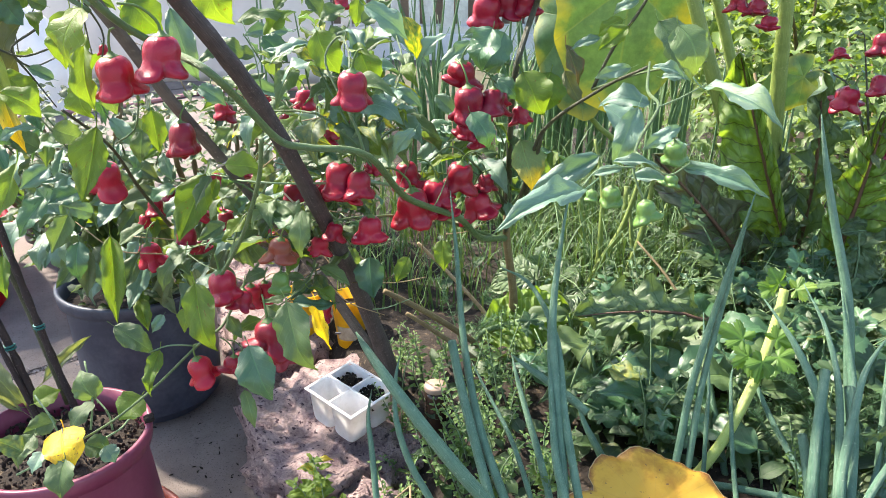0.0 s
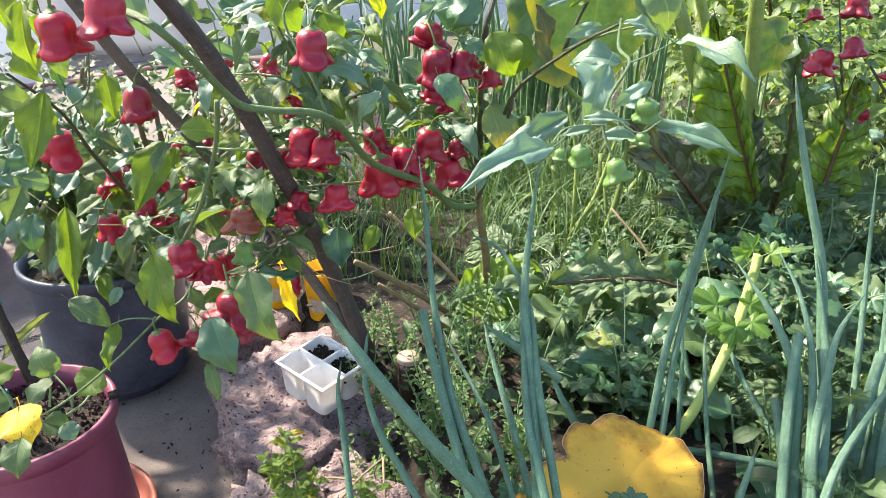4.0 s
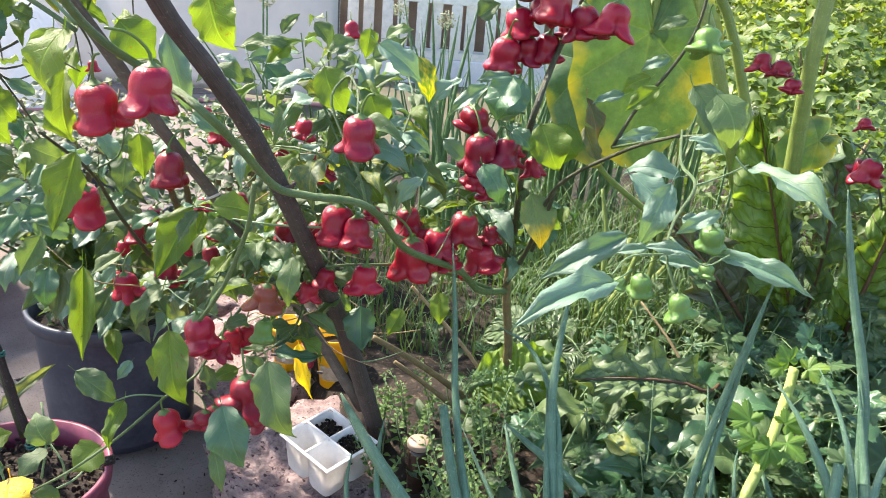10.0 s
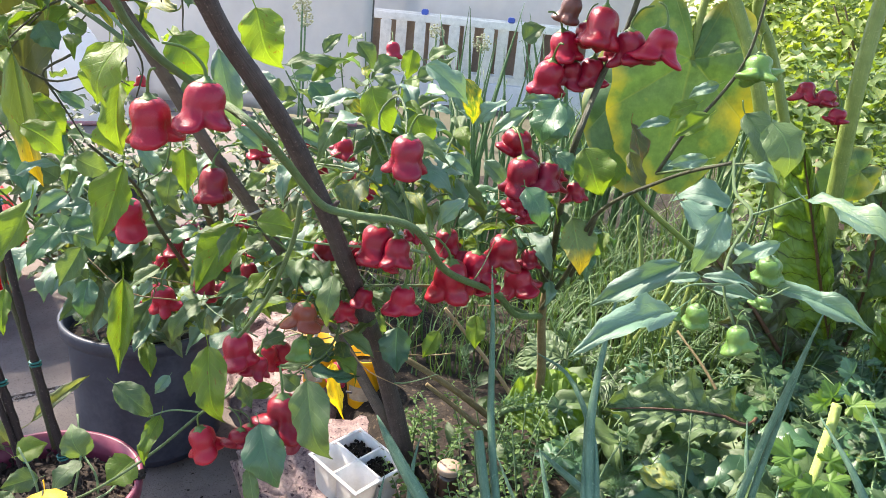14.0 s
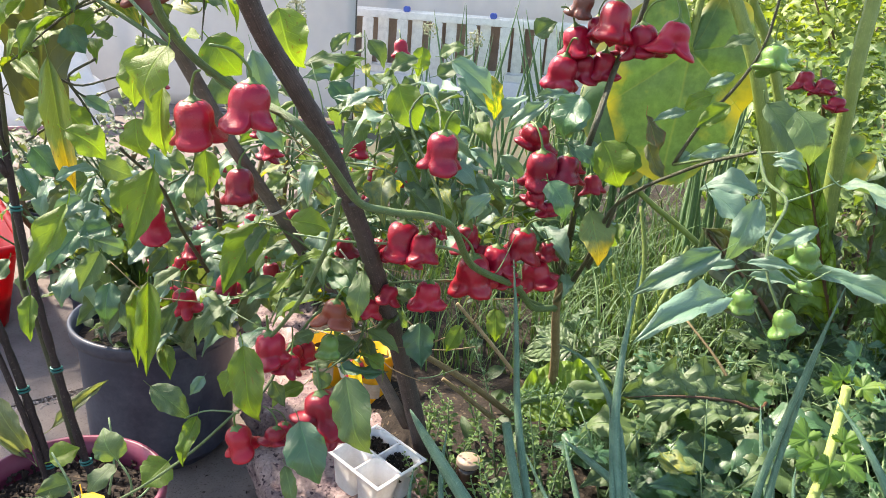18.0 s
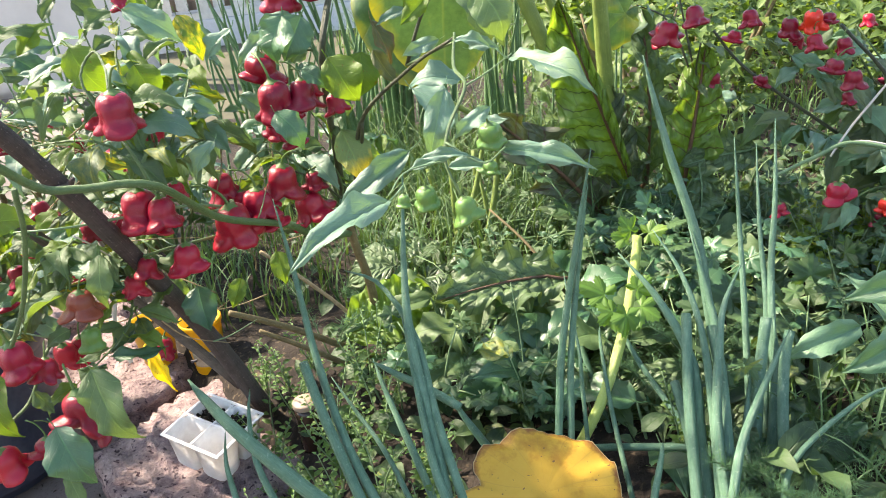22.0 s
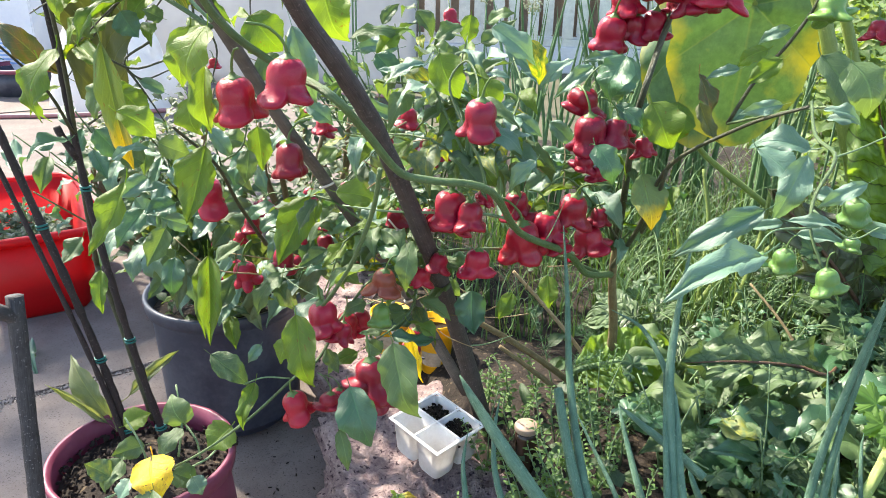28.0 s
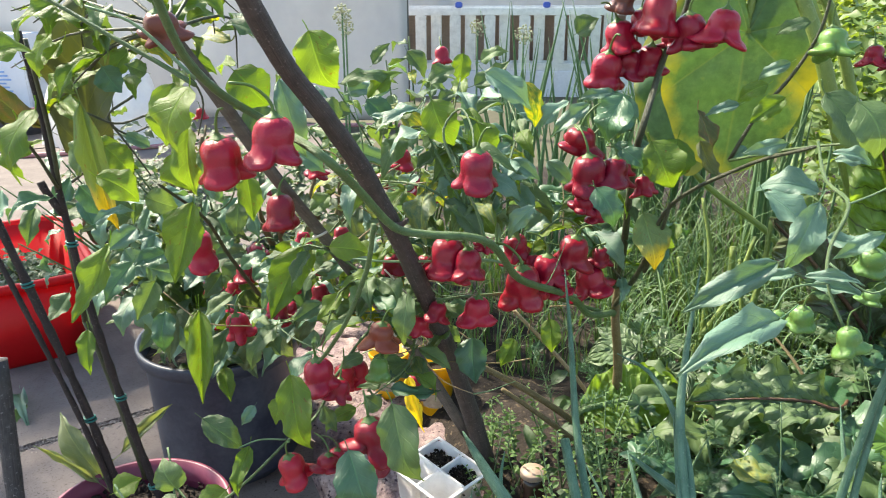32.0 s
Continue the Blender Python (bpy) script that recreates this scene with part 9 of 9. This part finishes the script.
HERB_HEAP = leafy("leaf_weed", (0.05, 0.12, 0.035), (0.15, 0.26, 0.07), (0.34, 0.32, 0.06), 0.1, 0.45, 0.35, veins=5, islands=True)
rs = np.random.RandomState(14)
for k in range(44):
    x, y = (rs.uniform(-0.09, 0.16), rs.uniform(0.80, 1.28)) if k < 34 else (rs.uniform(0.1, 0.6), rs.uniform(0.7, 1.2))
    weed((x, y, soil_at(x, y)), rs.uniform(0.08, 0.17), k + 50, 0.013, HERB_HEAP)
for x, y, tone_of in ((-0.17, 0.88, LIME_BACKLIT), (-0.13, 0.80, WITHER), (-0.08, 0.86, LIME_BACKLIT), (-0.21, 0.95, LIME_BACKLIT)):
    weed((x, y, 0.10), 0.085, int(-x * 900), 0.026, tone_of, "small yellowing weed on the stone edging", False)

rs = np.random.RandomState(29)
for k in range(40):
    x, y = (rs.uniform(0.5, 1.5), rs.uniform(0.85, 1.75)) if k < 32 else (rs.uniform(0.2, 0.6), rs.uniform(1.0, 1.5))
    weed((x, y, soil_at(x, y)), rs.uniform(0.10, 0.24), k + 150, rs.uniform(0.026, 0.04), (GREEN, DEEP, HERB)[k % 3], "leafy broad-leaved weed in the bed", False, "weeds in the bed")

weed((1.024, 1.264, 0.170), 0.16, 300, 0.03, LIME_BACKLIT, "weed in the bed coloured yellow-green as if sunlit", False, "weeds in the bed")
weed((1.066, 1.228, 0.170), 0.16, 301, 0.03, LIME_BACKLIT, "weed in the bed coloured yellow-green as if sunlit", False, "weeds in the bed")
weed((1.129, 1.238, 0.170), 0.16, 302, 0.03, LIME_BACKLIT, "weed in the bed coloured yellow-green as if sunlit", False, "weeds in the bed")
weed((1.119, 1.173, 0.170), 0.16, 303, 0.03, LIME_BACKLIT, "weed in the bed coloured yellow-green as if sunlit", False, "weeds in the bed")
weed((0.961, 1.229, 0.170), 0.16, 304, 0.03, LIME_BACKLIT, "weed in the bed coloured yellow-green as if sunlit", False, "weeds in the bed")
weed((0.984, 1.244, 0.170), 0.16, 305, 0.03, LIME_BACKLIT, "weed in the bed coloured yellow-green as if sunlit", False, "weeds in the bed")
weed((1.077, 1.280, 0.170), 0.16, 306, 0.03, LIME_BACKLIT, "weed in the bed coloured yellow-green as if sunlit", False, "weeds in the bed")
weed((1.081, 1.193, 0.170), 0.16, 307, 0.03, LIME_BACKLIT, "weed in the bed coloured yellow-green as if sunlit", False, "weeds in the bed")
weed((1.160, 1.207, 0.170), 0.16, 308, 0.03, LIME_BACKLIT, "weed in the bed coloured yellow-green as if sunlit", False, "weeds in the bed")
weed((0.978, 1.169, 0.170), 0.16, 309, 0.03, LIME_BACKLIT, "weed in the bed coloured yellow-green as if sunlit", False, "weeds in the bed")
weed((1.057, 1.128, 0.170), 0.16, 310, 0.03, LIME_BACKLIT, "weed in the bed coloured yellow-green as if sunlit", False, "weeds in the bed")
weed((0.996, 1.323, 0.170), 0.16, 311, 0.03, LIME_BACKLIT, "weed in the bed coloured yellow-green as if sunlit", False, "weeds in the bed")

def dock(place, size, leaves, material, seed, label="low broad-leaved plant with large wrinkled leaves"):
    """A rosette of large leaves on short stalks."""
    rs_ = np.random.RandomState(seed)
    t = None
    for k in range(leaves):
        a = k * 2.4 + rs_.uniform(-0.4, 0.4)
        d = Vector((math.cos(a), math.sin(a), 0))
        p = Vector(place)
        b = p + d * 0.03 + Vector((0, 0, rs_.uniform(0.06, 0.12)))
        e = b + d * size * rs_.uniform(0.8, 1.15) + Vector((0, 0, rs_.uniform(-0.03, 0.05)))
        if hides_stalk(b.x, b.y, b.z) or hides_stalk(e.x, e.y, e.z) or near_dying(b.x, b.y) or near_dying(e.x, e.y):
            continue
        t = t or thing("dock_plant", place, label, "plant", "broad-leaved plants in the bed")
        tube("stalk", [p, p * 0.4 + b * 0.6, b], [0.003, 0.002], STEM_PALE, t, sides=5, n=5)
        part("leaf", leaf_mesh(material, rs_.randint(5)), t, m=turn_to(b, e, size * rs_.uniform(0.55, 0.7), (rs_.uniform(-0.3, 0.3), -0.5, 1)))


dock((0.219, 1.409, 0.170), 0.12, 5, WRINKLED, 400)
dock((0.385, 1.318, 0.170), 0.14, 6, GREEN, 401)
dock((0.461, 1.235, 0.170), 0.12, 5, DEEP, 402)
dock((0.622, 1.160, 0.170), 0.14, 5, DEEP, 403)
dock((0.283, 1.144, 0.170), 0.1, 5, GREEN, 404)
dock((0.493, 1.061, 0.170), 0.11, 5, GREEN, 405)
dock((0.365, 1.078, 0.170), 0.1, 5, DEEP, 406)
dock((0.795, 1.318, 0.170), 0.12, 5, GREEN, 407)
dock((0.743, 1.411, 0.170), 0.12, 5, DEEP, 408)
dock((0.262, 1.256, 0.170), 0.09, 5, GREEN, 409)
rs = np.random.RandomState(91)
for k, (x, y) in enumerate(((0.44, 0.98), (0.50, 0.93), (0.40, 0.86), (0.56, 0.90), (0.34, 1.06), (0.39, 1.16), (0.55, 1.06), (0.30, 0.90), (0.48, 1.20), (0.62, 0.98), (0.25, 1.18), (0.33, 1.30))):
    dock((x, y, soil_at(x, y) - 0.05), 0.11, 5, (WRINKLED, DEEP, PALE_SKYLIT)[k % 3], 500 + k, "low plant with dull broad leaves under the onions")
rs = np.random.RandomState(52)
for k in range(14):
    x, y = rs.uniform(0.62, 1.5), rs.uniform(0.8, 1.5)
    dock((x, y, soil_at(x, y)), rs.uniform(0.08, 0.12), 5, (DEEP, WRINKLED, GREEN, WRINKLED)[k % 4], 70 + k)
# feathery dill and carrot tops
thread = tube_data([(0, 0, 0), (0.5, 0.04, 0.05), (1, 0, 0)], [0.013, 0.006], 3, 3)


def dill(place, height, seed):
    rs_ = np.random.RandomState(seed)
    t = thing("dill_plant", place, "feathery fine green dill among the herbs", "herb", "dill in the bed")
    h = Heap()
    for s in range(4):
        a = rs_.uniform(0, 6.28)
        top = Vector(place) + Vector((math.cos(a) * height * 0.6, math.sin(a) * height * 0.6, height * rs_.uniform(0.6, 1.0)))
        tube("stalk", [place, Vector(place) * 0.5 + top * 0.5 + Vector((0, 0, 0.02)), top], [0.0018, 0.0008], STEM_PALE, t, sides=4, n=6)
        line = glide([place, Vector(place) * 0.5 + top * 0.5 + Vector((0, 0, 0.02)), top], 12)
        for p in line[4:]:
            for q in range(17):
                d = Vector(rs_.normal(0, 1, 3))
                d.z = abs(d.z) * 0.6
                d.normalize()
                ln = rs_.uniform(0.008, 0.027)
                h.add(thread, turn_to(p, Vector(p) + d * ln, 0.030, (0.1, -0.5, 1)))
    part("fronds", h.mesh("fronds", FEATHER), t)


rs = np.random.RandomState(17)
for k in range(14):
    x, y = (rs.uniform(0.02, 0.35), rs.uniform(0.75, 1.45)) if k < 6 else (rs.uniform(0.5, 1.15), rs.uniform(0.7, 1.1))
    if not near_dying(x, y):
        dill((x, y, soil_at(x, y)), rs.uniform(0.10, 0.17), k + 5)

for k, (x, y) in enumerate(((0.58, 0.745), (0.60, 0.70), (0.63, 0.76), (0.55, 0.71))):
    dill((x, y, soil_at(x, y)), 0.13, 60 + k)

# grass
blade_one = blade_data(lambda u: 0.5 * (1 - u) ** 0.6, 6, 3, 0.28, 0.012, 0.0, 0.0, 0.0, 0)


def grass(name, count, area, length, width, seed, label, z=None, flop=0.7):
    rs_ = np.random.RandomState(seed)
    h = Heap()
    for k in range(count):
        x, y = rs_.uniform(area[0], area[1]), rs_.uniform(area[2], area[3])
        b = Vector((x, y, soil_at(x, y) - 0.005 if z is None else z))
        a = rs_.uniform(0, 6.28)
        ln = length * rs_.uniform(0.5, 1.2)
        f = rs_.uniform(0.2, 1.0) * flop
        e = b + Vector((math.cos(a) * f, math.sin(a) * f, math.sqrt(max(0.15, 1 - f * f)))) * ln
        m = turn_to(b, e, width * rs_.uniform(0.6, 1.3), (math.cos(a) * -0.2, math.sin(a) * -0.2, 1))
        h.add(blade_one, m)
    return tagged(new(name, h.mesh(name, GRASSY)), label, "grass", kind="stuff")


grass("grass", 1500, (0.15, 1.0, 1.45, 2.5), 0.26, 0.005, 3, "long fine arching grass in the bed", None, 0.95)
grass("grass", 800, (-0.25, 0.5, 1.5, 2.3), 0.17, 0.0048, 4, "long fine grass behind the pepper stems")
grass("grass", 900, (0.9, 2.2, 0.9, 2.6), 0.16, 0.006, 5, "mown-length grass under the right bush")
grass("grass", 420, (0.66, 1.15, 0.52, 0.98), 0.15, 0.006, 7, "dark grass and weeds by the reddish stake")
grass("grass", 2600, (0.4, 4.5, 2.5, 6.0), 0.30, 0.012, 6, "tall rough grass behind the beds", 0.0, 0.6)

# low cover between the herbs, too small to pick apart
rs = np.random.RandomState(23)
cover = Heap()
for k in range(2300):
    x, y = rs.uniform(-0.02, 1.9), rs.uniform(0.45, 2.0)
    if x < 0.15 and y > 1.25 and rs.uniform() < 0.8:
        continue
    if near_dying(x, y):
        continue
    s = rs.uniform(0.022, 0.055) if x < 0.55 else rs.uniform(0.028, 0.072)
    a = rs.uniform(0, 6.28)
    b = Vector((x, y, soil_at(x, y) + rs.uniform(0.0, 0.06 if x < 0.55 else 0.10)))
    cover.add(small, turn_to(b, b + Vector((math.cos(a), math.sin(a), rs.uniform(-0.4, 0.5))) * s, s * rs.uniform(0.45, 0.8), (rs.uniform(-0.4, 0.4), -0.4, 1)))
tagged(new("ground_cover", cover.mesh("ground_cover", MIXED)), "low mixed leafy weeds covering the bed", "weeds", kind="stuff")

# ---- tall onions and flowering stems at the back ----
rs = np.random.RandomState(9)
for c in range(7):
    x0, y0 = rs.uniform(-0.05, 0.62), rs.uniform(1.95, 2.5)
    t = thing("onion_plant", (x0, y0, soil_at(x0, y0)), "tall dark-green onion clump behind the pepper plant", "onion", "onions at the back")
    for k in range(16):
        a, f, ln = rs.uniform(0, 6.28), rs.uniform(0.02, 0.28), rs.uniform(0.45, 0.78)
        b = Vector((x0 + rs.uniform(-0.05, 0.05), y0 + rs.uniform(-0.05, 0.05), soil_at(x0, y0)))
        e = b + Vector((math.cos(a) * f, math.sin(a) * f, 1)) * ln
        m_ = b * 0.5 + e * 0.5 - Vector((math.cos(a), math.sin(a), 0)) * 0.03
        onion(t, [tuple(b), tuple(m_), tuple(e)], rs.uniform(0.005, 0.009), ONION_DARK)
knob = lathe_data([(0.05, -0.9), (0.8, -0.4), (0.9, 0.3), (0.4, 0.8), (0.05, 0.95)], 5)


def umbel(root, top, r, seed):
    """A seeding onion head on its stalk."""
    rs_ = np.random.RandomState(seed)
    t = thing("flowering_onion", root, "seeding onion with a pale round head on its stalk", "flower", "flowering onions at the back")
    tube("stalk", [root, tuple(np.asarray(root) * 0.5 + np.asarray(top) * 0.5 + (0.01, 0, 0)), top], [0.005, 0.003], ONION_DARK, t, sides=6, n=10)
    h = Heap()
    for k in range(60):
        d = Vector(rs_.normal(0, 1, 3)).normalized()
        h.add((knob[0], knob[1], None), Matrix.Translation(Vector(top) + d * r * rs_.uniform(0.6, 1.0)) @ Matrix.Diagonal((r * 0.13,) * 3 + (1,)))
        h.add(thread, turn_to(top, Vector(top) + d * r * 0.8, 0.02, (0.1, 0.2, 1)))
    part("head", h.mesh("head", UMBEL), t)


umbel((-0.583, 2.355, 0.02), (-0.553, 2.355, 0.861), 0.03, 605)
umbel((-0.584, 2.404, 0.02), (-0.554, 2.404, 0.822), 0.026, 612)
umbel((-0.198, 2.503, 0.02), (-0.168, 2.503, 0.813), 0.026, 845)
umbel((-0.057, 2.504, 0.02), (-0.027, 2.504, 0.794), 0.03, 927)
umbel((0.817, 2.226, 0.02), (0.847, 2.226, 0.638), 0.022, 1305)
umbel((0.931, 2.064, 0.02), (0.961, 2.064, 0.607), 0.03, 1415)
umbel((0.916, 2.064, 0.02), (0.946, 2.064, 0.561), 0.026, 1400)
umbel((0.825, 2.326, 0.02), (0.855, 2.326, 0.599), 0.02, 1285)

# ---- greenery far behind ----


broad = blade_data(ovate, 5, 3, 0.06, 0.3, 0.15, 0.2, 1.0, 0)


def thicket(name, count, area, zs, size, seed, label, mats, category="shrub"):
    """A shrub with a few stems and a crown of leaves."""
    rs_ = np.random.RandomState(seed)
    cx, cy = (area[0] + area[1]) / 2, (area[2] + area[3]) / 2
    t = thing(name, (cx, cy, 0.0), label, category)
    h = Heap()
    for k in range(count):
        p = Vector((rs_.uniform(area[0], area[1]), rs_.uniform(area[2], area[3]), rs_.uniform(zs[0], zs[1])))
        q = Vector(((p.x - cx) / (area[1] - area[0]) * 2, (p.y - cy) / (area[3] - area[2]) * 2, (p.z - zs[0]) / (zs[1] - zs[0]) * 2 - 1))
        if q.length > 1.0 + 0.25 * noise.noise(p * 4):
            continue
        a = rs_.uniform(0, 6.28)
        s = size * rs_.uniform(0.6, 1.3)
        h.add(broad, turn_to(p, p + Vector((math.cos(a), math.sin(a), rs_.uniform(-0.9, 0.3))) * s, s * 0.66, (rs_.uniform(-0.4, 0.4), -0.4, 1)))
    part("crown", h.mesh("crown", mats), t)
    for k in range(5):
        a = rs_.uniform(0, 6.28)
        tube("stem", [(cx, cy, -0.01), (cx + 0.15 * math.cos(a), cy + 0.15 * math.sin(a), zs[1] * 0.5), (cx + 0.3 * (area[1] - area[0]) * math.cos(a), cy + 0.3 * (area[3] - area[2]) * math.sin(a), zs[1] * 0.85)],
             [0.014, 0.005], STEM_WOOD, t, sides=6, n=8)


for k, (a, zs, n) in enumerate((((1.2, 2.4, 3.2, 4.4), (0.0, 0.85), 2600), ((2.0, 3.4, 2.4, 3.6), (0.0, 0.8), 2600), ((1.6, 3.4, 4.4, 6.0), (0.0, 1.25), 4200), ((2.6, 4.4, 3.6, 5.2), (0.0, 1.25), 3600),
                                ((1.7, 2.7, 1.6, 2.6), (0.05, 0.75), 1800), ((3.2, 5.6, 5.5, 7.5), (0.0, 1.9), 5200), ((1.5, 3.4, 6.2, 7.6), (0.0, 1.9), 5200), ((4.6, 7.0, 3.5, 6.0), (0.0, 1.9), 4500),
                                ((2.2, 3.4, 0.9, 2.0), (0.0, 0.8), 1400), ((0.75, 1.6, 2.05, 2.75), (0.0, 0.62), 1500), ((1.3, 2.1, 2.4, 3.2), (0.0, 0.7), 1600), ((2.2, 5.2, 7.6, 9.6), (0.0, 2.6), 6000),
                                ((5.0, 9.0, 6.0, 10.0), (0.0, 2.8), 6000))):
    thicket("shrub", n, a, zs, (0.055 if k in (4, 9, 10) else 0.13 if k > 10 else 0.09), 60 + k, "leafy green shrub behind the garden beds", HEDGE if k in (2, 3, 5, 6, 7, 11, 12) else BACKLEAF)

# leafy young plants in the pots behind the bed
for k, (x, y, w, z0, z1, n) in enumerate(((-1.27, 2.37, 0.20, 0.18, 0.42, 520), (-0.74, 2.35, 0.28, 0.12, 0.55, 760), (-1.42, 2.95, 0.34, 0.12, 0.46, 620), (-0.92, 1.90, 0.18, 0.13, 0.44, 480), (-0.45, 2.05, 0.20, 0.10, 0.60, 620))):
    thicket("young_plant", n, (x - w, x + w, y - w, y + w), (z0, z1), 0.042, 260 + k, "dusty grey-green young plant with many small leaves", MIXED if k % 2 else DUSTY, "plant")

# unseen tree, added only to shade the pots and path
tree = thing("tree", (-2.75, 1.95, 0.0), "unseen leafy tree added to shade the pots", "tree")
tube("trunk", [(-2.75, 1.95, -0.02), (-2.70, 2.05, 0.6), (-2.60, 2.20, 1.15), (-2.50, 2.35, 1.7)], [0.055, 0.042, 0.034, 0.018], STAKE_GREY, tree, sides=10, n=20, wobble=0.05)
rs = np.random.RandomState(123)
crown = Heap()
for k in range(9):
    a, q = 0.7 * k, rs.uniform(0.3, 0.5)
    tube("limb", [(-2.60, 2.20, 1.15), (-2.55 + 0.5 * q * math.cos(a), 2.3 + 0.5 * q * math.sin(a), 1.40), (-2.55 + q * math.cos(a), 2.42 + q * math.sin(a), 1.6 + 0.03 * k)], [0.02, 0.006], STAKE_GREY, tree, sides=6, n=8)
for k in range(1700):
    p = Vector((rs.uniform(-1, 1), rs.uniform(-1, 1), rs.uniform(-1, 1)))
    if p.length > 1.0 + 0.3 * noise.noise(p * 2.5):
        continue
    p = Vector((-2.38 + p.x * 0.54, 2.30 + p.y * 0.66, 1.72 + p.z * 0.42))
    a, s = rs.uniform(0, 6.28), rs.uniform(0.05, 0.09)
    crown.add(broad, turn_to(p, p + Vector((math.cos(a), math.sin(a), rs.uniform(-0.8, 0.3))) * s, s * 0.62, (rs.uniform(-0.4, 0.4), rs.uniform(-0.4, 0.4), 1)))
part("crown", crown.mesh("crown", MIXED), tree)

# seedlings in the far pots and the red box
for k, (x, y, z, r) in enumerate(((-1.27, 2.37, 0.17, 0.11), (-1.42, 2.95, 0.11, 0.13), (-0.74, 2.35, 0.13, 0.12), (-1.37, 1.91, 0.125, 0.085), (-1.45, 2.00, 0.125, 0.07), (-0.632, 1.435, 0.262, 0.135))):
    rs_ = np.random.RandomState(80 + k)
    t = thing("seedlings", (x, y, z), "small leafy seedlings crowded in a container", "seedlings")
    h = Heap()
    for j in range(170):
        a, q = rs_.uniform(0, 6.28), r * math.sqrt(rs_.uniform())
        p = Vector((x + q * math.cos(a), y + q * math.sin(a), z + rs_.uniform(0.0, 0.09)))
        s = rs_.uniform(0.018, 0.042)
        b = rs_.uniform(0, 6.28)
        h.add(small, turn_to(p, p + Vector((math.cos(b), math.sin(b), rs_.uniform(-0.2, 0.5))) * s, s * 0.7, (0.1, -0.3, 1)))
    part("leaves", h.mesh("leaves", MIXED), t)

# ---- bits and pieces ----
dry = thing("dry_stems", (-0.06, 0.88, 0.12), "broken dry straw-coloured stems on the stone edging", "stems")
for p, q in (((-0.12, 0.86, 0.135), (-0.05, 0.93, 0.165)), ((-0.05, 0.93, 0.165), (-0.045, 0.86, 0.14)), ((-0.16, 0.93, 0.13), (-0.06, 0.90, 0.14))):
    tube("stem", [p, tuple((np.asarray(p) + q) / 2 + (0, 0, 0.006)), q], [0.0022, 0.0016], DRY, dry, sides=5, n=6)
flake = thing("fallen_leaf", (-0.20, 1.02, 0.125), "curled dry brown leaf on the stone edging", "leaf")
leaf(flake, (-0.225, 1.02, 0.131), (-0.18, 1.035, 0.138), 0.016, WITHER, (0, -0.3, 1), 3)
clod = thing("soil_clod", (-0.45, 0.985, 0.245), "dark clod of soil on the rim of the maroon pot", "soil")
lump = boulder(clod, (-0.450, 0.975, 0.2565), (0.007, 0.008, 0.004), 20, 9, SOIL, 0.3)
lump.name = "lump"
blossom = thing("blossom", (0.771, 0.766, 0.258), "tiny white pepper blossom on the young shoot", "flower")
leaf(blossom, (0.771, 0.766, 0.258), (0.782, 0.762, 0.258), 0.006, PETAL, (0, -1, 0.2), 0)
leaf(blossom, (0.771, 0.766, 0.258), (0.775, 0.762, 0.269), 0.006, PETAL, (0, -1, 0.2), 0)
leaf(blossom, (0.771, 0.766, 0.258), (0.762, 0.762, 0.265), 0.006, PETAL, (0, -1, 0.2), 0)
leaf(blossom, (0.771, 0.766, 0.258), (0.762, 0.762, 0.252), 0.006, PETAL, (0, -1, 0.2), 0)
leaf(blossom, (0.771, 0.766, 0.258), (0.775, 0.762, 0.248), 0.006, PETAL, (0, -1, 0.2), 0)
CELERY_LEAF = leafy("leaf_celery", (0.066, 0.155, 0.026), (0.145, 0.265, 0.045), (0.3, 0.36, 0.05), 0.05, 0.45, 0.4, veins=5)
celery_leaf = [mesh_of("leaf", *lobed_data(k)[:2], CELERY_LEAF, lobed_data(k)[2]) for k in (21, 22, 23)]


def wide_leaf(base, tip, width, face):
    base, tip = Vector(base), Vector(tip)
    return turn_to(base, base + (tip - base) * 1.55, width * 1.5, face)


part("leaf", celery_leaf[0], celery, m=wide_leaf((0.488, 1.027, 0.348), (0.450, 1.040, 0.370), 0.044, (0.1, -0.7, 0.7)))
part("leaf", celery_leaf[1], celery, m=wide_leaf((0.486, 1.016, 0.350), (0.457, 1.007, 0.339), 0.037, (0.1, -0.7, 0.7)))
part("leaf", celery_leaf[2], celery, m=wide_leaf((0.500, 1.023, 0.349), (0.520, 0.998, 0.341), 0.045, (0.1, -0.7, 0.7)))
part("leaf", celery_leaf[0], celery, m=wide_leaf((0.504, 1.034, 0.350), (0.524, 1.028, 0.371), 0.034, (0.1, -0.7, 0.7)))
part("leaf", celery_leaf[1], celery, m=wide_leaf((0.491, 1.009, 0.361), (0.477, 0.985, 0.334), 0.034, (0.1, -0.7, 0.7)))
part("leaf", celery_leaf[2], celery, m=wide_leaf((0.567, 1.142, 0.390), (0.554, 1.147, 0.416), 0.033, (0.1, -0.7, 0.7)))
part("leaf", celery_leaf[0], celery, m=wide_leaf((0.570, 1.142, 0.393), (0.595, 1.127, 0.406), 0.036, (0.1, -0.7, 0.7)))
part("leaf", celery_leaf[1], celery, m=wide_leaf((0.565, 1.142, 0.390), (0.539, 1.145, 0.400), 0.030, (0.1, -0.7, 0.7)))
straw = thing("dry_stems", (0.518, 1.486, 0.170), "dry brown flower stalk standing among the grass", "stems")
tube("stem", [(0.470, 1.215, 0.270), (0.425, 1.290, 0.345), (0.379, 1.370, 0.392)], [0.0035, 0.0022], STEM_WOOD, straw, sides=6, n=10)
